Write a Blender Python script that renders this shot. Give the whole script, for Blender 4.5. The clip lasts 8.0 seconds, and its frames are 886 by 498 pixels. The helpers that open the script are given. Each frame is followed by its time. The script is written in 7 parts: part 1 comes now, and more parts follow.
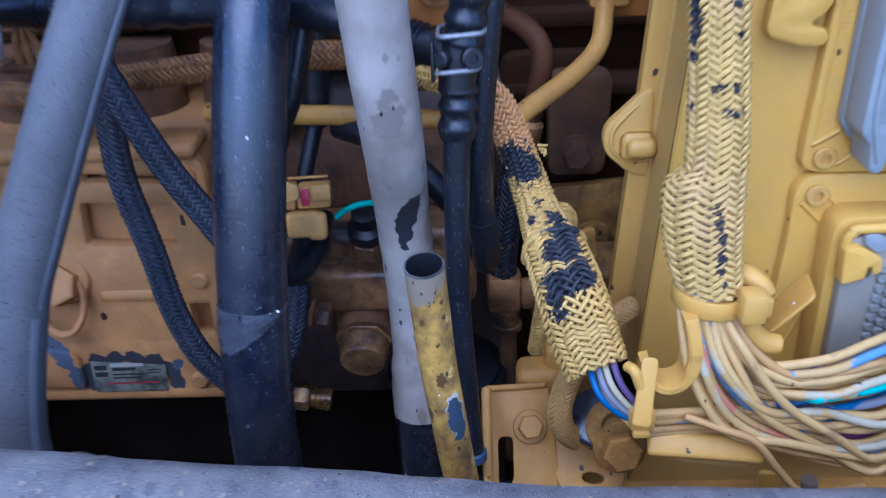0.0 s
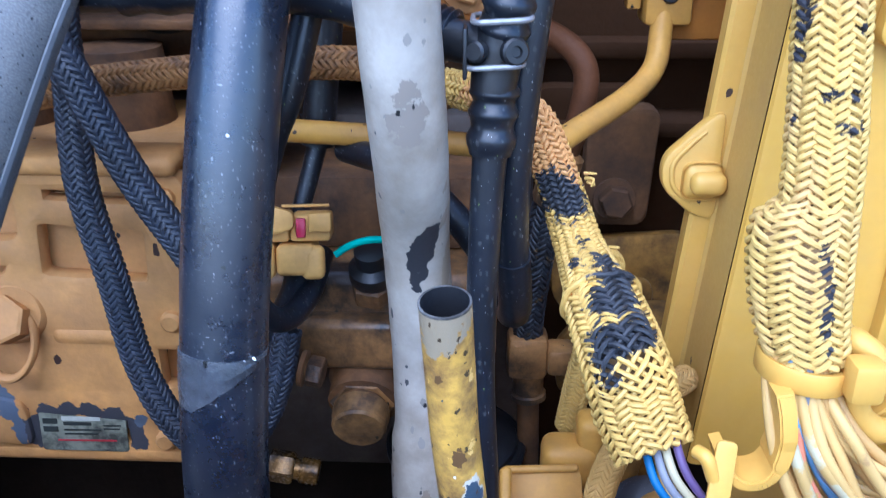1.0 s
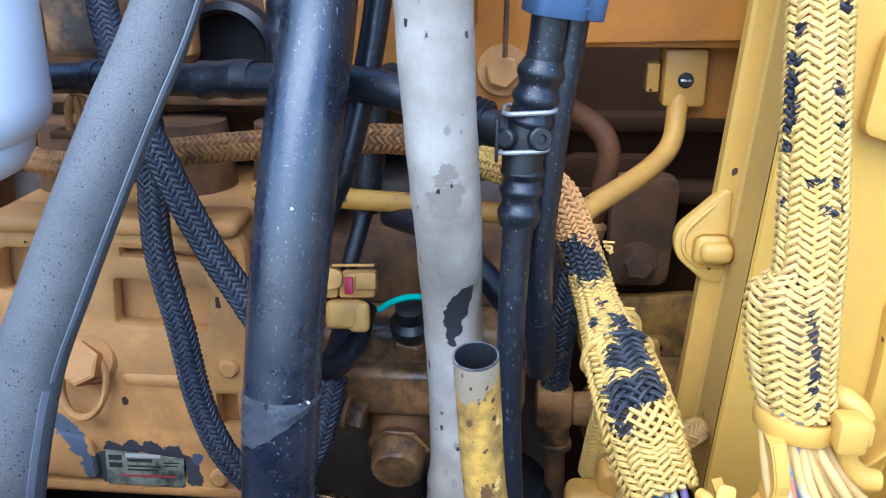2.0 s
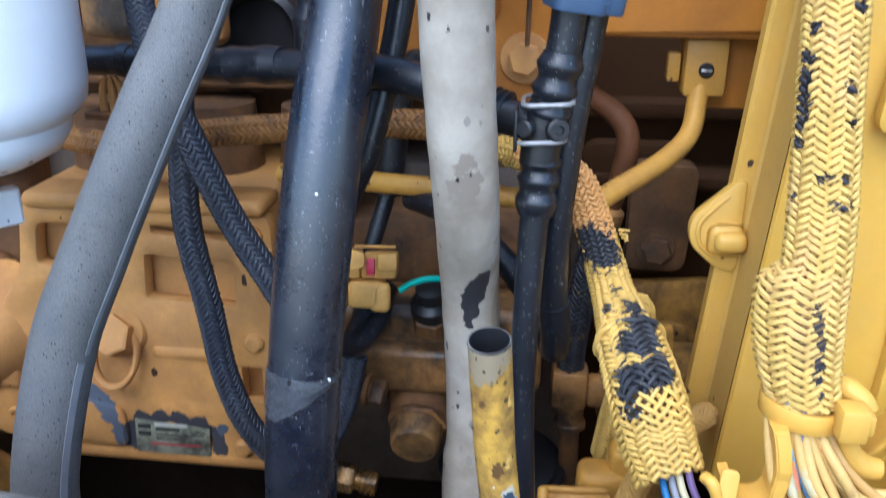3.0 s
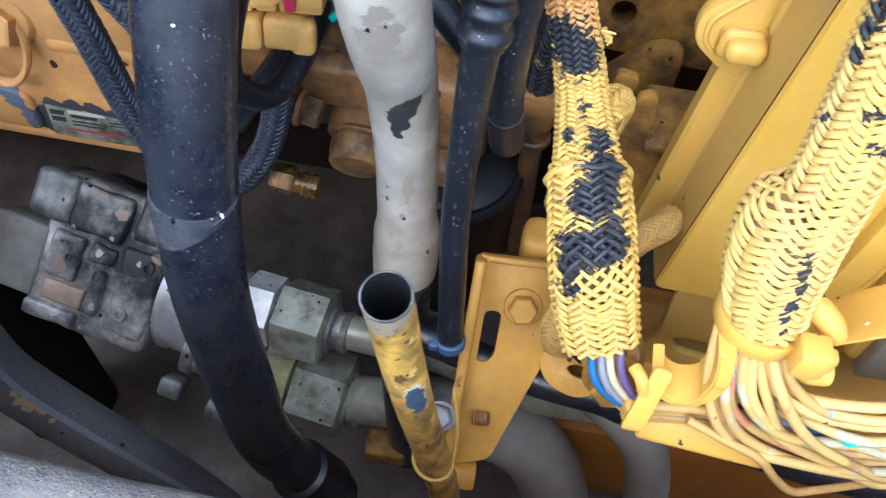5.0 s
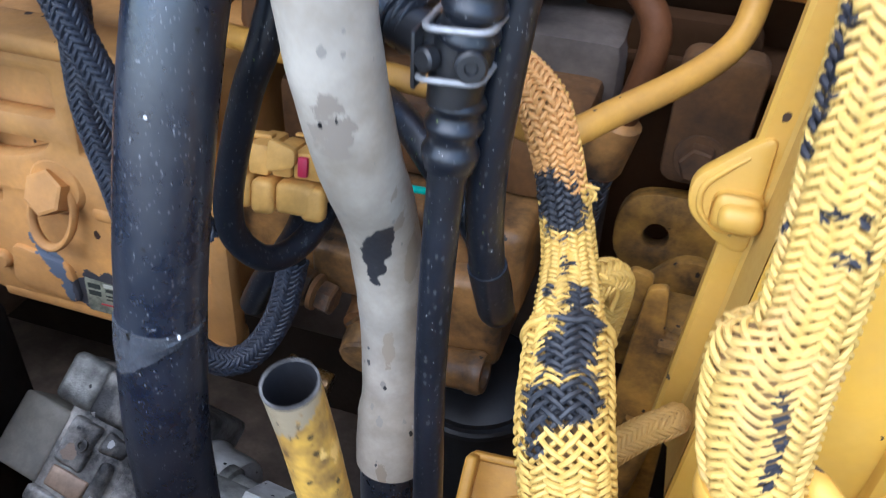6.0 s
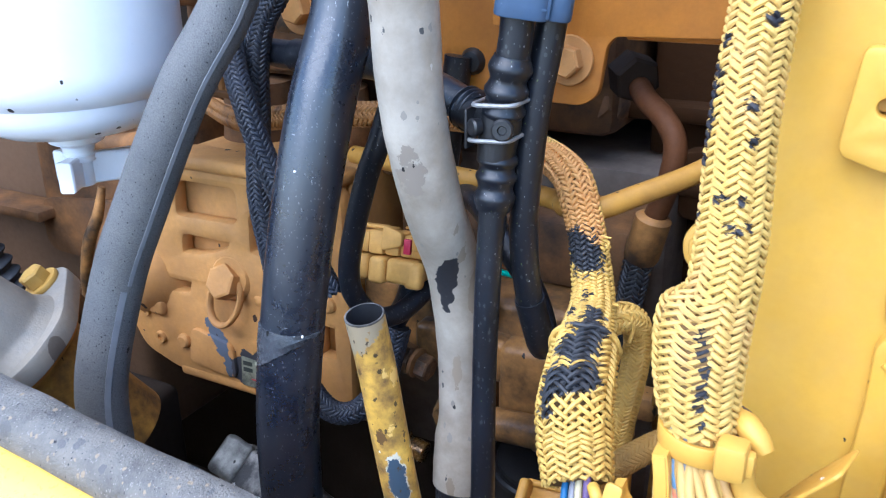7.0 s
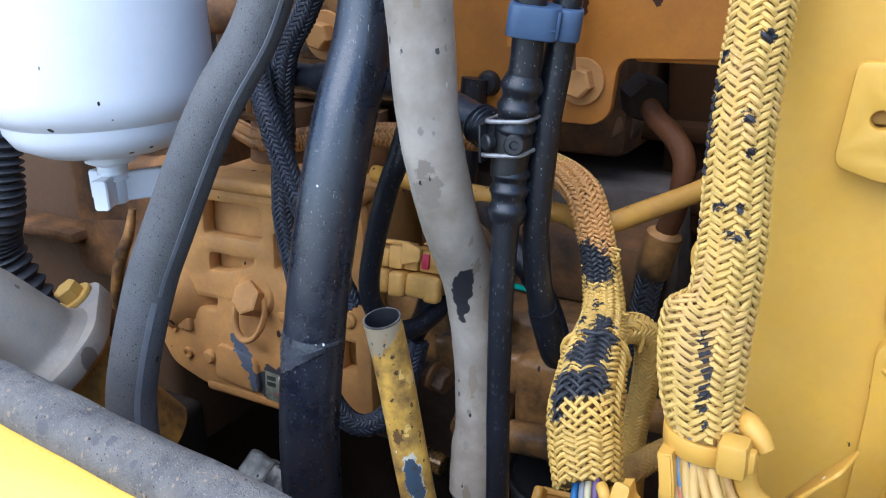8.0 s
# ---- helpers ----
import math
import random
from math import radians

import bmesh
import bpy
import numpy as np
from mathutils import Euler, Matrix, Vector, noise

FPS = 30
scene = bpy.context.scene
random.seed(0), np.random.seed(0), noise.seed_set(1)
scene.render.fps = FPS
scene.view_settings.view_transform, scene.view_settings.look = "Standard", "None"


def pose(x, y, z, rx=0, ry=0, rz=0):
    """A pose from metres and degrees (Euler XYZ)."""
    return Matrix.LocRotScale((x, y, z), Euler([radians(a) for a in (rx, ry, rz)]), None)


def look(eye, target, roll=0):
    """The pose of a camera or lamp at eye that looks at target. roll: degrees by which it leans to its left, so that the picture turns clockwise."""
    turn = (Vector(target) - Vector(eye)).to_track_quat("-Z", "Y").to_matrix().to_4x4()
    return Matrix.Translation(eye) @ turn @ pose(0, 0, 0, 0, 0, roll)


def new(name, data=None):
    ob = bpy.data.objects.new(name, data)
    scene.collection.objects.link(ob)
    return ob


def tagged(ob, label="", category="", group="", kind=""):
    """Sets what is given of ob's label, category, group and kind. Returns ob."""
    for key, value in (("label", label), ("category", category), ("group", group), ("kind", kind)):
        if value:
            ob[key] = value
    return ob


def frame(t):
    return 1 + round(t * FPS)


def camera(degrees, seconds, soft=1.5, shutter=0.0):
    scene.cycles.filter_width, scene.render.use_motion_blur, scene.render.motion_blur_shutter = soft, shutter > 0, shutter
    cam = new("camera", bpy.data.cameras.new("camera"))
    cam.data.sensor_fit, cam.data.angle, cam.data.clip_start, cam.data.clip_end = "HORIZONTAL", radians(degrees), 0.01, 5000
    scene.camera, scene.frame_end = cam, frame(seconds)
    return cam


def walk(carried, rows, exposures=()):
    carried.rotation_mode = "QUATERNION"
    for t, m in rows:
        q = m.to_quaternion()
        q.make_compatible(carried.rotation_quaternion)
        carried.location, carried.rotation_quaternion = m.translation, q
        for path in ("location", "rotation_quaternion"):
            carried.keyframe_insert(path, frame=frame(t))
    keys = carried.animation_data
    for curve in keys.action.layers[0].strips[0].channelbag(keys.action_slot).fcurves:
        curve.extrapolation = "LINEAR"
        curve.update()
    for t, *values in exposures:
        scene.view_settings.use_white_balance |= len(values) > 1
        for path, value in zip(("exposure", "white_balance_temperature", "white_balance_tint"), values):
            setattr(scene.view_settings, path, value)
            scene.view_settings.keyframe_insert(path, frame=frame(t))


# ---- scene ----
cam = camera(54.6, 8.0, soft=1.1, shutter=0.4)
PATH = [
    (0, (0.073, 0.047, 1.549), (-0.006, 1.815, 0.617), -2.8),
    (0.2, (0.072, 0.092, 1.505), (-0.005, 1.876, 0.605), -1.7),
    (0.5, (0.067, 0.131, 1.469), (0.004, 1.935, 0.606), -0.8),
    (1, (0.061, 0.124, 1.494), (-0.028, 1.961, 0.71), -0.1),
    (1.5, (0.063, 0.096, 1.502), (-0.062, 1.956, 0.777), -0.0),
    (1.7, (0.065, 0.088, 1.515), (-0.088, 1.96, 0.828), -0.2),
    (2.8, (0.064, 0.064, 1.522), (-0.148, 1.937, 0.856), 0.3),
    (3, (0.069, 0.067, 1.528), (-0.162, 1.916, 0.8), 0.3),
    (3.2, (0.08, 0.071, 1.535), (-0.171, 1.85, 0.656), 0.3),
    (3.5, (0.092, 0.156, 1.585), (-0.129, 1.726, 0.366), 1.3),
    (4, (0.049, 0.23, 1.613), (-0.083, 1.414, 0.007), 4.2),
    (4.2, (0.042, 0.234, 1.611), (-0.08, 1.37, -0.03), 4.9),
    (5.3, (0.089, 0.243, 1.611), (-0.019, 1.346, -0.054), 5.2),
    (5.5, (0.088, 0.237, 1.61), (-0.041, 1.416, -0.001), 5.4),
    (5.6, (0.096, 0.222, 1.608), (-0.08, 1.498, 0.077), 5.2),
    (5.8, (0.125, 0.22, 1.584), (-0.215, 1.691, 0.272), 3.3),
    (6, (0.145, 0.222, 1.551), (-0.328, 1.761, 0.365), 2.4),
    (6.2, (0.169, 0.205, 1.522), (-0.433, 1.754, 0.409), 0.6),
    (6.5, (0.196, 0.157, 1.514), (-0.584, 1.734, 0.562), -0.9),
    (7, (0.251, 0.093, 1.535), (-0.648, 1.72, 0.797), -0.9),
    (7.2, (0.262, 0.08, 1.534), (-0.652, 1.706, 0.812), -1.4),
    (7.5, (0.268, 0.073, 1.525), (-0.676, 1.697, 0.838), -1.3),
    (8, (0.266, 0.075, 1.532), (-0.692, 1.698, 0.861), -1.4),
]
EXPOSURES = [(0.0, 1.01, 4380, 22), (0.5, 1.50, 4600, 17), (1.0, 1.81, 4700, 13), (1.5, 1.92, 4850, 10), (3.0, 1.63, 5400, 8), (3.5, 1.68, 5800, 7), (4.0, 2.04, 5650, 5), (5.5, 1.89, 5420, 10), (6.0, 1.82, 5500, 10), (6.5, 2.10, 5300, 11), (7.0, 1.86, 5350, 10), (7.5, 1.35, 5480, 10), (8.0, 1.31, 5500, 10)]
walk(cam, [(t, look(eye, target, roll)) for t, eye, target, roll in PATH], EXPOSURES)

# ---- world and light ----
world = bpy.data.worlds.new("sky")
scene.world = world
world.use_nodes = True
_n = world.node_tree.nodes
_sky = _n.new("ShaderNodeTexSky")
_sky.sky_type, _sky.sun_disc = "NISHITA", False
_sky.sun_elevation, _sky.sun_rotation = radians(53), radians(194)
world.node_tree.links.new(_sky.outputs[0], _n["Background"].inputs[0])
_n["Background"].inputs[1].default_value = 0.15
sun = new("sun", bpy.data.lights.new("sun", "SUN"))
sun.data.energy, sun.data.angle, sun.data.color = 1.35, radians(75), (1.0, 0.96, 0.9)
sun.matrix_world = look((-0.55, -1.75, 4.4), (0.0, 0.5, 1.3))


# ---- materials ----
def mat(name, base, rough=0.5, metal=0.0, spread=0.2, scale=30.0, over=None, amount=0.45, edge=0.08, oscale=25.0,
        orough=None, bump=0.15, bscale=400.0, specks=None, dots=0.0, dscale=120.0, spots=(), spot_colour=(0.02, 0.02, 0.024),
        island=0.0, weave=0.0, coat=0.0, marks=(), jag=0.012, rscale=110.0, dust=0.0, dust_colour=(0.35, 0.3, 0.24), more=(), sheen=0.5, cut=None, rag=0.5):
    """A worn surface: broad mottling, a second coat in blotches, fine grain in relief, specks, and worn spots at given places."""
    m = bpy.data.materials.new(name)
    m.use_nodes = True
    nt = m.node_tree
    n, link = nt.nodes, nt.links.new
    bsdf = n["Principled BSDF"]
    geo = n.new("ShaderNodeNewGeometry")
    pos = geo.outputs["Position"]

    def tex(s, detail=5.0, roughness=0.6):
        t = n.new("ShaderNodeTexNoise")
        t.inputs["Scale"].default_value, t.inputs["Detail"].default_value = s, detail
        t.inputs["Roughness"].default_value = roughness
        link(pos, t.inputs["Vector"])
        return t.outputs["Fac"]

    def math_(op, a, b=None, c=None, clamp=False):
        k = n.new("ShaderNodeMath")
        k.operation, k.use_clamp = op, clamp
        for i, v in enumerate((a, b, c)):
            if v is None:
                continue
            if isinstance(v, (int, float)):
                k.inputs[i].default_value = v
            else:
                link(v, k.inputs[i])
        return k.outputs[0]

    def ramp(f, lo, hi):
        k = n.new("ShaderNodeMapRange")
        k.inputs[1].default_value, k.inputs[2].default_value = lo, hi
        link(f, k.inputs[0])
        return k.outputs[0]

    def mix(f, a, b):
        k = n.new("ShaderNodeMix")
        k.data_type = "RGBA"
        if isinstance(f, float):
            k.inputs[0].default_value = f
        else:
            link(f, k.inputs[0])
        for i, v in ((6, a), (7, b)):
            if isinstance(v, tuple):
                k.inputs[i].default_value = (*v, 1)
            else:
                link(v, k.inputs[i])
        return k.outputs[2]

    broad, fine = tex(scale), tex(bscale, 3.0)
    dark = tuple(c * (1 - spread) for c in base)
    light = tuple(min(1, c * (1 + spread)) for c in base)
    col = mix(ramp(broad, 0.3, 0.7), dark, light)
    col = mix(math_("MULTIPLY", ramp(fine, 0.35, 0.75), spread * 0.8), col, tuple(c * 0.55 for c in base))
    if island:
        col = mix(math_("MULTIPLY", geo.outputs["Random Per Island"], island), col, tuple(c * 0.5 for c in base))
    rgh = math_("MULTIPLY_ADD", fine, 0.25, rough - 0.12, True)
    if over:
        mask = ramp(tex(oscale, 8.0, 0.65), 1 - amount - edge, 1 - amount + edge)
        if cut:
            along = n.new("ShaderNodeSeparateXYZ")
            link(pos, along.inputs[0])
            mask = math_("MAXIMUM", mask, ramp(math_("MULTIPLY_ADD", tex(70.0), 0.05, along.outputs[0]), cut + 0.027, cut + 0.023))
            mask = math_("MULTIPLY", mask, math_("MAXIMUM", ramp(tex(42.0), 0.60, 0.56), 0.05))
        col = mix(mask, col, over)
        if orough is not None:
            k = n.new("ShaderNodeMix")
            link(mask, k.inputs[0]); link(rgh, k.inputs[2])
            k.inputs[3].default_value = orough
            rgh = k.outputs[0]
    if dust:
        up = n.new("ShaderNodeSeparateXYZ")
        link(geo.outputs["Normal"], up.inputs[0])
        d = math_("MULTIPLY", math_("MULTIPLY_ADD", tex(60.0), 1.4, -0.3, True), dust)
        col = mix(d, col, dust_colour)
        rgh = math_("ADD", rgh, math_("MULTIPLY", d, 0.4), None, True)
    if weave:
        w = n.new("ShaderNodeTexVoronoi")
        w.inputs["Scale"].default_value = weave
        link(pos, w.inputs["Vector"])
        col = mix(math_("MULTIPLY", ramp(w.outputs["Distance"], 0.25, 0.75), 0.45), col, tuple(c * 0.55 for c in base))
    for colour, places, ragged in (*marks, (spot_colour, spots, jag)):
        if not places:
            continue
        nz = n.new("ShaderNodeTexNoise")
        nz.inputs["Scale"].default_value, nz.inputs["Detail"].default_value, nz.inputs["Roughness"].default_value = rscale, 8.0, 0.65
        link(pos, nz.inputs["Vector"])
        warp = n.new("ShaderNodeVectorMath")
        warp.operation = "MULTIPLY_ADD"
        link(nz.outputs["Color"], warp.inputs[0])
        warp.inputs[1].default_value, warp.inputs[2].default_value = (ragged,) * 3, (-ragged / 2,) * 3
        shift = n.new("ShaderNodeVectorMath")
        link(pos, shift.inputs[0])
        link(warp.outputs[0], shift.inputs[1])
        total = math_("MULTIPLY_ADD", nz.outputs["Fac"], 1.3, -0.65)
        if island:
            total = math_("ADD", total, math_("MULTIPLY_ADD", geo.outputs["Random Per Island"], 1.3, -0.65))
        for x, y, z, r in places:
            d = n.new("ShaderNodeVectorMath")
            d.operation = "DISTANCE"
            link(shift.outputs[0], d.inputs[0])
            d.inputs[1].default_value = (x, y, z)
            k = math_("DIVIDE", r, d.outputs["Value"])
            total = math_("ADD", total, math_("POWER", math_("MINIMUM", k, 3.0), 3.0))
        col = mix(ramp(total, 0.92, 1.08), col, colour)
    for colour, share, grain, least, span, *stretch in (((specks, dots, dscale, 0.07, 0.17),) if specks else ()) + tuple(more):
        drawn = n.new("ShaderNodeMapping")
        drawn.inputs["Scale"].default_value = stretch[0] if stretch else (1.0, 1.0, 0.6)
        drawn.inputs["Location"].default_value = (grain * 0.01, 0.3, 0.1)
        link(pos, drawn.inputs["Vector"])
        v = n.new("ShaderNodeTexVoronoi")
        v.inputs["Scale"].default_value = grain
        link(drawn.outputs[0], v.inputs["Vector"])
        pick = n.new("ShaderNodeSeparateColor")
        link(v.outputs["Color"], pick.inputs[0])
        size = math_("MULTIPLY_ADD", pick.outputs[1], span, least)
        inside = math_("LESS_THAN", math_("ADD", v.outputs["Distance"], math_("MULTIPLY", math_("SUBTRACT", tex(grain * 2.2, 3.0), 0.5), rag)), size)
        s = math_("MULTIPLY", inside, math_("LESS_THAN", pick.outputs[0], share))
        col = mix(s, col, colour)
    link(col, bsdf.inputs["Base Color"])
    link(rgh, bsdf.inputs["Roughness"])
    bsdf.inputs["Metallic"].default_value = metal
    bsdf.inputs["Coat Weight"].default_value = coat
    bsdf.inputs["Specular IOR Level"].default_value = sheen
    if bump:
        b = n.new("ShaderNodeBump")
        b.inputs["Strength"].default_value, b.inputs["Distance"].default_value = bump, 0.001
        link(fine, b.inputs["Height"])
        link(b.outputs[0], bsdf.inputs["Normal"])
    return m


YEL = (0.64, 0.362, 0.040)
paint = mat("yellow_paint", YEL, 0.40, sheen=0.35, spread=0.10, scale=14, bump=0.08, bscale=250, specks=(0.10, 0.05, 0.02), dots=0.06, dscale=90, dust=0.28, dust_colour=(0.58, 0.39, 0.15), over=(0.56, 0.31, 0.045), amount=0.34, oscale=9, edge=0.2, more=(((0.03, 0.025, 0.02), 0.035, 160, 0.05, 0.12), ((0.8, 0.78, 0.7), 0.02, 140, 0.05, 0.10)))
paint_chip = mat("chipped_yellow_paint", (0.62, 0.342, 0.055), 0.42, sheen=0.32, spread=0.12, scale=20, bump=0.1, bscale=250, over=(0.54, 0.31, 0.06), amount=0.40, oscale=30, edge=0.2, specks=(0.03, 0.028, 0.03), dots=0.10, dscale=130, more=(((0.05, 0.04, 0.045), 0.06, 75, 0.06, 0.18), ((0.75, 0.72, 0.62), 0.05, 160, 0.05, 0.12)))
# Worn, duller yellow; on the panel's return wall it stands for shade.
paint_worn_shaded = mat("dusty_shaded_return_paint", (0.53, 0.315, 0.048), 0.5, spread=0.18, scale=12, bump=0.12, over=(0.40, 0.225, 0.045), amount=0.45, oscale=12, edge=0.25, dust=0.3, dust_colour=(0.34, 0.24, 0.12), specks=(0.06, 0.03, 0.02), dots=0.05, dscale=90)
paint_dusty = mat("dusty_panel_edge_paint", (0.60, 0.345, 0.045), 0.45, spread=0.14, scale=14, bump=0.1, bscale=250, over=(0.50, 0.28, 0.05), amount=0.40, oscale=14, edge=0.25, dust=0.28, dust_colour=(0.52, 0.35, 0.15), specks=(0.05, 0.03, 0.02), dots=0.05, dscale=110)
# Grubby paint; on the rear ear and lower support its darkness stands for shade.
paint_grubby_shaded = mat("grubby_shaded_bracket_paint", (0.42, 0.215, 0.040), 0.55, sheen=0.15, spread=0.25, scale=30, bump=0.3, over=(0.09, 0.050, 0.022), amount=0.50, oscale=32, edge=0.14, specks=(0.03, 0.02, 0.015), dots=0.1, dscale=140)
paint_body = mat("body_paint", (0.78, 0.46, 0.05), 0.3, spread=0.06, scale=8, bump=0.03, coat=0.3)
paint_bracket = mat("bracket_paint", (0.60, 0.315, 0.045), 0.45, sheen=0.3, spread=0.16, scale=22, bump=0.12, over=(0.30, 0.15, 0.04), amount=0.42, oscale=20, edge=0.2, dust=0.12, dust_colour=(0.40, 0.26, 0.11), specks=(0.06, 0.035, 0.02), dots=0.10, dscale=130, more=(((0.03, 0.025, 0.02), 0.06, 210, 0.05, 0.14),))
casting = mat("painted_casting", (0.60, 0.295, 0.078), 0.6, sheen=0.35, spread=0.25, scale=16, bump=0.5, bscale=180, over=(0.33, 0.155, 0.05), amount=0.44, oscale=15, edge=0.18, dust=0.16, dust_colour=(0.52, 0.33, 0.17), specks=(0.05, 0.025, 0.015), dots=0.05, dscale=80, more=(((0.03, 0.02, 0.015), 0.05, 150, 0.06, 0.14),),
              marks=(((0.06, 0.058, 0.065), ((-0.240, 0.595, 1.158, 0.0074), (-0.228, 0.595, 1.168, 0.0066), (-0.214, 0.595, 1.170, 0.0066), (-0.198, 0.595, 1.170, 0.0066), (-0.182, 0.595, 1.168, 0.0066), (-0.170, 0.595, 1.158, 0.0074), (-0.168, 0.595, 1.146, 0.0066), (-0.236, 0.595, 1.147, 0.0059)), 0.012),
                     ((0.10, 0.12, 0.155), ((-0.268, 0.595, 1.193, 0.0050), (-0.262, 0.595, 1.187, 0.0065), (-0.256, 0.595, 1.180, 0.0060), (-0.250, 0.595, 1.172, 0.0065), (-0.247, 0.595, 1.160, 0.0055), (-0.246, 0.595, 1.150, 0.0050), (-0.164, 0.595, 1.164, 0.005)), 0.012)))
casting_oily = mat("oil_stained_casting", (0.54, 0.265, 0.075), 0.5, spread=0.3, scale=16, bump=0.5, bscale=180, over=(0.045, 0.030, 0.020), amount=0.54, oscale=20, edge=0.14, orough=0.32, specks=(0.02, 0.015, 0.01), dots=0.12, dscale=120)
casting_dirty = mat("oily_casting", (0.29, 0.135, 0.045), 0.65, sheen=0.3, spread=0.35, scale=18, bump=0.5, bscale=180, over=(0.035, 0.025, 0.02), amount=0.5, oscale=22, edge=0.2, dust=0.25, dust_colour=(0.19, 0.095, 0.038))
# Kept near black: the colour stands in for shade deep in the bay.
deep = mat("deep_shade_engine", (0.038, 0.027, 0.020), 0.75, spread=0.4, scale=12, bump=0.4, bscale=150, over=(0.022, 0.016, 0.012), amount=0.5, oscale=10, edge=0.2, sheen=0.12)
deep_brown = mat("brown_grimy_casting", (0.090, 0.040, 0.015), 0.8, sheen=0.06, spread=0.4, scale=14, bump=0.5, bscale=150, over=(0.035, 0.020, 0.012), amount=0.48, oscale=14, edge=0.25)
wall_brown = mat("brown_oily_wall", (0.20, 0.115, 0.062), 0.65, sheen=0.3, spread=0.35, scale=9, bump=0.4, bscale=150, over=(0.070, 0.045, 0.028), amount=0.48, oscale=9, edge=0.25)
grime = mat("grimy_bay_paint", (0.20, 0.155, 0.12), 0.7, spread=0.4, scale=14, bump=0.4, bscale=150, over=(0.065, 0.050, 0.040), amount=0.48, oscale=16, edge=0.2)
brown = mat("brown_bracket", (0.48, 0.188, 0.024), 0.5, sheen=0.3, spread=0.2, scale=12, bump=0.15, over=(0.22, 0.09, 0.03), amount=0.4, oscale=10, edge=0.25, specks=(0.05, 0.02, 0.01), dots=0.05, dscale=60)
rubber = mat("black_hose_rubber", (0.0075, 0.0115, 0.0225), 0.24, spread=0.3, scale=30, bump=0.14, bscale=350, over=(0.024, 0.026, 0.030), amount=0.42, oscale=30, edge=0.2, orough=0.42, specks=(0.14, 0.145, 0.155), dots=0.06, dscale=520, rag=0.8, more=(((0.002, 0.002, 0.002), 0.18, 150, 0.05, 0.11), ((0.085, 0.088, 0.097), 0.32, 700, 0.10, 0.2), ((0.21, 0.215, 0.23), 0.26, 330, 0.02, 0.08, (2.2, 1.0, 0.30)), ((0.19, 0.195, 0.21), 0.26, 260, 0.02, 0.08, (0.35, 1.0, 2.2)), ((0.20, 0.20, 0.21), 0.14, 480, 0.02, 0.07, (1.6, 0.8, 0.5))), sheen=0.85)
rubber_thin = mat("thin_hose_rubber", (0.0080, 0.0100, 0.0150), 0.33, spread=0.3, scale=40, bump=0.15, specks=(0.22, 0.225, 0.225), dots=0.15, dscale=760, more=(((0.04, 0.042, 0.045), 0.5, 380, 0.12, 0.22), ((0.12, 0.16, 0.05), 0.03, 520, 0.1, 0.12), ((0.25, 0.25, 0.25), 0.06, 420, 0.02, 0.09, (1.5, 1.0, 0.4))), dust=0.08, dust_colour=(0.05, 0.05, 0.05))
rubber_old = mat("grey_dusty_hose_rubber", (0.070, 0.072, 0.075), 0.6, spread=0.25, scale=18, bump=0.5, bscale=800, weave=1300.0, rscale=130.0, marks=(((0.30, 0.195, 0.10), ((-0.1690, 0.4010, 1.1528, 0.0026), (-0.1674, 0.3996, 1.1451, 0.0036), (-0.1644, 0.3997, 1.1384, 0.0038), (-0.1600, 0.4003, 1.1307, 0.0034), (-0.1566, 0.3991, 1.1226, 0.0026), (-0.1750, 0.3960, 1.1300, 0.0030)), 0.012),), specks=(0.006, 0.006, 0.006), dots=0.05, dscale=150, over=(0.165, 0.158, 0.145), amount=0.47, oscale=16, edge=0.24, dust=0.28, dust_colour=(0.185, 0.183, 0.182), more=(((0.012, 0.012, 0.012), 0.25, 700, 0.1, 0.2),))
stripe_m = mat("hose_stripe", (0.17, 0.175, 0.185), 0.6, spread=0.15, scale=60)
band_m = mat("clear_tape", (0.034, 0.037, 0.043), 0.26, spread=0.35, scale=60, over=(0.078, 0.082, 0.091), amount=0.46, oscale=42, edge=0.14, bump=0.3, specks=(0.01, 0.01, 0.01), dots=0.15, dscale=200, more=(((0.35, 0.35, 0.35), 0.10, 300, 0.05, 0.15),))
fleck_m = mat("white_paint_fleck", (0.80, 0.80, 0.78), 0.5, spread=0.05)
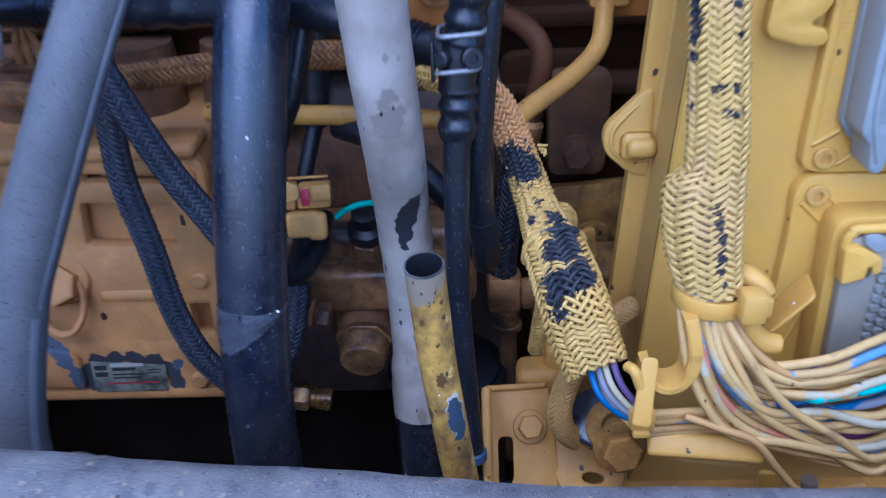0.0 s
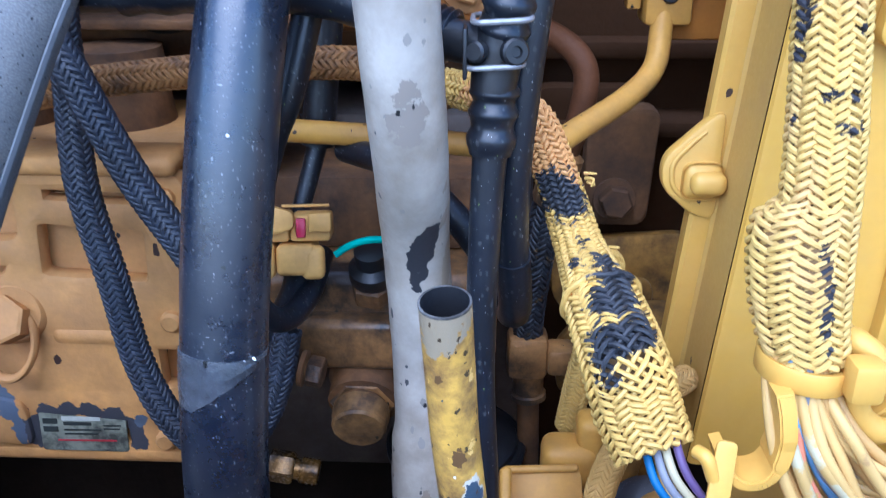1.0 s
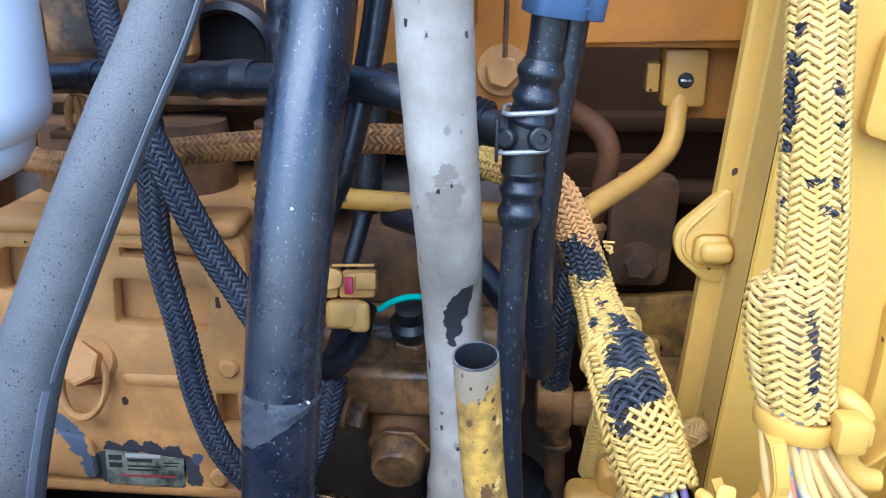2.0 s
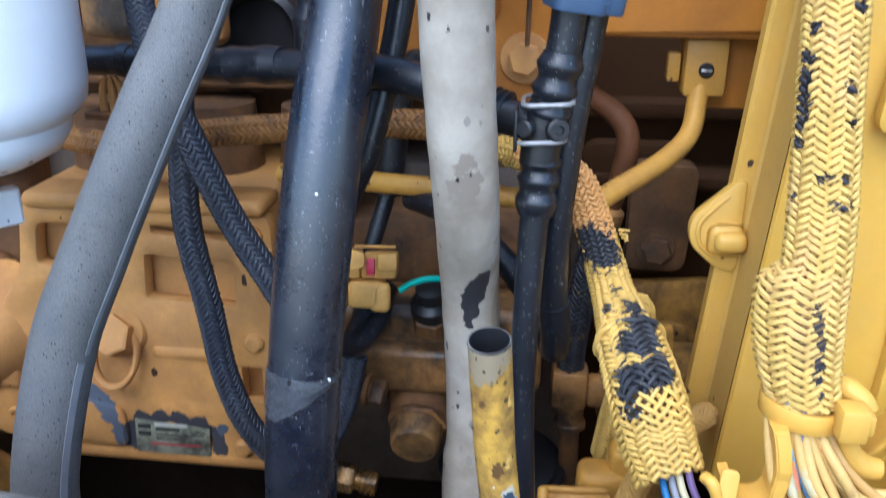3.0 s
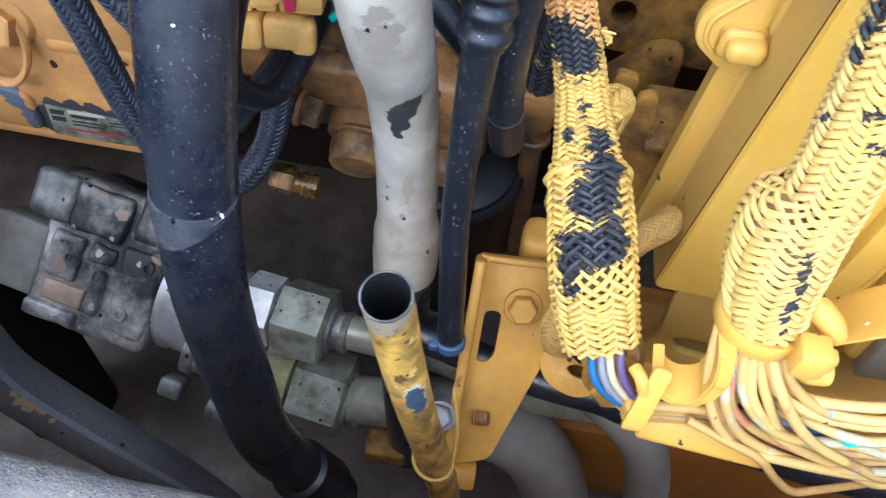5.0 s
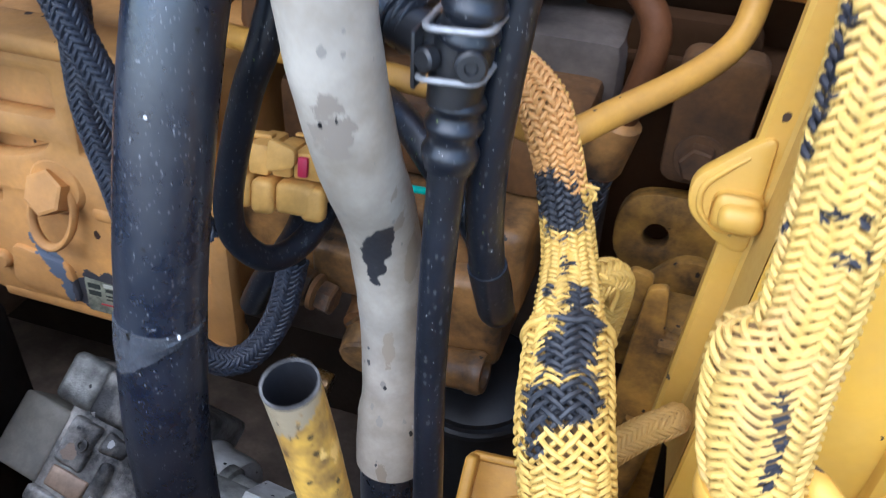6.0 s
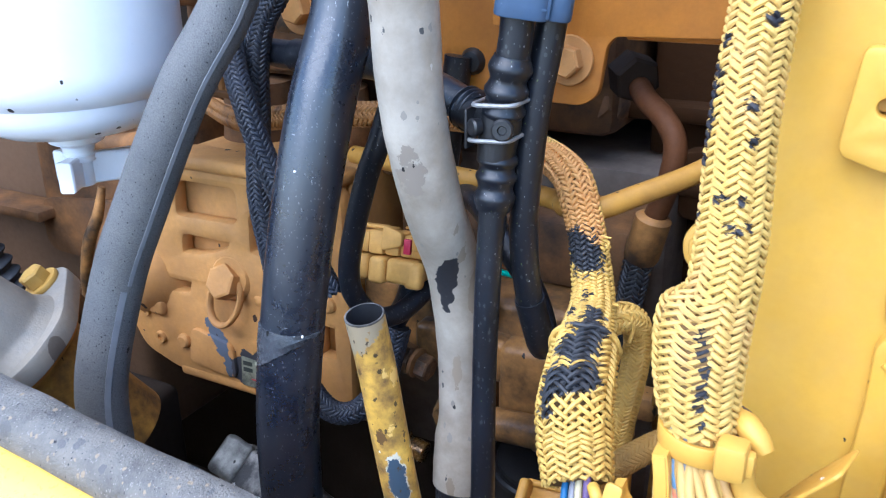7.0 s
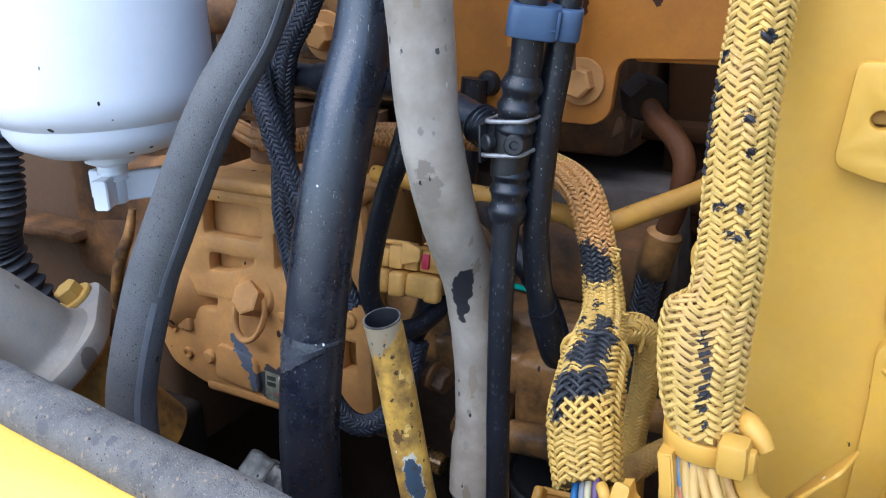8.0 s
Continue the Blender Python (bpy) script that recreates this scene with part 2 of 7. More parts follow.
grey_hose_m = mat("worn_grey_hose", (0.375, 0.335, 0.275), 0.40, spread=0.16, scale=26, bump=0.12, over=(0.215, 0.180, 0.135), amount=0.47, oscale=24, edge=0.16, specks=(0.045, 0.045, 0.045), dots=0.14, dscale=130, more=(((0.25, 0.205, 0.150), 0.34, 70, 0.10, 0.30, (1.3, 1.3, 0.30)), ((0.42, 0.385, 0.33), 0.10, 160, 0.04, 0.14, (1.2, 1.2, 0.45)), ((0.22, 0.20, 0.17), 0.16, 190, 0.08, 0.25), ((0.008, 0.008, 0.008), 0.07, 150, 0.10, 0.08)), rscale=160.0,
                  marks=(((0.235, 0.200, 0.160), ((0.0315, 0.4520, 1.4210, 0.0030), (0.0325, 0.4535, 1.4150, 0.0046), (0.0337, 0.4585, 1.4078, 0.0046), (0.0306, 0.4572, 1.4098, 0.0046), (0.0280, 0.4582, 1.4063, 0.0030), (0.0323, 0.4595, 1.4030, 0.0044), (0.0307, 0.4604, 1.3988, 0.0034)), 0.020), ((0.026, 0.026, 0.029), ((0.0405, 0.4875, 1.3498, 0.0026), (0.0376, 0.4859, 1.3483, 0.0032), (0.0347, 0.4866, 1.3441, 0.0036), (0.0385, 0.4891, 1.3432, 0.0030), (0.0324, 0.4882, 1.3388, 0.0036), (0.0356, 0.4900, 1.3372, 0.0036), (0.0293, 0.4902, 1.3333, 0.0030), (0.0327, 0.4912, 1.3317, 0.0038), (0.0363, 0.4921, 1.3327, 0.0024), (0.0280, 0.4923, 1.3277, 0.0026), (0.0308, 0.4930, 1.3253, 0.0034), (0.0336, 0.4941, 1.3230, 0.0026), (0.0294, 0.4945, 1.3195, 0.0026), (0.0305, 0.4955, 1.3145, 0.0022)), 0.0055)))
tube_m = mat("worn_yellow_tube", (0.60, 0.35, 0.06), 0.33, rag=0.95, spread=0.25, scale=50, bump=0.25, over=(0.16, 0.088, 0.034), amount=0.49, oscale=85, edge=0.14, rscale=190.0,
             spots=((0.0592, 0.3880, 1.284, 0.0030), (0.0600, 0.3885, 1.278, 0.0038), (0.0600, 0.3890, 1.272, 0.0042), (0.0612, 0.3895, 1.266, 0.0040), (0.0622, 0.3900, 1.261, 0.0028), (0.0500, 0.3830, 1.326, 0.0018)),
             marks=(((0.27, 0.215, 0.135), ((0.0420, 0.381, 1.360, 0.0078), (0.0455, 0.377, 1.352, 0.0062), (0.0500, 0.376, 1.358, 0.0058), (0.0540, 0.379, 1.362, 0.0050), (0.0580, 0.383, 1.364, 0.0036)), 0.020), ((0.55, 0.50, 0.38), ((0.0585, 0.3880, 1.286, 0.0034), (0.0600, 0.3885, 1.280, 0.0042), (0.0605, 0.3890, 1.272, 0.0047), (0.0615, 0.3895, 1.265, 0.0044)), 0.010)), jag=0.010, spot_colour=(0.05, 0.075, 0.10), specks=(0.7, 0.68, 0.6), dots=0.08, dscale=190, more=(((0.06, 0.04, 0.02), 0.28, 300, 0.1, 0.28), ((0.12, 0.065, 0.025), 0.20, 130, 0.1, 0.3), ((0.66, 0.42, 0.12), 0.15, 120, 0.1, 0.3)))
tube_bare = mat("bare_tube_end", (0.13, 0.12, 0.108), 0.5, metal=0.2, spread=0.3, scale=120, over=(0.05, 0.045, 0.04), amount=0.5, oscale=140)
plug_m = mat("grimy_ochre_plug", (0.40, 0.215, 0.062), 0.5, spread=0.35, scale=60, bump=0.5, bscale=250, over=(0.08, 0.045, 0.020), amount=0.57, oscale=55, edge=0.2, specks=(0.02, 0.015, 0.01), dots=0.12, dscale=200)
black_in = mat("tube_inside", (0.012, 0.012, 0.014), 0.5)
BRAID = (0.63, 0.41, 0.105)
V_SPOTS = ((0.1791, 0.4639, 1.4834, 0.0032), (0.1779, 0.4613, 1.4709, 0.0038), (0.1777, 0.4595, 1.4617, 0.0038), (0.1775, 0.4564, 1.4550, 0.0038), (0.1767, 0.4545, 1.4494, 0.0038), (0.1766, 0.4549, 1.4431, 0.0038), (0.1768, 0.4526, 1.4350, 0.0032), (0.1869, 0.4427, 1.4214, 0.0020), (0.1904, 0.4419, 1.4231, 0.0020), (0.1981, 0.4425, 1.4219, 0.0017), (0.1946, 0.4394, 1.4105, 0.0019), (0.1980, 0.4397, 1.4089, 0.0019), (0.2019, 0.4422, 1.4110, 0.0019), (0.1990, 0.4481, 1.4449, 0.0026), (0.1992, 0.4634, 1.4921, 0.0031), (0.1965, 0.4496, 1.4603, 0.0029), (0.1787, 0.4504, 1.4110, 0.0020), (0.1898, 0.4280, 1.3678, 0.0022), (0.1903, 0.4267, 1.3636, 0.0022), (0.1920, 0.4256, 1.3595, 0.0021), (0.1927, 0.4247, 1.3559, 0.0019), (0.1935, 0.4236, 1.3517, 0.0019), (0.1940, 0.4228, 1.3483, 0.0019), (0.1931, 0.4212, 1.3419, 0.0023), (0.1953, 0.4215, 1.3417, 0.0019), (0.1931, 0.4196, 1.3353, 0.0020), (0.1952, 0.4184, 1.3281, 0.0019), (0.1777, 0.4276, 1.3383, 0.0022))
M_SPOTS = ((0.0956, 0.5367, 1.3558, 0.0077), (0.1005, 0.5310, 1.3505, 0.0077), (0.1051, 0.5285, 1.3470, 0.0072), (0.0932, 0.5368, 1.3436, 0.0041), (0.1096, 0.5118, 1.3349, 0.0032), (0.1206, 0.4985, 1.3314, 0.0056), (0.1230, 0.4860, 1.3280, 0.0077), (0.1155, 0.4710, 1.3240, 0.0068), (0.1245, 0.4750, 1.3258, 0.0068), (0.1190, 0.4690, 1.3230, 0.0059), (0.1277, 0.4536, 1.3158, 0.0072), (0.1209, 0.4508, 1.3123, 0.0063), (0.1333, 0.4560, 1.3140, 0.0054), (0.1144, 0.4481, 1.3071, 0.0059), (0.1171, 0.4415, 1.3003, 0.0050), (0.1119, 0.4558, 1.3118, 0.0041), (0.1035, 0.5008, 1.3280, 0.0032))
braid_v = mat("yellow_painted_braid", BRAID, 0.5, sheen=0.3, spread=0.18, scale=60, bump=0.4, bscale=900, island=0.25, over=(0.55, 0.33, 0.14), amount=0.36, oscale=28, edge=0.15, rscale=260.0, spots=V_SPOTS, jag=0.009, spot_colour=(0.022, 0.021, 0.025))
braid_m = mat("scuffed_painted_braid", (0.61, 0.385, 0.085), 0.55, spread=0.2, scale=60, bump=0.4, bscale=900, island=0.25, rscale=240.0, marks=(((0.58, 0.29, 0.085), ((0.062, 0.570, 1.392, 0.012), (0.074, 0.560, 1.390, 0.013), (0.086, 0.545, 1.383, 0.014), (0.093, 0.538, 1.370, 0.014), (0.099, 0.532, 1.358, 0.011)), 0.01),), spots=M_SPOTS, jag=0.014, spot_colour=(0.020, 0.021, 0.025))
braid_far = mat("orange_painted_braid", (0.42, 0.19, 0.045), 0.6, spread=0.3, scale=60, bump=0.4, bscale=900, island=0.3, over=(0.05, 0.03, 0.02), amount=0.44, oscale=60, edge=0.12)
braid_black = mat("black_braid", (0.024, 0.030, 0.046), 0.5, spread=0.35, scale=50, bump=0.4, bscale=900, island=0.35, dust=0.15, dust_colour=(0.10, 0.09, 0.08))
core_dark = mat("sleeve_core", (0.17, 0.095, 0.028), 0.8, spread=0.3, bump=0.0)
core_black = mat("sleeve_core_black", (0.01, 0.01, 0.012), 0.8, spread=0.3, bump=0.0)
plate_m = mat("olive_dusty_plate", (0.25, 0.235, 0.195), 0.6, over=(0.12, 0.11, 0.095), amount=0.42, oscale=28, edge=0.2, spread=0.25, scale=40, dust=0.3, dust_colour=(0.25, 0.20, 0.15), bump=0.3)
scraped_m = mat("scraped_metal", (0.40, 0.28, 0.19), 0.45, metal=0.2, spread=0.3, scale=80)
cap_m = mat("worn_bright_steel", (0.62, 0.62, 0.60), 0.34, metal=0.30, spread=0.2, scale=50, bump=0.12, over=(0.28, 0.27, 0.25), amount=0.40, oscale=35, edge=0.16, specks=(0.01, 0.01, 0.01), dots=0.14, dscale=150)
pipe_m = mat("yellowed_plated_pipe", (0.50, 0.47, 0.37), 0.33, metal=0.35, spread=0.2, scale=60, bump=0.15, over=(0.24, 0.21, 0.15), amount=0.44, oscale=40, edge=0.2, specks=(0.02, 0.02, 0.02), dots=0.1, dscale=160)
olive_m = mat("yellow_plated_hex", (0.52, 0.50, 0.24), 0.4, metal=0.3, spread=0.2, scale=60, over=(0.25, 0.24, 0.14), amount=0.4, oscale=50, edge=0.15)
pump_m = mat("greasy_pump_metal", (0.47, 0.44, 0.395), 0.38, metal=0.15, spread=0.45, scale=34, bump=0.9, bscale=160, over=(0.022, 0.021, 0.021), amount=0.54, oscale=20, edge=0.13, orough=0.5, specks=(0.01, 0.01, 0.01), dots=0.15, dscale=110, more=(((0.26, 0.19, 0.14), 0.16, 60, 0.1, 0.4), ((0.42, 0.41, 0.40), 0.14, 90, 0.05, 0.25)))
steel = mat("plated_steel", (0.62, 0.62, 0.57), 0.28, metal=0.75, spread=0.25, scale=60, bump=0.15, over=(0.20, 0.19, 0.14), amount=0.42, oscale=50, edge=0.15)
steel_dull = mat("dull_oily_steel", (0.30, 0.30, 0.275), 0.5, metal=0.3, spread=0.3, scale=40, bump=0.4, over=(0.06, 0.058, 0.055), amount=0.48, oscale=30, edge=0.14, specks=(0.015, 0.015, 0.015), dots=0.12, dscale=120)
nut_m = mat("olive_plated_nut", (0.36, 0.37, 0.29), 0.42, metal=0.3, spread=0.2, scale=50, bump=0.2, specks=(0.01, 0.01, 0.01), dots=0.3, dscale=180, over=(0.17, 0.15, 0.11), amount=0.46, oscale=60, edge=0.1)
brass = mat("rusty_painted_fitting", (0.27, 0.13, 0.04), 0.5, spread=0.35, scale=70, over=(0.045, 0.028, 0.018), amount=0.52, oscale=55, edge=0.16, bump=0.5, specks=(0.02, 0.015, 0.01), dots=0.12, dscale=200)
oily = mat("oily_brass", (0.30, 0.155, 0.035), 0.26, metal=0.4, spread=0.35, scale=70, over=(0.035, 0.022, 0.012), amount=0.55, oscale=60, edge=0.1, bump=0.2)
white_m = mat("white_bowl_paint", (0.83, 0.85, 0.87), 0.32, spread=0.03, scale=12, bump=0.03, specks=(0.012, 0.012, 0.012), dots=0.16, dscale=95, over=(0.75, 0.77, 0.78), amount=0.35, oscale=20, edge=0.2, rag=0.06, more=(((0.25, 0.25, 0.25), 0.14, 110, 0.03, 0.08), ((0.35, 0.25, 0.12), 0.03, 60, 0.03, 0.08)))
alu = mat("cast_aluminium", (0.245, 0.232, 0.205), 0.5, metal=0.2, spread=0.22, scale=30, bump=0.4, bscale=300, over=(0.34, 0.295, 0.23), amount=0.44, oscale=22, edge=0.16, specks=(0.012, 0.012, 0.012), dots=0.10, dscale=70, rag=0.12, dust=0.5, dust_colour=(0.29, 0.225, 0.15), more=(((0.13, 0.105, 0.08), 0.32, 45, 0.1, 0.35),))
seal_m = mat("weathered_rubber_seal", (0.068, 0.068, 0.070), 0.60, sheen=0.5, spread=0.35, scale=55, bump=1.0, bscale=700, over=(0.190, 0.172, 0.145), amount=0.48, oscale=55, edge=0.24, dust=0.36, dust_colour=(0.235, 0.195, 0.145), specks=(0.014, 0.014, 0.014), dots=0.50, dscale=620, more=(((0.27, 0.25, 0.22), 0.40, 900, 0.1, 0.22), ((0.012, 0.012, 0.012), 0.10, 240, 0.06, 0.22), ((0.26, 0.20, 0.13), 0.25, 300, 0.1, 0.3), ((0.10, 0.095, 0.09), 0.30, 110, 0.1, 0.35)))
blue_clip = mat("faded_blue_plastic", (0.032, 0.068, 0.135), 0.45, spread=0.2, scale=50, dust=0.2, dust_colour=(0.15, 0.18, 0.22))
conn_m = mat("painted_connector", (0.60, 0.335, 0.085), 0.5, sheen=0.3, spread=0.2, scale=60, bump=0.2, over=(0.34, 0.18, 0.05), amount=0.32, oscale=60)
red_m = mat("red_plastic", (0.45, 0.02, 0.06), 0.4)
latch_m = mat("grey_blue_plastic", (0.25, 0.275, 0.26), 0.45, spread=0.1, scale=30, bump=0.08, dust=0.2, dust_colour=(0.35, 0.33, 0.28))
pin_m = mat("grey_connector_face", (0.34, 0.285, 0.185), 0.55, spread=0.15, scale=50, over=(0.20, 0.20, 0.17), amount=0.48, oscale=22, edge=0.25, dust=0.2, dust_colour=(0.45, 0.33, 0.16))
pin_dark = mat("pin_socket", (0.23, 0.225, 0.185), 0.6)
label_m = mat("faded_label", (0.23, 0.235, 0.17), 0.45, spread=0.25, scale=80, over=(0.06, 0.06, 0.045), amount=0.48, oscale=70)
ink_m = mat("label_ink", (0.03, 0.035, 0.03), 0.5)
red_ink = mat("label_red", (0.40, 0.03, 0.04), 0.5)
label_lite = mat("label_white", (0.50, 0.50, 0.42), 0.5, spread=0.2, scale=90)
wire_clip = mat("grey_clip_wire", (0.27, 0.27, 0.27), 0.45, metal=0.4, spread=0.3, scale=90)
canister_m = mat("black_canister", (0.010, 0.011, 0.013), 0.36, spread=0.3, scale=40, dust=0.12, dust_colour=(0.05, 0.04, 0.035))
elbow_m = mat("dusty_grey_rubber", (0.24, 0.225, 0.195), 0.6, spread=0.2, scale=30, bump=0.3, dust=0.3, dust_colour=(0.18, 0.15, 0.11))
ground_m = mat("pale_earth", (0.27, 0.22, 0.16), 0.9, spread=0.25, scale=1.2, bump=0.4, bscale=30)
WIRES = {"cream": (0.56, 0.355, 0.112), "yellow": (0.60, 0.38, 0.085), "tan": (0.48, 0.275, 0.082), "blue": (0.02, 0.105, 0.24), "sky": (0.14, 0.27, 0.42), "grey": (0.21, 0.21, 0.23), "purple": (0.12, 0.075, 0.165), "pink": (0.60, 0.20, 0.11), "white": (0.46, 0.40, 0.24), "teal": (0.03, 0.45, 0.36), "plum": (0.17, 0.04, 0.12)}
def wire_mat(k, c, cut=None):
    return mat(k + "_wire", c, 0.42, spread=0.15, scale=50, bump=0.1, sheen=0.28, over=(0.50, 0.32, 0.10) if k not in ("cream", "yellow", "tan") else (0.36, 0.21, 0.08), amount=0.36, oscale=45, edge=0.04, specks=(0.05, 0.03, 0.02), dots=0.06, dscale=200, cut=cut if k not in ("cream", "yellow", "tan") else None)


wire_m = {k: wire_mat(k, c, 0.262) for k, c in WIRES.items()}
wire_bare = {k: wire_mat(k, c) for k, c in WIRES.items()}



# ---- building helpers ----
def V3(p):
    return Vector(p)


def thing(name, label, category, at, group="", kind=""):
    e = new(name)
    e.empty_display_size = 0.01
    e.location = at
    return tagged(e, label, category, group, kind)


def top_of(ob):
    o = Vector((0, 0, 0))
    while ob is not None:
        o += ob.location
        ob = ob.parent
    return o


def part(name, bm, material, parent, label="", smooth=True, kind=""):
    if parent is not None:
        bmesh.ops.translate(bm, verts=bm.verts, vec=-top_of(parent))
    me = bpy.data.meshes.new(name)
    bm.to_mesh(me)
    bm.free()
    me.materials.append(material)
    if smooth:
        me.shade_smooth()
        me.set_sharp_from_angle(angle=radians(38))
    ob = new(name, me)
    ob.parent = parent
    return tagged(ob, label, "", "", kind)


def solo(name, bm, material, label, category, group="", kind="", smooth=True):
    """A thing of one single mesh."""
    return tagged(part(name, bm, material, None, "", smooth), label, category, group, kind)


def spline(pts, n=8):
    p = [V3(a) for a in pts]
    p = [p[0] * 2 - p[1]] + p + [p[-1] * 2 - p[-2]]
    out, us = [], []
    for i in range(1, len(p) - 2):
        a, b, c, d = p[i - 1:i + 3]
        for k in range(n):
            t = k / n
            out.append(0.5 * (2 * b + (c - a) * t + (2 * a - 5 * b + 4 * c - d) * t * t + (3 * b - a - 3 * c + d) * t ** 3))
            us.append(i - 1 + t)
    out.append(p[-2]); us.append(len(p) - 3)
    return out, us


def frames_of(P):
    T = [(P[min(i + 1, len(P) - 1)] - P[max(i - 1, 0)]).normalized() for i in range(len(P))]
    ref = Vector((0, -1, 0)) if abs(T[0].y) < 0.8 else Vector((0, 0, 1))
    N = [(ref - T[0] * ref.dot(T[0])).normalized()]
    for i in range(1, len(P)):
        v = N[-1] - T[i] * N[-1].dot(T[i])
        N.append(v.normalized())
    return T, N, [t.cross(k) for t, k in zip(T, N)]


def rad_at(r, u):
    if not isinstance(r, (list, tuple)):
        return r
    i = min(int(u), len(r) - 2)
    return r[i] + (r[i + 1] - r[i]) * (u - i)


def ring_skin(bm, rings, cap=True, closed=False):
    vs = [[bm.verts.new(p) for p in ring] for ring in rings]
    k = len(vs[0])
    for a, b in zip(vs, vs[1:] + ([vs[0]] if closed else [])):
        for j in range(k):
            bm.faces.new((a[j], a[(j + 1) % k], b[(j + 1) % k], b[j]))
    if cap and not closed:
        bm.faces.new(vs[0][::-1])
        bm.faces.new(vs[-1])


def tube(bm, pts, r, seg=20, n=8, cap=True, wob=0.0, smooth=True, flat=1.0):
    P, us = spline(pts, n) if smooth else ([V3(p) for p in pts], list(range(len(pts))))
    T, N, B = frames_of(P)
    rings = []
    for i, p in enumerate(P):
        q = rad_at(r, us[i])
        if wob:
            q *= 1 + wob * noise.noise(p * 60)
        rings.append([p + (N[i] * math.cos(a) * flat + B[i] * math.sin(a)) * q for a in (2 * math.pi * j / seg for j in range(seg))])
    ring_skin(bm, rings, cap)
    return bm


def lathe(bm, o, axis, profile, seg=28, closed=False):
    """profile: (radius, height along the axis) pairs."""
    z = V3(axis).normalized()
    x = z.orthogonal().normalized()
    y = z.cross(x)
    o = V3(o)
    ring_skin(bm, [[o + z * h + (x * math.cos(a) + y * math.sin(a)) * max(r, 1e-5) for a in (2 * math.pi * j / seg for j in range(seg))] for r, h in profile], closed=closed)
    return bm


def face(o, n, up=(0, 0, 1)):
    """A matrix whose z axis is n."""
    z = V3(n).normalized()
    x = V3(up).cross(z).normalized()
    y = z.cross(x)
    m = Matrix((x, y, z)).transposed().to_4x4()
    m.translation = o
    return m


def box(bm, lo, hi, bevel=0.003, m=None, seg=2):
    lo, hi = V3(lo), V3(hi)
    k = bmesh.ops.create_cube(bm, size=1.0)["verts"]
    for v in k:
        v.co = Vector(((lo[i] + hi[i]) / 2 + v.co[i] * (hi[i] - lo[i]) for i in range(3)))
    if bevel:
        es = list({e for v in k for e in v.link_edges})
        k2 = bmesh.ops.bevel(bm, geom=es, offset=bevel, segments=seg, affect="EDGES", profile=0.5)["verts"]
        k = list({v for v in list(k2) + [x for x in k if x.is_valid]})
    if m is not None:
        bmesh.ops.transform(bm, matrix=m, verts=k)
    return bm


def plate(outline, holes=(), thick=0.004, bevel=0.0007, m=None, res=4):
    """A sheet cut to an outline, with holes through it; in x and y, its thickness along z."""
    cu = bpy.data.curves.new("cut", "CURVE")
    cu.dimensions, cu.fill_mode, cu.extrude, cu.bevel_depth, cu.bevel_resolution = "2D", "BOTH", max(thick / 2 - bevel, 1e-4), bevel, 1
    for ring in (outline, *holes):
        s = cu.splines.new("POLY")
        s.points.add(len(ring) - 1)
        for q, (x, y) in zip(s.points, ring):
            q.co = (x, y, 0, 1)
        s.use_cyclic_u = True
    ob = new("cut", cu)
    me = bpy.data.meshes.new_from_object(ob.evaluated_get(bpy.context.evaluated_depsgraph_get()))
    bpy.data.objects.remove(ob)
    bm = bmesh.new()
    bm.from_mesh(me)
    bpy.data.meshes.remove(me)
    bpy.data.curves.remove(cu)
    bmesh.ops.remove_doubles(bm, verts=bm.verts, dist=1e-6)
    if m is not None:
        bmesh.ops.transform(bm, matrix=m, verts=bm.verts)
    return bm


def rounded(pts, r, k=4):
    """An outline with its corners rounded off."""
    out = []
    for i, p in enumerate(pts):
        p, a, b = Vector(p), Vector(pts[i - 1]), Vector(pts[(i + 1) % len(pts)])
        q = min(r, (a - p).length * 0.45, (b - p).length * 0.45)
        s, e = p + (a - p).normalized() * q, p + (b - p).normalized() * q
        for j in range(k + 1):
            t = j / k
            out.append(tuple(s * (1 - t) ** 2 + p * 2 * t * (1 - t) + e * t * t))
    return out


def disc(x, y, r, k=20, sy=1.0):
    return [(x + r * math.cos(2 * math.pi * i / k), y + r * sy * math.sin(2 * math.pi * i / k)) for i in range(k)]


def hexagon(bm, o, axis, af, h, chamfer=0.12, turn=0.0):
    """A hexagonal head, af across flats, from o along the axis."""
    z = V3(axis).normalized()
    x = z.orthogonal().normalized()
    x = Matrix.Rotation(turn, 3, z) @ x
    y = z.cross(x)
    R = af / math.sqrt(3)
    o = V3(o)

    def ring(r, hh):
        return [o + z * hh + (x * math.cos(a) + y * math.sin(a)) * r for a in (math.pi / 3 * j for j in range(6))]
    ring_skin(bm, [ring(R * 0.97, 0), ring(R, h * 0.06), ring(R, h * (1 - chamfer)), ring(R * 0.86, h)])
    return bm


def hex_toward(b, o, axis, af, h, toward, spin=0.0, chamfer=0.05):
    """A hexagon with one corner turned to the given side, then spun on."""
    z = V3(axis).normalized()
    x = z.orthogonal().normalized()
    t = V3(toward) - z * z.dot(V3(toward))
    turn = math.atan2(z.cross(x).dot(t), x.dot(t))
    return hexagon(b, o, axis, af, h, chamfer, turn + spin)


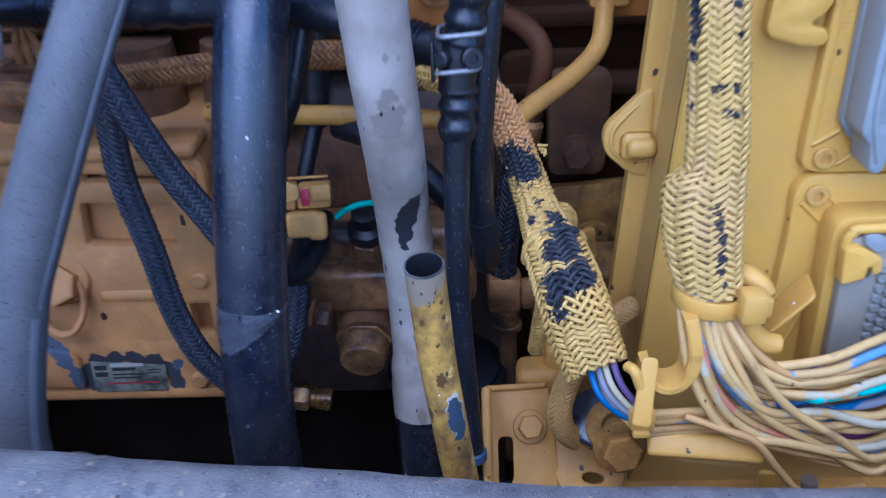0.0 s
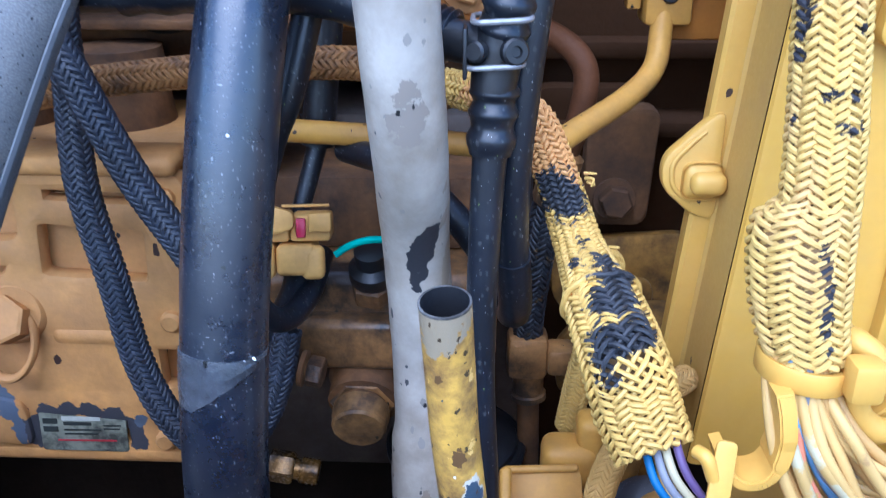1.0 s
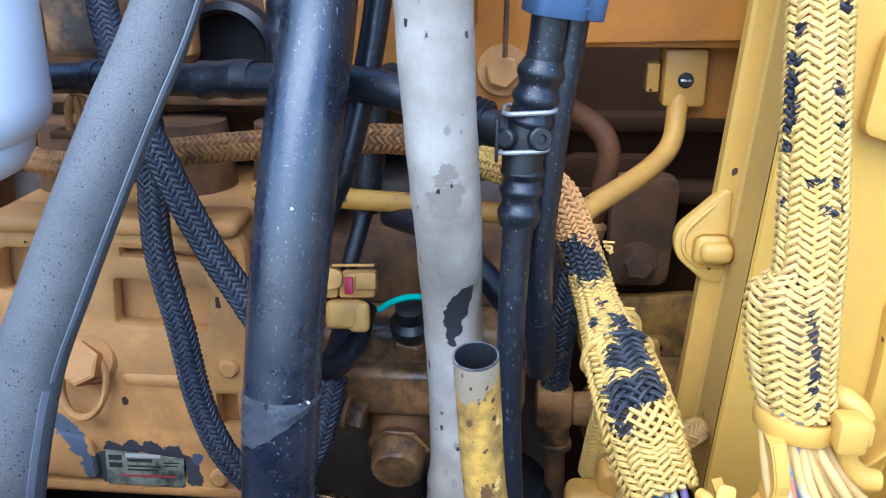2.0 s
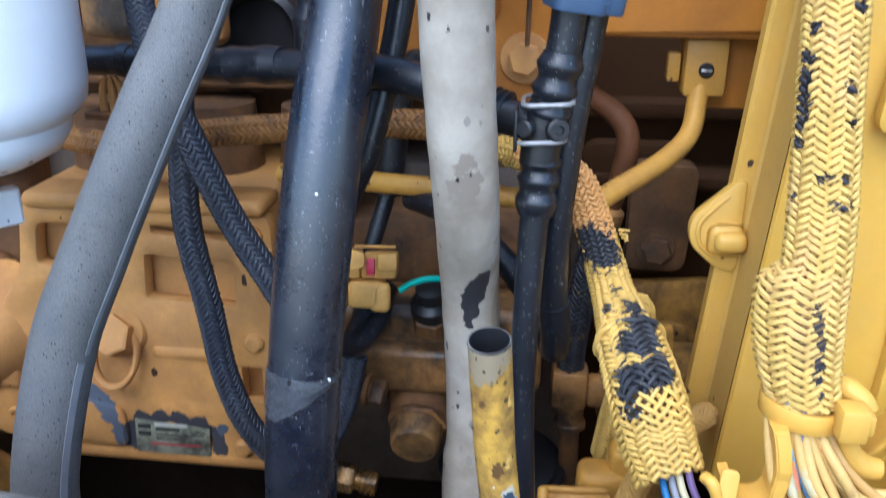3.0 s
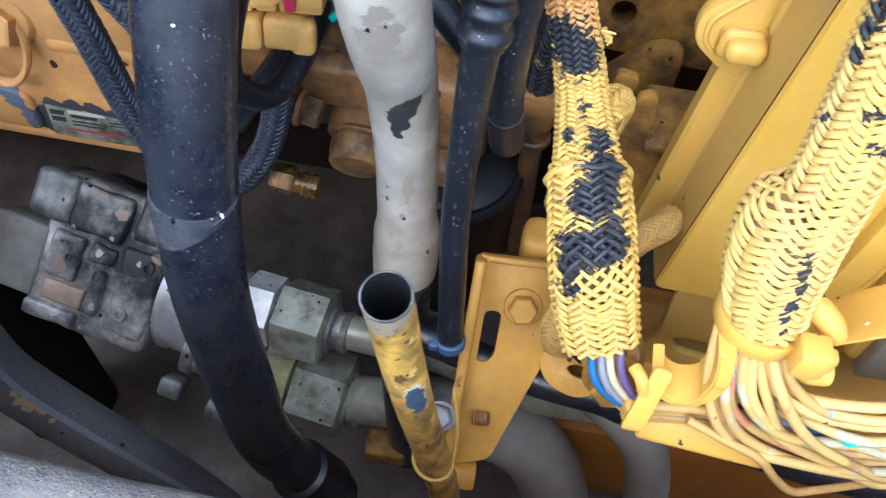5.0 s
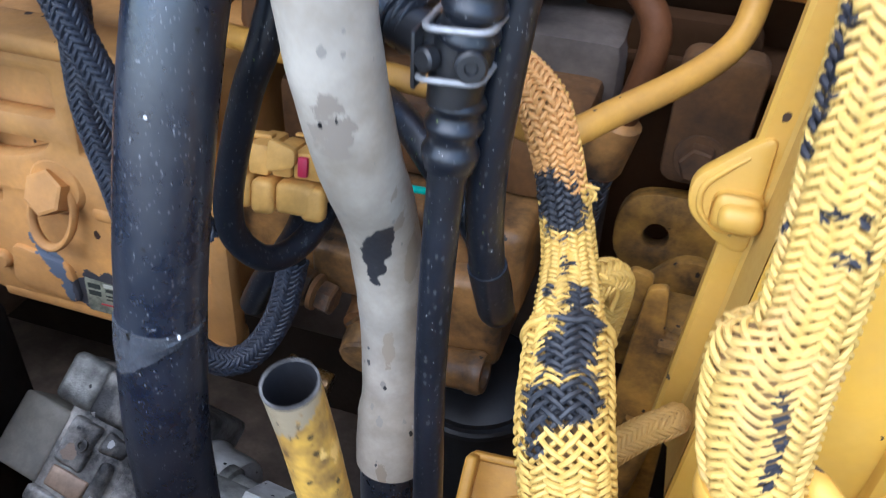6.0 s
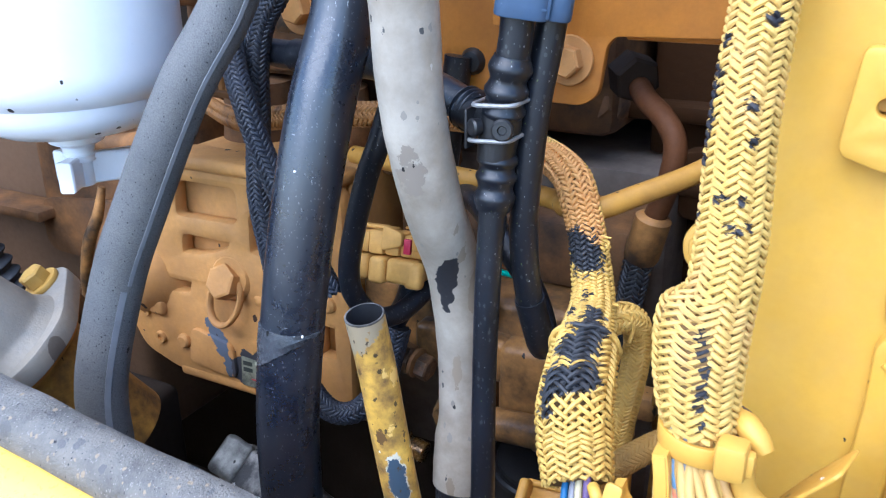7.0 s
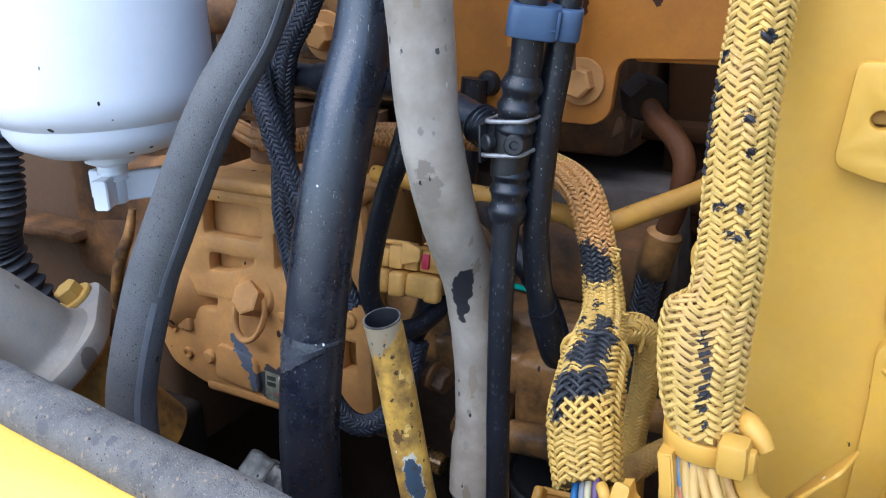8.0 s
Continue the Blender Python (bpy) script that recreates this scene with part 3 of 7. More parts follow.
def bolt(o, axis, af, h, material, label, washer=0.0, wt=0.002, turn=0.0, group=""):
    t = thing("bolt", label, "bolt", o, group)
    base = V3(o)
    ax = V3(axis).normalized()
    if washer:
        part("washer", lathe(bmesh.new(), base, ax, [(0, 0), (washer * 0.97, 0), (washer, wt * 0.3), (washer, wt * 0.7), (washer * 0.96, wt), (0, wt)], 24), material, t)
        base = base + ax * wt
    part("head", hexagon(bmesh.new(), base, ax, af, h, turn=turn), material, t, smooth=False)
    return t


def braid(pts, radii, strands, columns, slope, yarn, lift=0.0009, n=10, seg=6, thick=0.62, steps=6, bulge=None):
    """An open-ended braided sleeve: yarns that wind both ways and dive under one another column by column."""
    P, us = spline(pts, n)
    T, N, B = frames_of(P)
    L = [0.0]
    for a, b in zip(P, P[1:]):
        L.append(L[-1] + (b - a).length)
    total = L[-1]
    mean = sum(radii) / len(radii) if isinstance(radii, (list, tuple)) else radii
    dth = 2 * math.pi / (2 * columns * steps)
    ds = mean * slope * dth

    def at(s):
        s = min(max(s, 0), total - 1e-9)
        lo, hi = 0, len(L) - 1
        while hi - lo > 1:
            mid = (lo + hi) // 2
            lo, hi = (mid, hi) if L[mid] <= s else (lo, mid)
        f = (s - L[lo]) / max(L[lo + 1] - L[lo], 1e-9)
        return P[lo].lerp(P[lo + 1], f), T[lo].lerp(T[lo + 1], f), N[lo].lerp(N[lo + 1], f), B[lo].lerp(B[lo + 1], f), us[lo] + (us[lo + 1] - us[lo]) * f
    verts, faces = [], []
    rnd = random.Random(7)
    for hand in (1, -1):
        for k in range(strands):
            s, th = 0.0, 2 * math.pi * (k + (0.5 if hand < 0 else 0)) / strands
            wide = yarn * (0.92 + 0.16 * rnd.random())
            line = []
            while s < total + ds:
                c, t, a, b, u = at(s)
                jit = 1 + 0.03 * noise.noise(Vector((s * 110, k * 3.1, hand * 5)))
                th_ = th + 0.060 * noise.noise(Vector((s * 60, k * 1.7, hand * 9)))
                r = (rad_at(radii, u) - yarn * thick / 2 - lift) * jit + hand * lift * math.cos(columns * th)
                out = a * math.cos(th_) + b * math.sin(th_)
                if bulge:
                    r += rad_at(bulge, u) * max(0.0, -out.x) ** 0.8
                line.append((c + out * r, out.normalized()))
                s += ds
                th += hand * dth
            first = len(verts)
            m = len(line)
            for i, (p, out) in enumerate(line):
                d = (line[min(i + 1, m - 1)][0] - line[max(i - 1, 0)][0]).normalized()
                side = d.cross(out)
                for j in range(seg):
                    ang = 2 * math.pi * j / seg
                    verts.append(p + side * (math.cos(ang) * wide / 2) + out * (math.sin(ang) * wide / 2 * thick))
            for i in range(m - 1):
                for j in range(seg):
                    a0, b0 = first + i * seg, first + (i + 1) * seg
                    faces.append((a0 + j, a0 + (j + 1) % seg, b0 + (j + 1) % seg, b0 + j))
            faces.append(tuple(first + j for j in range(seg))[::-1])
            faces.append(tuple(first + (m - 1) * seg + j for j in range(seg)))
    me = bpy.data.meshes.new("braid")
    me.from_pydata([tuple(v) for v in verts], [], faces)
    bm = bmesh.new()
    bm.from_mesh(me)
    bpy.data.meshes.remove(me)
    return bm


def harness(name, label, category, pts, radii, strands, columns, slope, yarn, m_braid, m_core, **kw):
    t = thing(name, label, category, pts[-1])
    less = [r - yarn * 0.95 for r in radii] if isinstance(radii, (list, tuple)) else radii - yarn * 0.95
    part("core", tube(bmesh.new(), pts, less, 16, 8), m_core, t)
    part("braided_sleeve", braid(pts, radii, strands, columns, slope, yarn, **kw), m_braid, t, kind="stuff")
    return t


# ---- setting ----
bm = bmesh.new()
bmesh.ops.create_grid(bm, x_segments=40, y_segments=40, size=400)
solo("ground", bm, ground_m, "bare pale earth the machine stands on", "ground", kind="structure", smooth=False)
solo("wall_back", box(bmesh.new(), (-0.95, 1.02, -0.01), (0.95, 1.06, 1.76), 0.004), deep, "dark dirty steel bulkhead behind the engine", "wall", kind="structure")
solo("wall_left", box(bmesh.new(), (-0.97, 0.30, -0.01), (-0.93, 1.02, 1.72), 0.004), wall_brown, "dark steel side wall of the engine bay", "wall", kind="structure")
solo("wall_right", box(bmesh.new(), (0.93, 0.30, -0.01), (0.97, 1.02, 1.72), 0.004), grime, "dark steel side wall of the engine bay", "wall", kind="structure")
solo("floor", box(bmesh.new(), (-0.95, 0.26, 0.55), (0.95, 1.06, 0.6), 0.004), grime, "oily belly pan under the engine", "floor", kind="structure")
# Unseen slab, added only to keep skylight off the rear of the bay.
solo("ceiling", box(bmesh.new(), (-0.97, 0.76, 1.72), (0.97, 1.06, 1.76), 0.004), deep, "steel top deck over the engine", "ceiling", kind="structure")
# body side with its rubber edge seal
SEAL_Y, SEAL_Z = 0.312, 1.300
EDGE = [(-0.93, 0.020), (-0.4, 0.0145), (-0.15, 0.0082), (-0.05, -0.0035), (0.0, -0.0080), (0.10, -0.0205), (0.30, -0.0270), (0.93, -0.0290)]
body = thing("body_side_panel", "glossy yellow sheet metal body side of the machine", "panel", (0, 0.29, 1.2), kind="structure")
rows_ = []
for x, dz in ((a, b - 0.005) for a, b in EDGE):
    rows_.append([(x, 0.306, 1.2965 + dz), (x, 0.292, 1.2935 + dz), (x, 0.268, 1.2785 + dz), (x, 0.225, 1.230 + dz), (x, 0.20, 1.16 + dz), (x, 0.19, -0.01), (x, 0.196, -0.01), (x, 0.206, 1.158 + dz), (x, 0.230, 1.223 + dz), (x, 0.270, 1.2725 + dz), (x, 0.306, 1.2895 + dz)])
bm = bmesh.new()
ring_skin(bm, rows_)
bmesh.ops.recalc_face_normals(bm, faces=bm.faces)
part("sheet", bm, paint_body, body)
SEAL_PROFILE = ((0.0150, -0.002), (0.0145, 0.0045), (0.0115, 0.0085), (0.006, 0.0100), (-0.001, 0.0095), (-0.006, 0.0075), (-0.0095, 0.0050), (-0.0115, 0.002), (-0.0128, -0.001), (-0.0136, -0.0045), (-0.0138, -0.0085), (-0.0126, -0.0108), (-0.009, -0.0118), (0.004, -0.013), (0.0135, -0.015), (0.0152, -0.010))
SEAL_STEPS = [(EDGE[i][0] + (EDGE[i + 1][0] - EDGE[i][0]) * k / 12, EDGE[i][1] + (EDGE[i + 1][1] - EDGE[i][1]) * (k / 12)) for i in range(len(EDGE) - 1) for k in range(12)]
seal = [[(x, SEAL_Y + a, SEAL_Z + dz + b) for a, b in SEAL_PROFILE] for x, dz in SEAL_STEPS]
bm = bmesh.new()
ring_skin(bm, seal)
bmesh.ops.recalc_face_normals(bm, faces=bm.faces)
for v in bm.verts:
    v.co += Vector((0, 1, 1)) * 0.0005 * noise.noise(v.co * 45)
solo("edge_seal", bm, seal_m, "weathered black rubber edge seal on the body side", "seal", kind="structure")

# ---- engine ----
eng = thing("engine_block", "tan painted cast engine housing, dusty and oil stained", "engine", (-0.15, 0.63, 1.12))
bm = bmesh.new()
box(bm, (-0.302, 0.612, 1.166), (-0.118, 0.76, 1.345), 0.010, seg=3)
box(bm, (-0.350, 0.6125, 1.158), (-0.295, 0.70, 1.232), 0.012, seg=3)
part("housing", bm, casting, eng)
bm = bmesh.new()
out = rounded([(-0.366, 1.180), (-0.352, 1.152), (-0.312, 1.139), (-0.12, 1.136), (-0.118, 1.228), (-0.12, 1.335), (-0.294, 1.336), (-0.302, 1.285), (-0.336, 1.235)], 0.010)
pockets = (rounded([(-0.296, 1.287), (-0.219, 1.289), (-0.217, 1.328), (-0.291, 1.328)], 0.012, 6), rounded([(-0.294, 1.252), (-0.262, 1.255), (-0.234, 1.266), (-0.228, 1.279), (-0.291, 1.279)], 0.010, 6),
           rounded([(-0.318, 1.211), (-0.284, 1.214), (-0.279, 1.233), (-0.312, 1.232)], 0.006), rounded([(-0.216, 1.266), (-0.142, 1.262), (-0.140, 1.304), (-0.213, 1.308)], 0.008),
           rounded([(-0.206, 1.316), (-0.140, 1.313), (-0.140, 1.328), (-0.206, 1.330)], 0.005), rounded([(-0.149, 1.186), (-0.126, 1.186), (-0.126, 1.222), (-0.149, 1.222)], 0.004), rounded([(-0.236, 1.1425), (-0.170, 1.1405), (-0.170, 1.166), (-0.238, 1.170)], 0.004))
part("rib_frame", plate(out, pockets, 0.016, 0.005, face((0, 0.604, 0), (0, -1, 0))), casting, eng)
bm = bmesh.new()
box(bm, (-0.292, 0.590, 1.336), (-0.118, 0.63, 1.348), 0.005, seg=3)
part("top_ledge", bm, casting, eng)
bm = bmesh.new()
box(bm, (-0.215, 0.5945, 1.219), (-0.150, 0.61, 1.235), 0.007, seg=3)
part("middle_ledge", bm, casting, eng)
bm = bmesh.new()
box(bm, (-0.312, 0.5955, 1.129), (-0.118, 0.62, 1.143), 0.005, seg=3)
part("lower_lip", bm, casting, eng)
part("cover_boss", lathe(bmesh.new(), (-0.340, 0.64, 1.225), (-0.45, -1, 0), [(0, 0.052), (0.030, 0.052), (0.038, 0.046), (0.046, 0.03), (0.05, 0), (0, 0)], 32), casting, eng)
for x in (-0.265, -0.185, -0.10):
    bm = bmesh.new()
    lathe(bm, (x, 0.690, 1.335), (0, 0, 1), [(0.034, 0), (0.036, 0.006), (0.033, 0.03), (0.031, 0.06), (0.0, 0.062)], 24)
    part("port_boss", bm, casting_dirty, eng)
for x, z, r in ((-0.262, 1.157, 0.0055), (-0.248, 1.152, 0.005), (-0.345, 1.190, 0.006), (-0.330, 1.165, 0.006)):
    part("cap_screw", lathe(bmesh.new(), (x, 0.598, z), (0, -1, 0), [(r, 0), (r, 0.004), (r * 0.9, 0.005), (r * 0.5, 0.005), (r * 0.45, 0.003), (0, 0.003)], 16), casting, eng)
part("bolt_boss", lathe(bmesh.new(), (-0.2345, 0.602, 1.2430), (0.05, -1, 0.15), [(0.022, 0), (0.021, 0.006), (0.018, 0.0095), (0, 0.0095)], 28), casting, eng)
part("square_lug", box(bmesh.new(), (-0.336, 0.590, 1.190), (-0.318, 0.606, 1.206), 0.004, None, 3), casting, eng)
part("low_pad", plate(rounded([(-0.292, 1.150), (-0.240, 1.146), (-0.242, 1.176), (-0.286, 1.184)], 0.007), (), 0.006, 0.002, face((0, 0.595, 0), (0, -1, 0))), casting, eng)
for x, z in ((-0.300, 1.168), (-0.128, 1.322), (-0.133, 1.240), (-0.148, 1.150)):
    part("cast_stud", lathe(bmesh.new(), (x, 0.598, z), (0, -1, 0), [(0.0075, 0), (0.007, 0.005), (0.005, 0.007), (0, 0.007)], 16), casting, eng)
nameplate = thing("data_plate", "small faded data plate with illegible print on the engine", "label", (-0.205, 0.60, 1.15))
pm = face((-0.2045, 0.5965, 1.1540), (0.02, -1, 0.10))
part("plate", plate(rounded([(-0.029, -0.0135), (0.029, -0.0145), (0.029, 0.0125), (-0.029, 0.0145)], 0.002), (), 0.0015, 0.0004, pm), label_m, nameplate)
bm = bmesh.new()
for x0, x1, y0, y1 in ((-0.013, 0.006, 0.005, 0.0075), (-0.013, 0.012, 0.001, 0.0022), (-0.013, 0.010, -0.002, -0.0008), (0.014, 0.026, 0.0045, 0.0055), (0.014, 0.025, 0.002, 0.003), (-0.027, -0.017, 0.006, 0.010), (-0.027, -0.017, 0.000, 0.004)):
    box(bm, (x0, y0, 0.0008), (x1, y1, 0.0011), 0, pm)
part("print_bar", bm, ink_m, nameplate, smooth=False)
part("red_line", box(bmesh.new(), (-0.018, -0.0068, 0.0008), (0.022, -0.0056, 0.0012), 0, pm), red_ink, nameplate, smooth=False)
part("white_field", box(bmesh.new(), (-0.014, 0.0085, 0.0007), (0.012, 0.0115, 0.0010), 0, pm), label_lite, nameplate, smooth=False)
ebolt = thing("bolt", "large tan painted hex bolt in the engine housing", "bolt", (-0.2365, 0.597, 1.238))
part("head", hex_toward(bmesh.new(), (-0.2365, 0.598, 1.2375), (-0.03, -0.89, 0.45), 0.0272, 0.0165, (0.05, 0, 1), 0.0, 0.06), casting, ebolt, smooth=False)
part("shank", lathe(bmesh.new(), (-0.2362, 0.604, 1.2345), (-0.03, -0.89, 0.45), [(0.0115, 0), (0.0115, 0.008), (0, 0.008)], 24), casting, ebolt)
ringt = thing("lifting_ring", "tan painted steel ring hanging round a bolt", "ring", (-0.222, 0.59, 1.235))
bm = bmesh.new()
ell = [(-0.2365 + 0.0165 * math.cos(a), 0.5880 + 0.0095 * math.sin(a), 1.2275 + 0.0222 * math.sin(a)) for a in (2 * math.pi * i / 28 for i in range(28))]
T_ = [V3(p) for p in ell]
rings = []
for i, p in enumerate(T_):
    d = (T_[(i + 1) % 28] - T_[i - 1]).normalized()
    s = d.cross(Vector((0, -1, 0)))
    rings.append([p + s * 0.0027 * math.cos(a) + Vector((0, -1, 0)) * 0.0040 * math.sin(a) for a in (2 * math.pi * j / 10 for j in range(10))])
ring_skin(bm, rings, closed=True)
bmesh.ops.recalc_face_normals(bm, faces=bm.faces)
part("ring", bm, casting, ringt)

eng2 = thing("plugged_casting", "oil stained tan casting with threaded plugs", "casting", (0.0, 0.63, 1.2))
bm = bmesh.new()
box(bm, (-0.118, 0.622, 1.196), (0.072, 0.76, 1.262), 0.008, seg=3)
part("body", bm, casting_oily, eng2)
bm = bmesh.new()
box(bm, (-0.105, 0.664, 1.262), (0.09, 0.78, 1.315), 0.006)
part("upper_body", bm, casting_dirty, eng2)
bm = bmesh.new()
box(bm, (-0.060, 0.606, 1.200), (0.020, 0.63, 1.236), 0.006, seg=3)
part("pad", bm, casting_oily, eng2)
part("boss", lathe(bmesh.new(), (-0.016, 0.64, 1.186), (0, -1, -0.35), [(0.026, 0), (0.026, 0.014), (0.0235, 0.020), (0.0235, 0.034), (0, 0.034)], 28), casting_dirty, eng2)
bm = bmesh.new()
box(bm, (0.012, 0.604, 1.170), (0.066, 0.70, 1.236), 0.008, seg=3)
part("side_lobe", bm, casting_oily, eng2)
part("outlet", lathe(bmesh.new(), (0.016, 0.594, 1.174), (1, -0.05, 0.10), [(0, 0), (0.0125, 0), (0.0125, 0.034), (0.0138, 0.036), (0.0138, 0.043), (0.0120, 0.046), (0.0085, 0.046), (0.008, 0.040), (0, 0.040)], 24), casting_oily, eng2)
plugt = thing("hex_plug", "big rusty brown hex plug in the engine casting", "plug", (-0.0165, 0.606, 1.1735))
pax = V3((0.0, -1.0, -0.30)).normalized()
plug_at = V3((-0.0165, 0.618, 1.177))
part("collar", hexagon(bmesh.new(), plug_at, pax, 0.0400, 0.012, 0.2, turn=0.2), casting_oily, plugt, smooth=False)
part("groove", lathe(bmesh.new(), plug_at + pax * 0.012, pax, [(0.0165, 0), (0.0165, 0.003), (0, 0.003)], 28), casting_dirty, plugt)
part("cap", lathe(bmesh.new(), plug_at + pax * 0.0145, pax, [(0.0160, 0), (0.0192, 0.0012), (0.0192, 0.0085), (0.0185, 0.0105), (0.0182, 0.0160), (0.0165, 0.0178), (0.0, 0.0180)], 14), plug_m, plugt)
fitt = thing("side_fitting", "oily brass pipe fitting with a hex collar", "fitting", (-0.055, 0.60, 1.208))
part("hex", hexagon(bmesh.new(), (-0.068, 0.598, 1.210), (1, -0.1, -0.15), 0.021, 0.013), brass, fitt)
part("collar", lathe(bmesh.new(), (-0.053, 0.596, 1.208), (1, -0.1, -0.15), [(0.012, 0), (0.012, 0.003), (0.006, 0.0035), (0.006, 0.006), (0, 0.006)], 20), casting_dirty, fitt)
part("cap", hexagon(bmesh.new(), (-0.048, 0.595, 1.207), (1, -0.1, -0.15), 0.018, 0.010, turn=0.4), brass, fitt)
drain = thing("drain_fitting", "shiny oily brass drain fitting under the casting", "fitting", (-0.065, 0.595, 1.126))
part("hex", hexagon(bmesh.new(), (-0.080, 0.597, 1.131), (1, 0, -0.18), 0.019, 0.017), oily, drain)
part("neck", lathe(bmesh.new(), (-0.063, 0.597, 1.128), (1, 0, -0.18), [(0.0075, 0), (0.0075, 0.004), (0.009, 0.0045), (0.009, 0.016), (0.008, 0.017), (0, 0.017)], 20), oily, drain)
sender = thing("pressure_sender", "black sender screwed into a brass base", "sensor", (-0.006, 0.60, 1.26))
part("base", hexagon(bmesh.new(), (-0.006, 0.612, 1.254), (0, -0.4, 1), 0.026, 0.014), brass, sender)
part("cap", lathe(bmesh.new(), (-0.006, 0.606, 1.268), (0, -0.4, 1), [(0.0135, 0), (0.0145, 0.002), (0.0145, 0.010), (0.010, 0.014), (0.010, 0.024), (0, 0.025)], 24), canister_m, sender)
can = thing("oil_filter", "black oil filter canister, upright below the casting", "filter", (0.06, 0.58, 1.0))
part("shell", lathe(bmesh.new(), (0.045, 0.66, 0.95), (0, -0.1, 1), [(0, 0), (0.042, 0.0), (0.048, 0.008), (0.048, 0.165), (0.044, 0.177), (0.030, 0.183), (0, 0.183)], 36), canister_m, can)
part("rim", lathe(bmesh.new(), (0.045, 0.6435, 1.115), (0, -0.1, 1), [(0.0485, 0), (0.0505, 0.002), (0.0505, 0.006), (0.0485, 0.008)], 36), canister_m, can)

# deeper engine parts seen between the hoses
rear = thing("rear_engine", "dark brown dirty engine castings deep in the bay", "engine", (0.2, 0.8, 1.1))
bm = bmesh.new()
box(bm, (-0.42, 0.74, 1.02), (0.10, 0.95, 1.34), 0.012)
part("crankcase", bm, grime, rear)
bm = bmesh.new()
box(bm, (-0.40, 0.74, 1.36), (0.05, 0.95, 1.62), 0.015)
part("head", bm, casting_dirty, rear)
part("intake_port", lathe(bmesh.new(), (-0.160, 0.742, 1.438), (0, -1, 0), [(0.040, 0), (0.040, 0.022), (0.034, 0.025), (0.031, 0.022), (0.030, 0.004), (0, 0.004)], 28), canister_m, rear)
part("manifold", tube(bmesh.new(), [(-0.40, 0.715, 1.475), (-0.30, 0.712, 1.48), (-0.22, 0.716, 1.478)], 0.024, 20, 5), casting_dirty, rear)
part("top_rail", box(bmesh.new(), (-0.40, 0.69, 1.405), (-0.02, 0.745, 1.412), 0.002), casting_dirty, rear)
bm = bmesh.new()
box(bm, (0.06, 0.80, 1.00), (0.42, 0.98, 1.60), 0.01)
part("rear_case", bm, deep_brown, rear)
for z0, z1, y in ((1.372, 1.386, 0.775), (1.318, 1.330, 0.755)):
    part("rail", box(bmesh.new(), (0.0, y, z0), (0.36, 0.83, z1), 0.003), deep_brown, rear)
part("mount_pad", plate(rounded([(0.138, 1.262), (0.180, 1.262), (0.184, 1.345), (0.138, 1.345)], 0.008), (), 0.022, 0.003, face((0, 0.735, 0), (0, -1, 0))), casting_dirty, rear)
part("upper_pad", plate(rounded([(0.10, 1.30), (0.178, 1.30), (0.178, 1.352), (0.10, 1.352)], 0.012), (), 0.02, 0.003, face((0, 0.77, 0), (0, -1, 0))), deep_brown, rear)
# Ear and the support below take darker paint in place of shade.
part("ear", plate(rounded([(-0.030, -0.026), (0.080, -0.034), (0.080, 0.034), (-0.030, 0.026)], 0.024, 6), (disc(-0.004, 0.0, 0.0105, 18),), 0.018, 0.002, face((0.146, 0.724, 1.219), (0, -1, 0.2))), paint_grubby_shaded, rear)
bolt((0.1575, 0.722, 1.281), (0, -1, 0.1), 0.021, 0.014, casting_dirty, "brown painted hex bolt deep in the bay", washer=0.016, turn=0.1)
lowb = thing("lower_support", "grubby steel support below the harness, its paint darkened for shade", "bracket", (0.15, 0.6, 1.2))
part("upright", plate(rounded([(0.1460, 1.276), (0.1545, 1.279), (0.1575, 1.249), (0.1700, 1.246), (0.1720, 1.060), (0.1350, 1.060), (0.1385, 1.180)], 0.003), (), 0.006, 0.001, face((0, 0.585, 0), (0, -1, 0))), paint_grubby_shaded, lowb)
part("shelf", box(bmesh.new(), (0.1560, 0.575, 1.2425), (0.1900, 0.625, 1.2475), 0.0012), paint_grubby_shaded, lowb)
part("wedge", plate(rounded([(0.1340, 1.270), (0.1465, 1.268), (0.1400, 1.230), (0.1300, 1.215)], 0.004), (), 0.006, 0.001, face((0, 0.607, 0), (0, -1, 0))), paint_grubby_shaded, lowb)
part("spigot", tube(bmesh.new(), [(0.150, 0.5700, 1.137), (0.1535, 0.5740, 1.158), (0.158, 0.5800, 1.185)], 0.0098, 20, 5), paint_grubby_shaded, lowb)
part("spigot_hole", lathe(bmesh.new(), (0.1500, 0.5700, 1.1372), (-0.16, -0.18, -1), [(0.0098, -0.001), (0.0088, 0.0012), (0.0052, 0.0012), (0.0048, -0.004), (0, -0.004)], 20), paint_grubby_shaded, lowb)
part("gusset", plate(rounded([(0.115, 1.19), (0.160, 1.240), (0.178, 1.240), (0.178, 1.15), (0.12, 1.15)], 0.012), (disc(0.150, 1.195, 0.007),), 0.010, 0.002, face((0, 0.668, 0), (0, -1, 0))), paint_grubby_shaded, lowb)

# brown mounting plate across the top
mp = thing("mounting_plate", "orange-brown painted steel mounting plate with a cut-out", "bracket", (0.1, 0.63, 1.5))
part("sheet", plate(rounded([(-0.075, 1.62), (-0.075, 1.440), (-0.03, 1.420), (0.010, 1.414), (0.060, 1.413), (0.070, 1.420), (0.074, 1.452), (0.080, 1.459), (0.200, 1.462), (0.30, 1.462), (0.30, 1.62)], 0.006), (disc(-0.020, 1.436, 0.007),), 0.008, 0.0014, face((0, 0.635, 0), (0, -1, 0))), brown, mp)
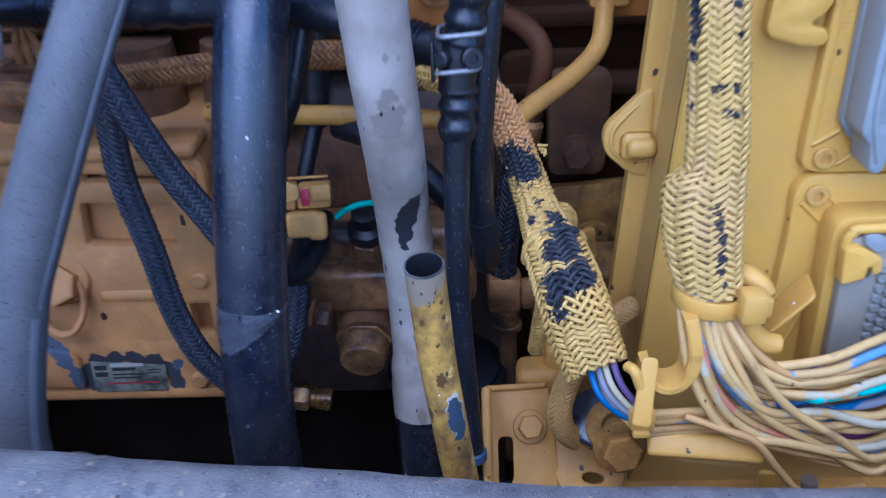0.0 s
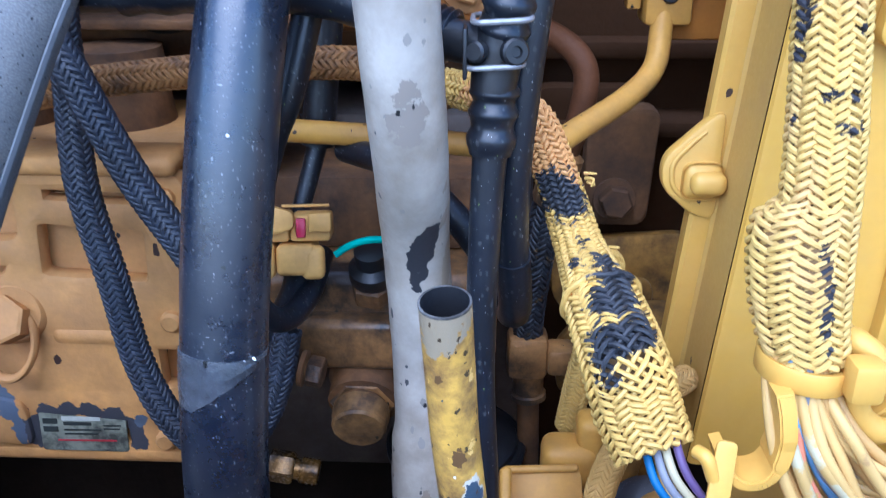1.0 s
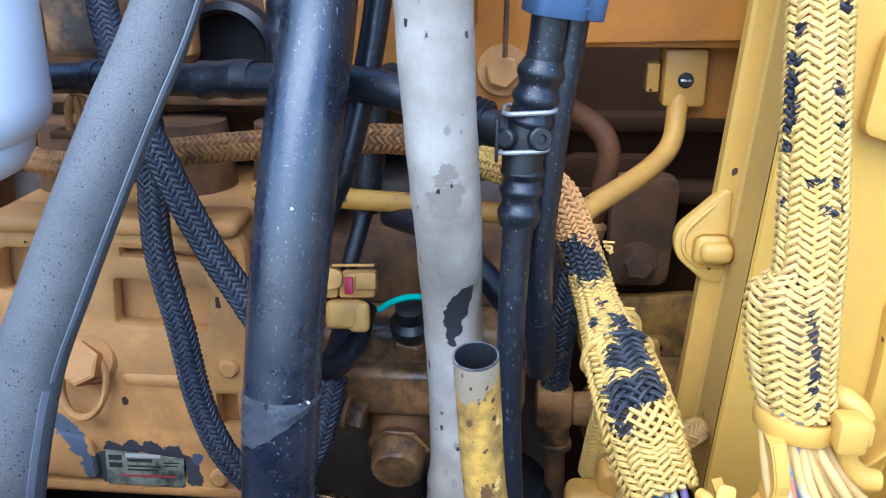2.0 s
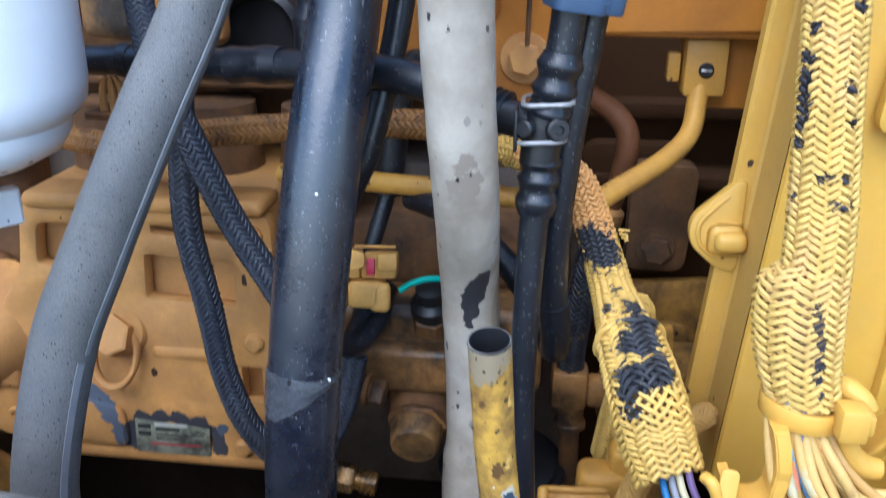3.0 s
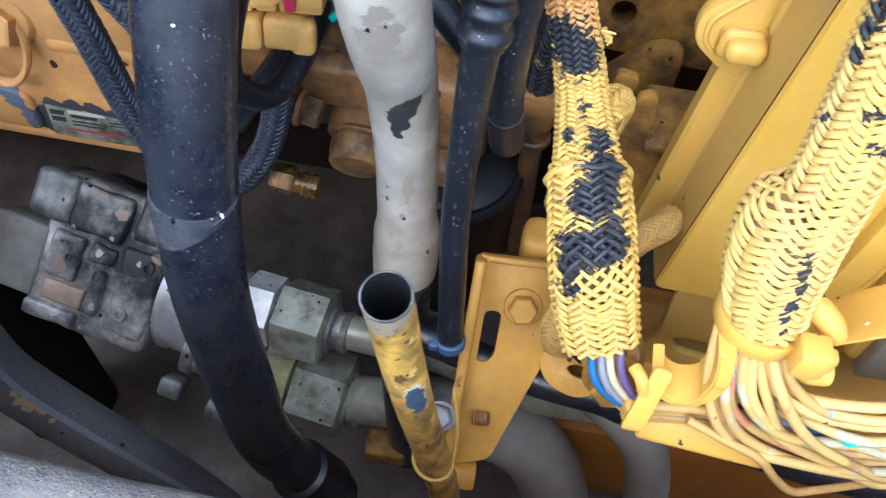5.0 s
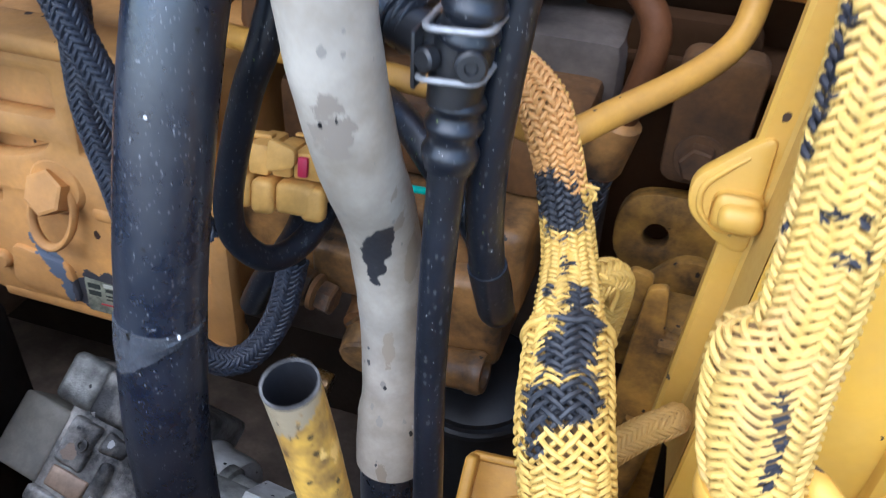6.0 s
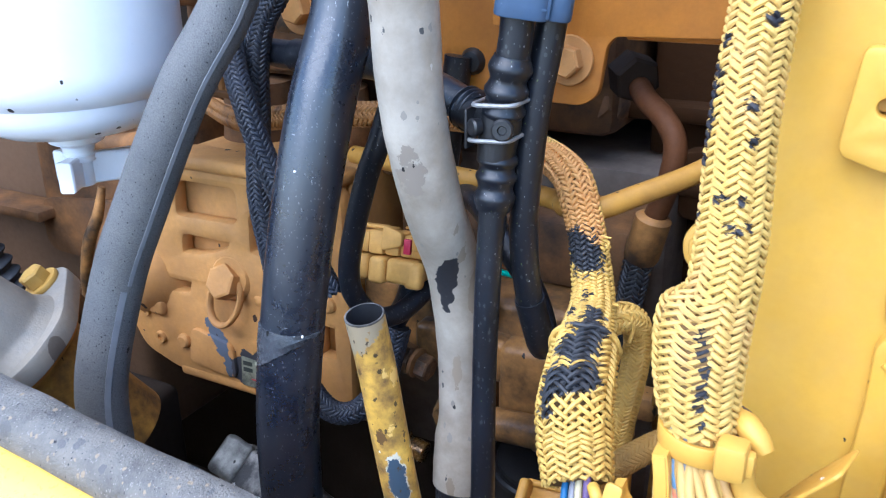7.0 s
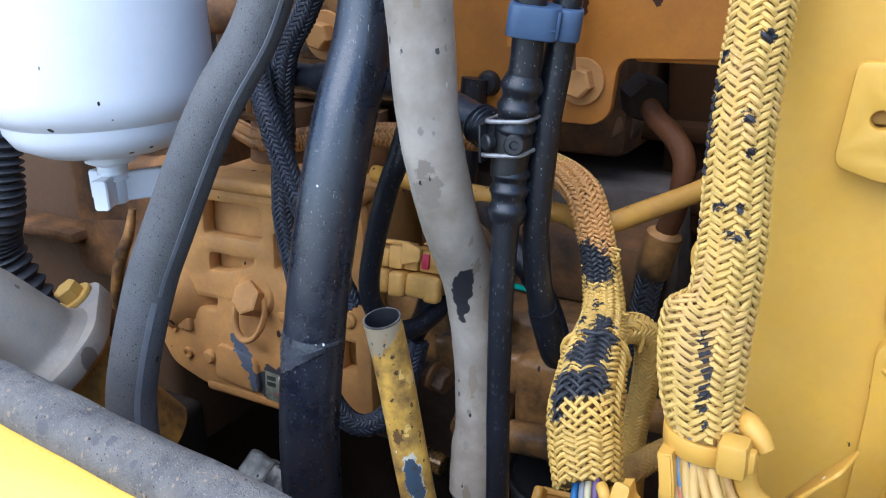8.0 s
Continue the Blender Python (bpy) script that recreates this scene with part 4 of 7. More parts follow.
part("side_web", box(bmesh.new(), (0.028, 0.560, 1.4705), (0.035, 0.632, 1.62), 0.0015), brown, mp)
part("lower_lip", box(bmesh.new(), (0.085, 0.638, 1.455), (0.30, 0.69, 1.462), 0.002), brown, mp)
part("grommet", lathe(bmesh.new(), (-0.020, 0.634, 1.436), (0, -1, 0), [(0.0095, 0), (0.0095, 0.004), (0.007, 0.008), (0, 0.009)], 20), canister_m, mp)
bolt((0.0515, 0.630, 1.4415), (0, -1, 0.05), 0.019, 0.011, casting, "yellow painted hex bolt with washer on the mounting plate", washer=0.0165, wt=0.003)
fh = thing("filter_bracket", "tan painted bracket plate behind the filter bowl", "bracket", (-0.20, 0.675, 1.47))
part("plate", plate(rounded([(-0.27, 1.445), (-0.165, 1.440), (-0.160, 1.60), (-0.27, 1.60)], 0.008), (), 0.010, 0.002, face((0, 0.675, 0), (0, -1, 0))), casting_oily, fh)
part("edge_rib", box(bmesh.new(), (-0.169, 0.655, 1.445), (-0.160, 0.672, 1.60), 0.003), casting, fh)
bolt((-0.193, 0.669, 1.461), (0, -1, 0.05), 0.021, 0.013, casting, "tan painted hex bolt with a wide washer on the filter bracket", washer=0.021, wt=0.004)
bolt((-0.105, 0.70, 1.478), (0, -1, 0.05), 0.019, 0.011, casting, "tan painted hex bolt with washer near the filter", washer=0.0165, wt=0.003)
part("stiff_wire", tube(bmesh.new(), [(0.056, 0.596, 1.56), (0.054, 0.602, 1.50), (0.053, 0.61, 1.452)], 0.0016, 8), casting_dirty, mp)

# rigid yellow pipe and its clamp block
pipe = thing("rigid_pipe", "yellow painted rigid steel pipe bent round to the engine", "pipe", (0.16, 0.64, 1.41))
part("pipe", tube(bmesh.new(), [(0.170, 0.664, 1.60), (0.169, 0.664, 1.50), (0.167, 0.660, 1.45), (0.165, 0.648, 1.412), (0.160, 0.635, 1.393), (0.143, 0.615, 1.381), (0.113, 0.585, 1.370), (0.094, 0.567, 1.364), (0.074, 0.575, 1.360), (0.055, 0.596, 1.357), (0.0, 0.602, 1.360), (-0.055, 0.602, 1.363), (-0.11, 0.61, 1.364)], 0.0068, 18, 8), paint_bracket, pipe)
blk = thing("pipe_clamp", "yellow painted clamp block with a slotted screw on the pipe", "clamp", (0.167, 0.66, 1.435))
bm = bmesh.new()
box(bm, (0.1545, 0.646, 1.416), (0.1825, 0.676, 1.454), 0.0035)
part("block", bm, paint_bracket, blk)
part("tab", box(bmesh.new(), (0.1445, 0.652, 1.425), (0.153, 0.664, 1.444), 0.0015), paint_bracket, blk)
part("screw", lathe(bmesh.new(), (0.1685, 0.6465, 1.434), (0, -1, 0), [(0.0050, 0), (0.0050, 0.0015), (0.0040, 0.0025), (0, 0.0025)], 18), canister_m, blk)
part("screw_slot", box(bmesh.new(), (0.1650, 0.6430, 1.4333), (0.1720, 0.6441, 1.4347), 0.0002), steel, blk)
part("backing", box(bmesh.new(), (0.17, 0.664, 1.405), (0.215, 0.70, 1.50), 0.003), brown, blk)

# ---- right hand panel with its controller ----
cab = thing("equipment_panel", "yellow painted steel equipment panel with a flanged edge", "panel", (0.3, 0.52, 1.3), kind="structure")
def panel_section(z):
    """Sheet and returned flange at height z: the edge leans out towards the top."""
    c, f, o = 0.1845 + 0.080 * (z - 1.33), 0.1815 + 0.080 * (z - 1.33), 0.1695 + 0.078 * (z - 1.33)
    sheet = [(c, 0.5140), (c + 0.0012, 0.5118), (c + 0.004, 0.5108), (0.72, 0.503), (0.72, 0.513), (c + 0.008, 0.520), (c + 0.002, 0.5190)]
    edge = [(o, 0.562), (o, 0.552), (o + 0.002, 0.550), (f - 0.0012, 0.550), (f + 0.0006, 0.5505), (f + 0.006, 0.562)]
    wall = [(f - 0.0012, 0.5495), (f + 0.0006, 0.5475), (c - 0.0003, 0.5148), (c + 0.0016, 0.5196), (f + 0.006, 0.5495)]
    return sheet, edge, wall


LEVELS = (1.205, 1.30, 1.45, 1.75)
bm = bmesh.new()
ring_skin(bm, [[(x, y, z) for x, y in panel_section(z)[0]] for z in LEVELS])
bmesh.ops.recalc_face_normals(bm, faces=bm.faces)
part("sheet", bm, paint, cab)
bm = bmesh.new()
ring_skin(bm, [[(x, y, z) for x, y in panel_section(z)[1]] for z in LEVELS])
bmesh.ops.recalc_face_normals(bm, faces=bm.faces)
part("return_edge", bm, paint_dusty, cab, "dusty return edge of the panel")
bm = bmesh.new()
ring_skin(bm, [[(x, y, z) for x, y in panel_section(z)[2]] for z in LEVELS])
bmesh.ops.recalc_face_normals(bm, faces=bm.faces)
# The side wall's weaker light is put into this browner paint.
part("return_wall", bm, paint_worn_shaded, cab, "grimy side wall behind the panel edge")
part("lower_sheet", plate(rounded([(0.189, 1.2045), (0.192, 1.150), (0.176, 1.112), (0.178, 1.090), (0.72, 1.030), (0.72, 1.2045)], 0.008), (rounded([(0.197, 1.150), (0.205, 1.131), (0.250, 1.122), (0.262, 1.126), (0.258, 1.140), (0.215, 1.152)], 0.009, 6),), 0.006, 0.0012, face((0, 0.516, 0), (0, -1, 0))), paint_worn_shaded, cab)
part("lower_ledge", box(bmesh.new(), (0.200, 0.500, 1.103), (0.72, 0.560, 1.110), 0.002), paint_worn_shaded, cab)
part("hang_tab", plate(rounded([(0.258, 1.140), (0.274, 1.138), (0.272, 1.108), (0.264, 1.102), (0.258, 1.112)], 0.004), (), 0.004, 0.0008, face((0, 0.490, 0), (0, -1, 0))), paint, cab)
lug = thing("panel_lug", "yellow painted lug with a rounded end and a bolt", "lug", (0.17, 0.55, 1.35))
part("ear", plate(rounded([(0.1800, 1.388), (0.1745, 1.384), (0.1540, 1.364), (0.1550, 1.350), (0.1700, 1.337), (0.1800, 1.334)], 0.008, 8), (), 0.009, 0.002, face((0, 0.5520, 0), (0, -1, 0))), paint_dusty, lug)
part("rim", tube(bmesh.new(), [(0.1730, 0.5480, 1.3795), (0.1660, 0.5476, 1.3730), (0.1585, 0.5474, 1.3640), (0.1575, 0.5474, 1.3560), (0.1600, 0.5476, 1.3490), (0.1680, 0.5480, 1.3415)], [0.0010, 0.0013, 0.0015, 0.0015, 0.0013, 0.0010], 10, 6), paint_dusty, lug)
part("stud", box(bmesh.new(), (0.1660, 0.5360, 1.3480), (0.1840, 0.5500, 1.3600), 0.0048, None, 4), paint_dusty, lug)
part("fillet", box(bmesh.new(), (0.1625, 0.5425, 1.3440), (0.1835, 0.5500, 1.3640), 0.0060, None, 4), paint_dusty, lug)
ecm = thing("control_unit", "yellow painted engine control unit with ribbed housing", "controller", (0.29, 0.50, 1.33))
front = lambda y: face((0, y, 0), (0, -1, 0))
part("upper_housing", plate(rounded([(0.268, 1.62), (0.2599, 1.4494), (0.2587, 1.4229), (0.2557, 1.3700), (0.2560, 1.3590), (0.2640, 1.3562), (0.50, 1.3545), (0.50, 1.62)], 0.006, 6), (), 0.018, 0.0022, front(0.503)), paint, ecm)
part("lower_housing", plate(rounded([(0.2526, 1.2797), (0.2545, 1.3109), (0.2546, 1.3440), (0.2610, 1.3515), (0.50, 1.3475), (0.50, 1.19), (0.248, 1.19)], 0.007, 6), (), 0.018, 0.0022, front(0.503)), paint, ecm)
part("rim", tube(bmesh.new(), [(0.2600, 0.494, 1.24), (0.2662, 0.494, 1.2601), (0.2697, 0.494, 1.3086), (0.2704, 0.494, 1.3225), (0.2765, 0.494, 1.3298), (0.2840, 0.494, 1.3328), (0.3053, 0.494, 1.3332), (0.36, 0.494, 1.333)], 0.0016, 10, 6), paint, ecm)
part("rim", tube(bmesh.new(), [(0.2780, 0.494, 1.56), (0.2741, 0.494, 1.4488), (0.2738, 0.494, 1.4346), (0.2728, 0.494, 1.3812)], 0.0016, 10, 6), paint, ecm)
part("rim", tube(bmesh.new(), [(0.2770, 0.494, 1.56), (0.2715, 0.494, 1.4488), (0.2711, 0.494, 1.4346), (0.2700, 0.494, 1.384)], 0.0009, 8, 6), paint, ecm)
part("edge_rib", tube(bmesh.new(), [(0.2690, 0.494, 1.56), (0.2622, 0.494, 1.4494), (0.2610, 0.494, 1.4229), (0.2585, 0.494, 1.3750)], 0.0008, 8, 6), paint, ecm)
for ends in (((0.2577, 1.3716), (0.2718, 1.3799)), ((0.2731, 1.3597), (0.2826, 1.3668)), ((0.2718, 1.3799), (0.2826, 1.3668)), ((0.2572, 1.3361), (0.2688, 1.3247)), ((0.2728, 1.3391), (0.2781, 1.3340)), ((0.2688, 1.3247), (0.2781, 1.3340))):
    part("brace", tube(bmesh.new(), [(x, 0.494, z) for x, z in ends], 0.0015, 10, 1), paint, ecm)
part("cast_ring", tube(bmesh.new(), [(0.2637 + 0.0035 * math.cos(a), 0.494, 1.3886 + 0.0035 * math.sin(a)) for a in (2 * math.pi * i / 20 for i in range(21))], 0.0003, 6, 1), paint, ecm)
for z, w in ((1.4445, 0.0036), (1.4415, 0.0028), (1.4385, 0.0036), (1.4355, 0.0024)):
    part("cast_mark", box(bmesh.new(), (0.2632, 0.4936, z), (0.2632 + w, 0.4945, z + 0.0012), 0.0003), paint, ecm)
part("connector_seat", plate(rounded([(0.2712, 1.22), (0.2718, 1.3228), (0.2735, 1.3310), (0.2790, 1.3335), (0.36, 1.3335), (0.36, 1.22)], 0.005, 6), (), 0.022, 0.003, front(0.484)), paint, ecm)
for x, z in ((0.2659, 1.3640), (0.2652, 1.3411)):
    screw = thing("socket_screw", "yellow painted socket head screw in the control unit", "screw", (x, 0.494, z), "control unit screws")
    bm = bmesh.new()
    lathe(bm, (x, 0.4950, z), (0, -1, 0), [(0.0066, 0), (0.0066, 0.0030), (0.0058, 0.0040), (0.0032, 0.0040), (0.0028, 0.0012), (0, 0.0012)], 24)
    part("head", bm, paint_dusty, screw)
latch = thing("connector_latch", "grey-blue plastic connector latch on the control unit", "connector", (0.29, 0.475, 1.40))
part("shell", plate(rounded([(0.280, 1.62), (0.2715, 1.4404), (0.2705, 1.3905), (0.2760, 1.3840), (0.2775, 1.3700), (0.2810, 1.3687), (0.2825, 1.3760), (0.34, 1.3760), (0.34, 1.62)], 0.0025, 5), (rounded([(0.2770, 1.3905), (0.2800, 1.3905), (0.2800, 1.3965), (0.2765, 1.3965)], 0.0008),), 0.026, 0.0022, front(0.4735)), latch_m, latch)
part("side_lip", plate(rounded([(0.2722, 1.56), (0.2700, 1.4404), (0.2690, 1.3880), (0.2740, 1.3800), (0.2760, 1.3800), (0.2760, 1.56)], 0.002, 5), (), 0.008, 0.0012, front(0.4885)), latch_m, latch)
part("front_rail", tube(bmesh.new(), [(0.2800, 0.4600, 1.56), (0.2748, 0.4600, 1.44), (0.2738, 0.4600, 1.402), (0.2760, 0.4600, 1.388), (0.2795, 0.4600, 1.374)], 0.0016, 10, 6), latch_m, latch)
plug = thing("connector_block", "grey multi-pin connector block in a yellow painted frame", "connector", (0.30, 0.47, 1.28))
part("face_plate", box(bmesh.new(), (0.2745, 0.4650, 1.215), (0.36, 0.474, 1.328), 0.002), pin_m, plug)
part("frame", tube(bmesh.new(), [(0.2740, 0.4665, 1.3205), (0.2745, 0.4660, 1.3270), (0.2775, 0.4655, 1.3315), (0.2850, 0.4655, 1.3330), (0.36, 0.4655, 1.3335)], 0.0030, 12, 6), paint, plug)
part("key_tab", plate(rounded([(0.2735, 1.3020), (0.2725, 1.3225), (0.2790, 1.3235), (0.2915, 1.3165), (0.2925, 1.3098), (0.2900, 1.3075), (0.2885, 1.3130), (0.2850, 1.3130), (0.2842, 1.3055)], 0.0014), (), 0.010, 0.0012, front(0.4640)), paint, plug)
part("key_slot", box(bmesh.new(), (0.2846, 0.4630, 1.3035), (0.2888, 0.4660, 1.3130), 0.0005), black_in, plug)
part("window_tab", plate(rounded([(0.2826, 1.3294), (0.2893, 1.3302), (0.2937, 1.3266), (0.2941, 1.3211), (0.2897, 1.3205), (0.2836, 1.3252)], 0.0015), (), 0.004, 0.0008, front(0.4635)), latch_m, plug, "grey-blue plastic tab")
for i in range(4):
    for j in range(9):
        part("pin_seal", lathe(bmesh.new(), (0.2968 + i * 0.0058 - 0.0003 * j, 0.4655, 1.3085 - j * 0.0064 - (i % 2) * 0.0032), (0, -1, 0), [(0.0029, 0), (0.0029, 0.0022), (0.0022, 0.0032), (0.0012, 0.0032), (0, 0.0028)], 10), pin_dark, plug)
# the unit and its connectors sit flat on the panel
for ob in [o for o in bpy.data.objects if o.parent is None and o.name.split(".")[0] in ("control_unit", "socket_screw", "connector_latch", "connector_block")]:
    ob.location += Vector((0.0030, 0.0070, -0.0030))
hook = thing("hook_plate", "yellow painted hook shaped retaining plate on the panel", "bracket", (0.245, 0.50, 1.45))
part("hook", plate(rounded([(0.2322, 1.4775), (0.2276, 1.4360), (0.2290, 1.4320), (0.2454, 1.4268), (0.2565, 1.4264), (0.2577, 1.4301), (0.2561, 1.4331), (0.2501, 1.4342), (0.2477, 1.4369), (0.2495, 1.4400), (0.2545, 1.4427), (0.2580, 1.4490), (0.2620, 1.4775)], 0.0032, 5), (disc(0.2433, 1.4535, 0.0056, 24),), 0.009, 0.0014, front(0.5015)), paint, hook)
part("back_pad", box(bmesh.new(), (0.2345, 0.5045, 1.4500), (0.2560, 0.5120, 1.4700), 0.002), paint_worn_shaded, hook)
# ---- hoses ----
A_PTS = [(-0.028, 0.520, 1.66), (-0.0305, 0.513, 1.56), (-0.0348, 0.5015, 1.487), (-0.0412, 0.483, 1.434), (-0.0467, 0.468, 1.378), (-0.0517, 0.457, 1.32), (-0.0555, 0.4467, 1.25), (-0.0562, 0.4435, 1.19), (-0.0527, 0.440, 1.12), (-0.0480, 0.438, 1.05), (-0.0333, 0.4444, 0.98), (-0.01, 0.45, 0.92)]
A_RAD = [0.0178, 0.0178, 0.0182, 0.0192, 0.0195, 0.0194, 0.0196, 0.0194, 0.0195, 0.0194, 0.0193, 0.0192]
hoseA = thing("hydraulic_hose", "thick black rubber hydraulic hose with a taped band", "hose", A_PTS[-1])
part("hose", tube(bmesh.new(), A_PTS, A_RAD, 36, 12, wob=0.012), rubber, hoseA)
bm = bmesh.new()
tube(bm, [(-0.0528, 0.4540, 1.303), (-0.0535, 0.4525, 1.290), (-0.0542, 0.4508, 1.277)], [0.0199, 0.0204, 0.0198], 36, 6)
for v in bm.verts:
    f = (1.303 - v.co.z) / 0.026
    tall = min(0.026, max(0.0035, 0.0245 - 0.78 * (v.co.x + 0.062)))
    v.co.z = 1.3040 + 0.0018 * math.sin((v.co.x + 0.075) * 75) - f * tall + 0.0012 * noise.noise(v.co * 160)
part("tape_band", bm, band_m, hoseA, "scuffed translucent tape band")
for at, out, r in (((-0.0492, 0.4340, 1.2970), (0.2, -1, 0.1), 0.0017), ((-0.0415, 0.4545, 1.4007), (0.2, -1, 0.2), 0.0009), ((-0.0360, 0.4420, 1.3050), (0.7, -1, 0.1), 0.0007)):
    part("paint_fleck", lathe(bmesh.new(), at, out, [(r, -0.0012), (r * 0.9, 0.0006), (r * 0.5, 0.0010), (0, 0.0010)], 9), fleck_m, hoseA)
part("crimp", lathe(bmesh.new(), A_PTS[-2], (V3(A_PTS[-1]) - V3(A_PTS[-2])), [(0.0195, 0), (0.0235, 0.003), (0.0235, 0.045), (0.018, 0.05), (0.018, 0.07), (0, 0.07)], 28), canister_m, hoseA)
L_PTS = [(-0.070, 0.51, 1.62), (-0.0865, 0.501, 1.55), (-0.1075, 0.489, 1.487), (-0.1244, 0.460, 1.437), (-0.156, 0.4425, 1.364), (-0.1745, 0.433, 1.317), (-0.1858, 0.4165, 1.25), (-0.1856, 0.4125, 1.20), (-0.1822, 0.411, 1.15), (-0.1585, 0.410, 1.10), (-0.134, 0.409, 1.06), (-0.105, 0.412, 0.99), (-0.08, 0.415, 0.90)]
hoseL = thing("bypass_hose", "dusty grey fabric-textured rubber hose with a pale stripe", "hose", L_PTS[-1])
part("hose", tube(bmesh.new(), L_PTS, [0.0160, 0.0160, 0.0160, 0.0160, 0.0167, 0.0170, 0.0168, 0.0169, 0.0170, 0.0170, 0.0171, 0.0172, 0.0172], 32, 12, wob=0.01), rubber_old, hoseL)
P_, u_ = spline(L_PTS, 12)
T_, N_, B_ = frames_of(P_)


def stripe(lo, hi, turn, w, r):
    """A thin moulded line along the hose."""
    b = bmesh.new()
    rings = []
    for i in range(lo, hi):
        ring = []
        for da, dr in ((-w, 0.0), (w, 0.0), (w, 0.0008), (-w, 0.0008)):
            a = turn + da
            ring.append(P_[i] + (N_[i] * math.cos(a) + B_[i] * math.sin(a)) * (r + dr))
        rings.append(ring)
    ring_skin(b, rings)
    bmesh.ops.recalc_face_normals(b, faces=b.faces)
    return b


part("stripe", stripe(8, 60, -1.20, 0.07, 0.0166), stripe_m, hoseL)
part("stripe", stripe(60, 140, -1.05, 0.11, 0.0168), stripe_m, hoseL)
G_PTS = [(0.016, 0.452, 1.66), (0.0239, 0.460, 1.56), (0.0245, 0.4668, 1.492), (0.0271, 0.4679, 1.44), (0.0294, 0.4826, 1.385), (0.0292, 0.5010, 1.35), (0.0296, 0.5105, 1.322), (0.0312, 0.5150, 1.28), (0.0322, 0.5140, 1.240), (0.0325, 0.5125, 1.228), (0.0328, 0.5115, 1.218), (0.0330, 0.5090, 1.198), (0.0328, 0.5070, 1.184)]
hoseG = thing("breather_hose", "worn pale grey hose with a dark chafed patch and flared end", "hose", (0.035, 0.493, 1.2))
part("hose", tube(bmesh.new(), G_PTS, [0.0190, 0.0186, 0.0178, 0.0171, 0.0167, 0.0166, 0.0164, 0.0162, 0.0161, 0.0166, 0.0184, 0.0189, 0.0183], 36, 10, wob=0.025), grey_hose_m, hoseG)
part("lower_hose", tube(bmesh.new(), [(0.0328, 0.5085, 1.196), (0.0328, 0.506, 1.165), (0.034, 0.504, 1.10), (0.036, 0.505, 1.00), (0.04, 0.51, 0.88)], 0.0164, 28, 6), rubber, hoseG, "black rubber lower hose")
T_PTS = [(0.0490, 0.3835, 1.3640), (0.0505, 0.389, 1.335), (0.0522, 0.393, 1.305), (0.056, 0.396, 1.268), (0.060, 0.400, 1.230), (0.068, 0.405, 1.17), (0.078, 0.408, 1.10), (0.09, 0.41, 0.95)]
tb_ = thing("filler_tube", "open ended yellow painted steel tube, chipped and worn", "tube", T_PTS[-1])
P_, u_ = spline(T_PTS, 8)
T_, N_, B_ = frames_of(P_)
bm = bmesh.new()


def ring_at(i, r):
    return [P_[i] + (N_[i] * math.cos(a) + B_[i] * math.sin(a)) * r for a in (2 * math.pi * j / 28 for j in range(28))]


P_.insert(1, P_[0].lerp(P_[1], 0.22)); N_.insert(1, N_[0]); B_.insert(1, B_[0])
ring_skin(bm, [ring_at(i, 0.0093) for i in range(1, len(P_))], cap=False)
part("tube", bm, tube_m, tb_)
bm = bmesh.new()
ring_skin(bm, [ring_at(1, 0.0094), ring_at(0, 0.0093), ring_at(0, 0.0085)], cap=False)
part("bare_rim", bm, tube_bare, tb_, "bare scraped metal rim")
bm = bmesh.new()
ring_skin(bm, [ring_at(0, 0.0085), ring_at(1, 0.0084), ring_at(12, 0.0083), ring_at(20, 0.0082)], cap=False)
bm.faces.new([v for v in bm.verts][-28:])
bmesh.ops.reverse_faces(bm, faces=bm.faces)
part("bore", bm, black_in, tb_, "dark inside of the tube")
ringc = thing("tube_clip", "pale wire clip holding the filler tube", "clip", (0.070, 0.387, 1.185))
bm = bmesh.new()
cp = V3((0.0695, 0.4055, 1.157))
lp = [cp + Vector((0.0108 * math.cos(a), 0.0108 * math.sin(a), -0.004 * math.cos(a))) for a in (2 * math.pi * i / 24 for i in range(25))]
tube(bm, lp, 0.0011, 8, 2)
part("loop", bm, paint_worn_shaded, ringc)
part("tail", tube(bmesh.new(), [(0.0800, 0.408, 1.154), (0.0800, 0.418, 1.168), (0.0770, 0.428, 1.182), (0.0745, 0.434, 1.190), (0.0765, 0.446, 1.180)], 0.0011, 8), paint_worn_shaded, ringc)

H_PTS = [(0.080, 0.490, 1.62), (0.078, 0.489, 1.53), (0.0755, 0.489, 1.480), (0.071, 0.488, 1.450), (0.0670, 0.490, 1.427), (0.0650, 0.4885, 1.399), (0.0624, 0.4855, 1.347), (0.0615, 0.4825, 1.28), (0.0644, 0.4755, 1.22), (0.0668, 0.4685, 1.178)]
hoseH = thing("vent_hose", "thin black rubber hose with ribbed couplings and white specks", "hose", H_PTS[-1])
part("hose", tube(bmesh.new(), H_PTS, [0.0086] * 5 + [0.0080, 0.0073, 0.0070, 0.0072, 0.0075], 24, 10, wob=0.02), rubber_thin, hoseH)
P_, u_ = spline(H_PTS, 40)


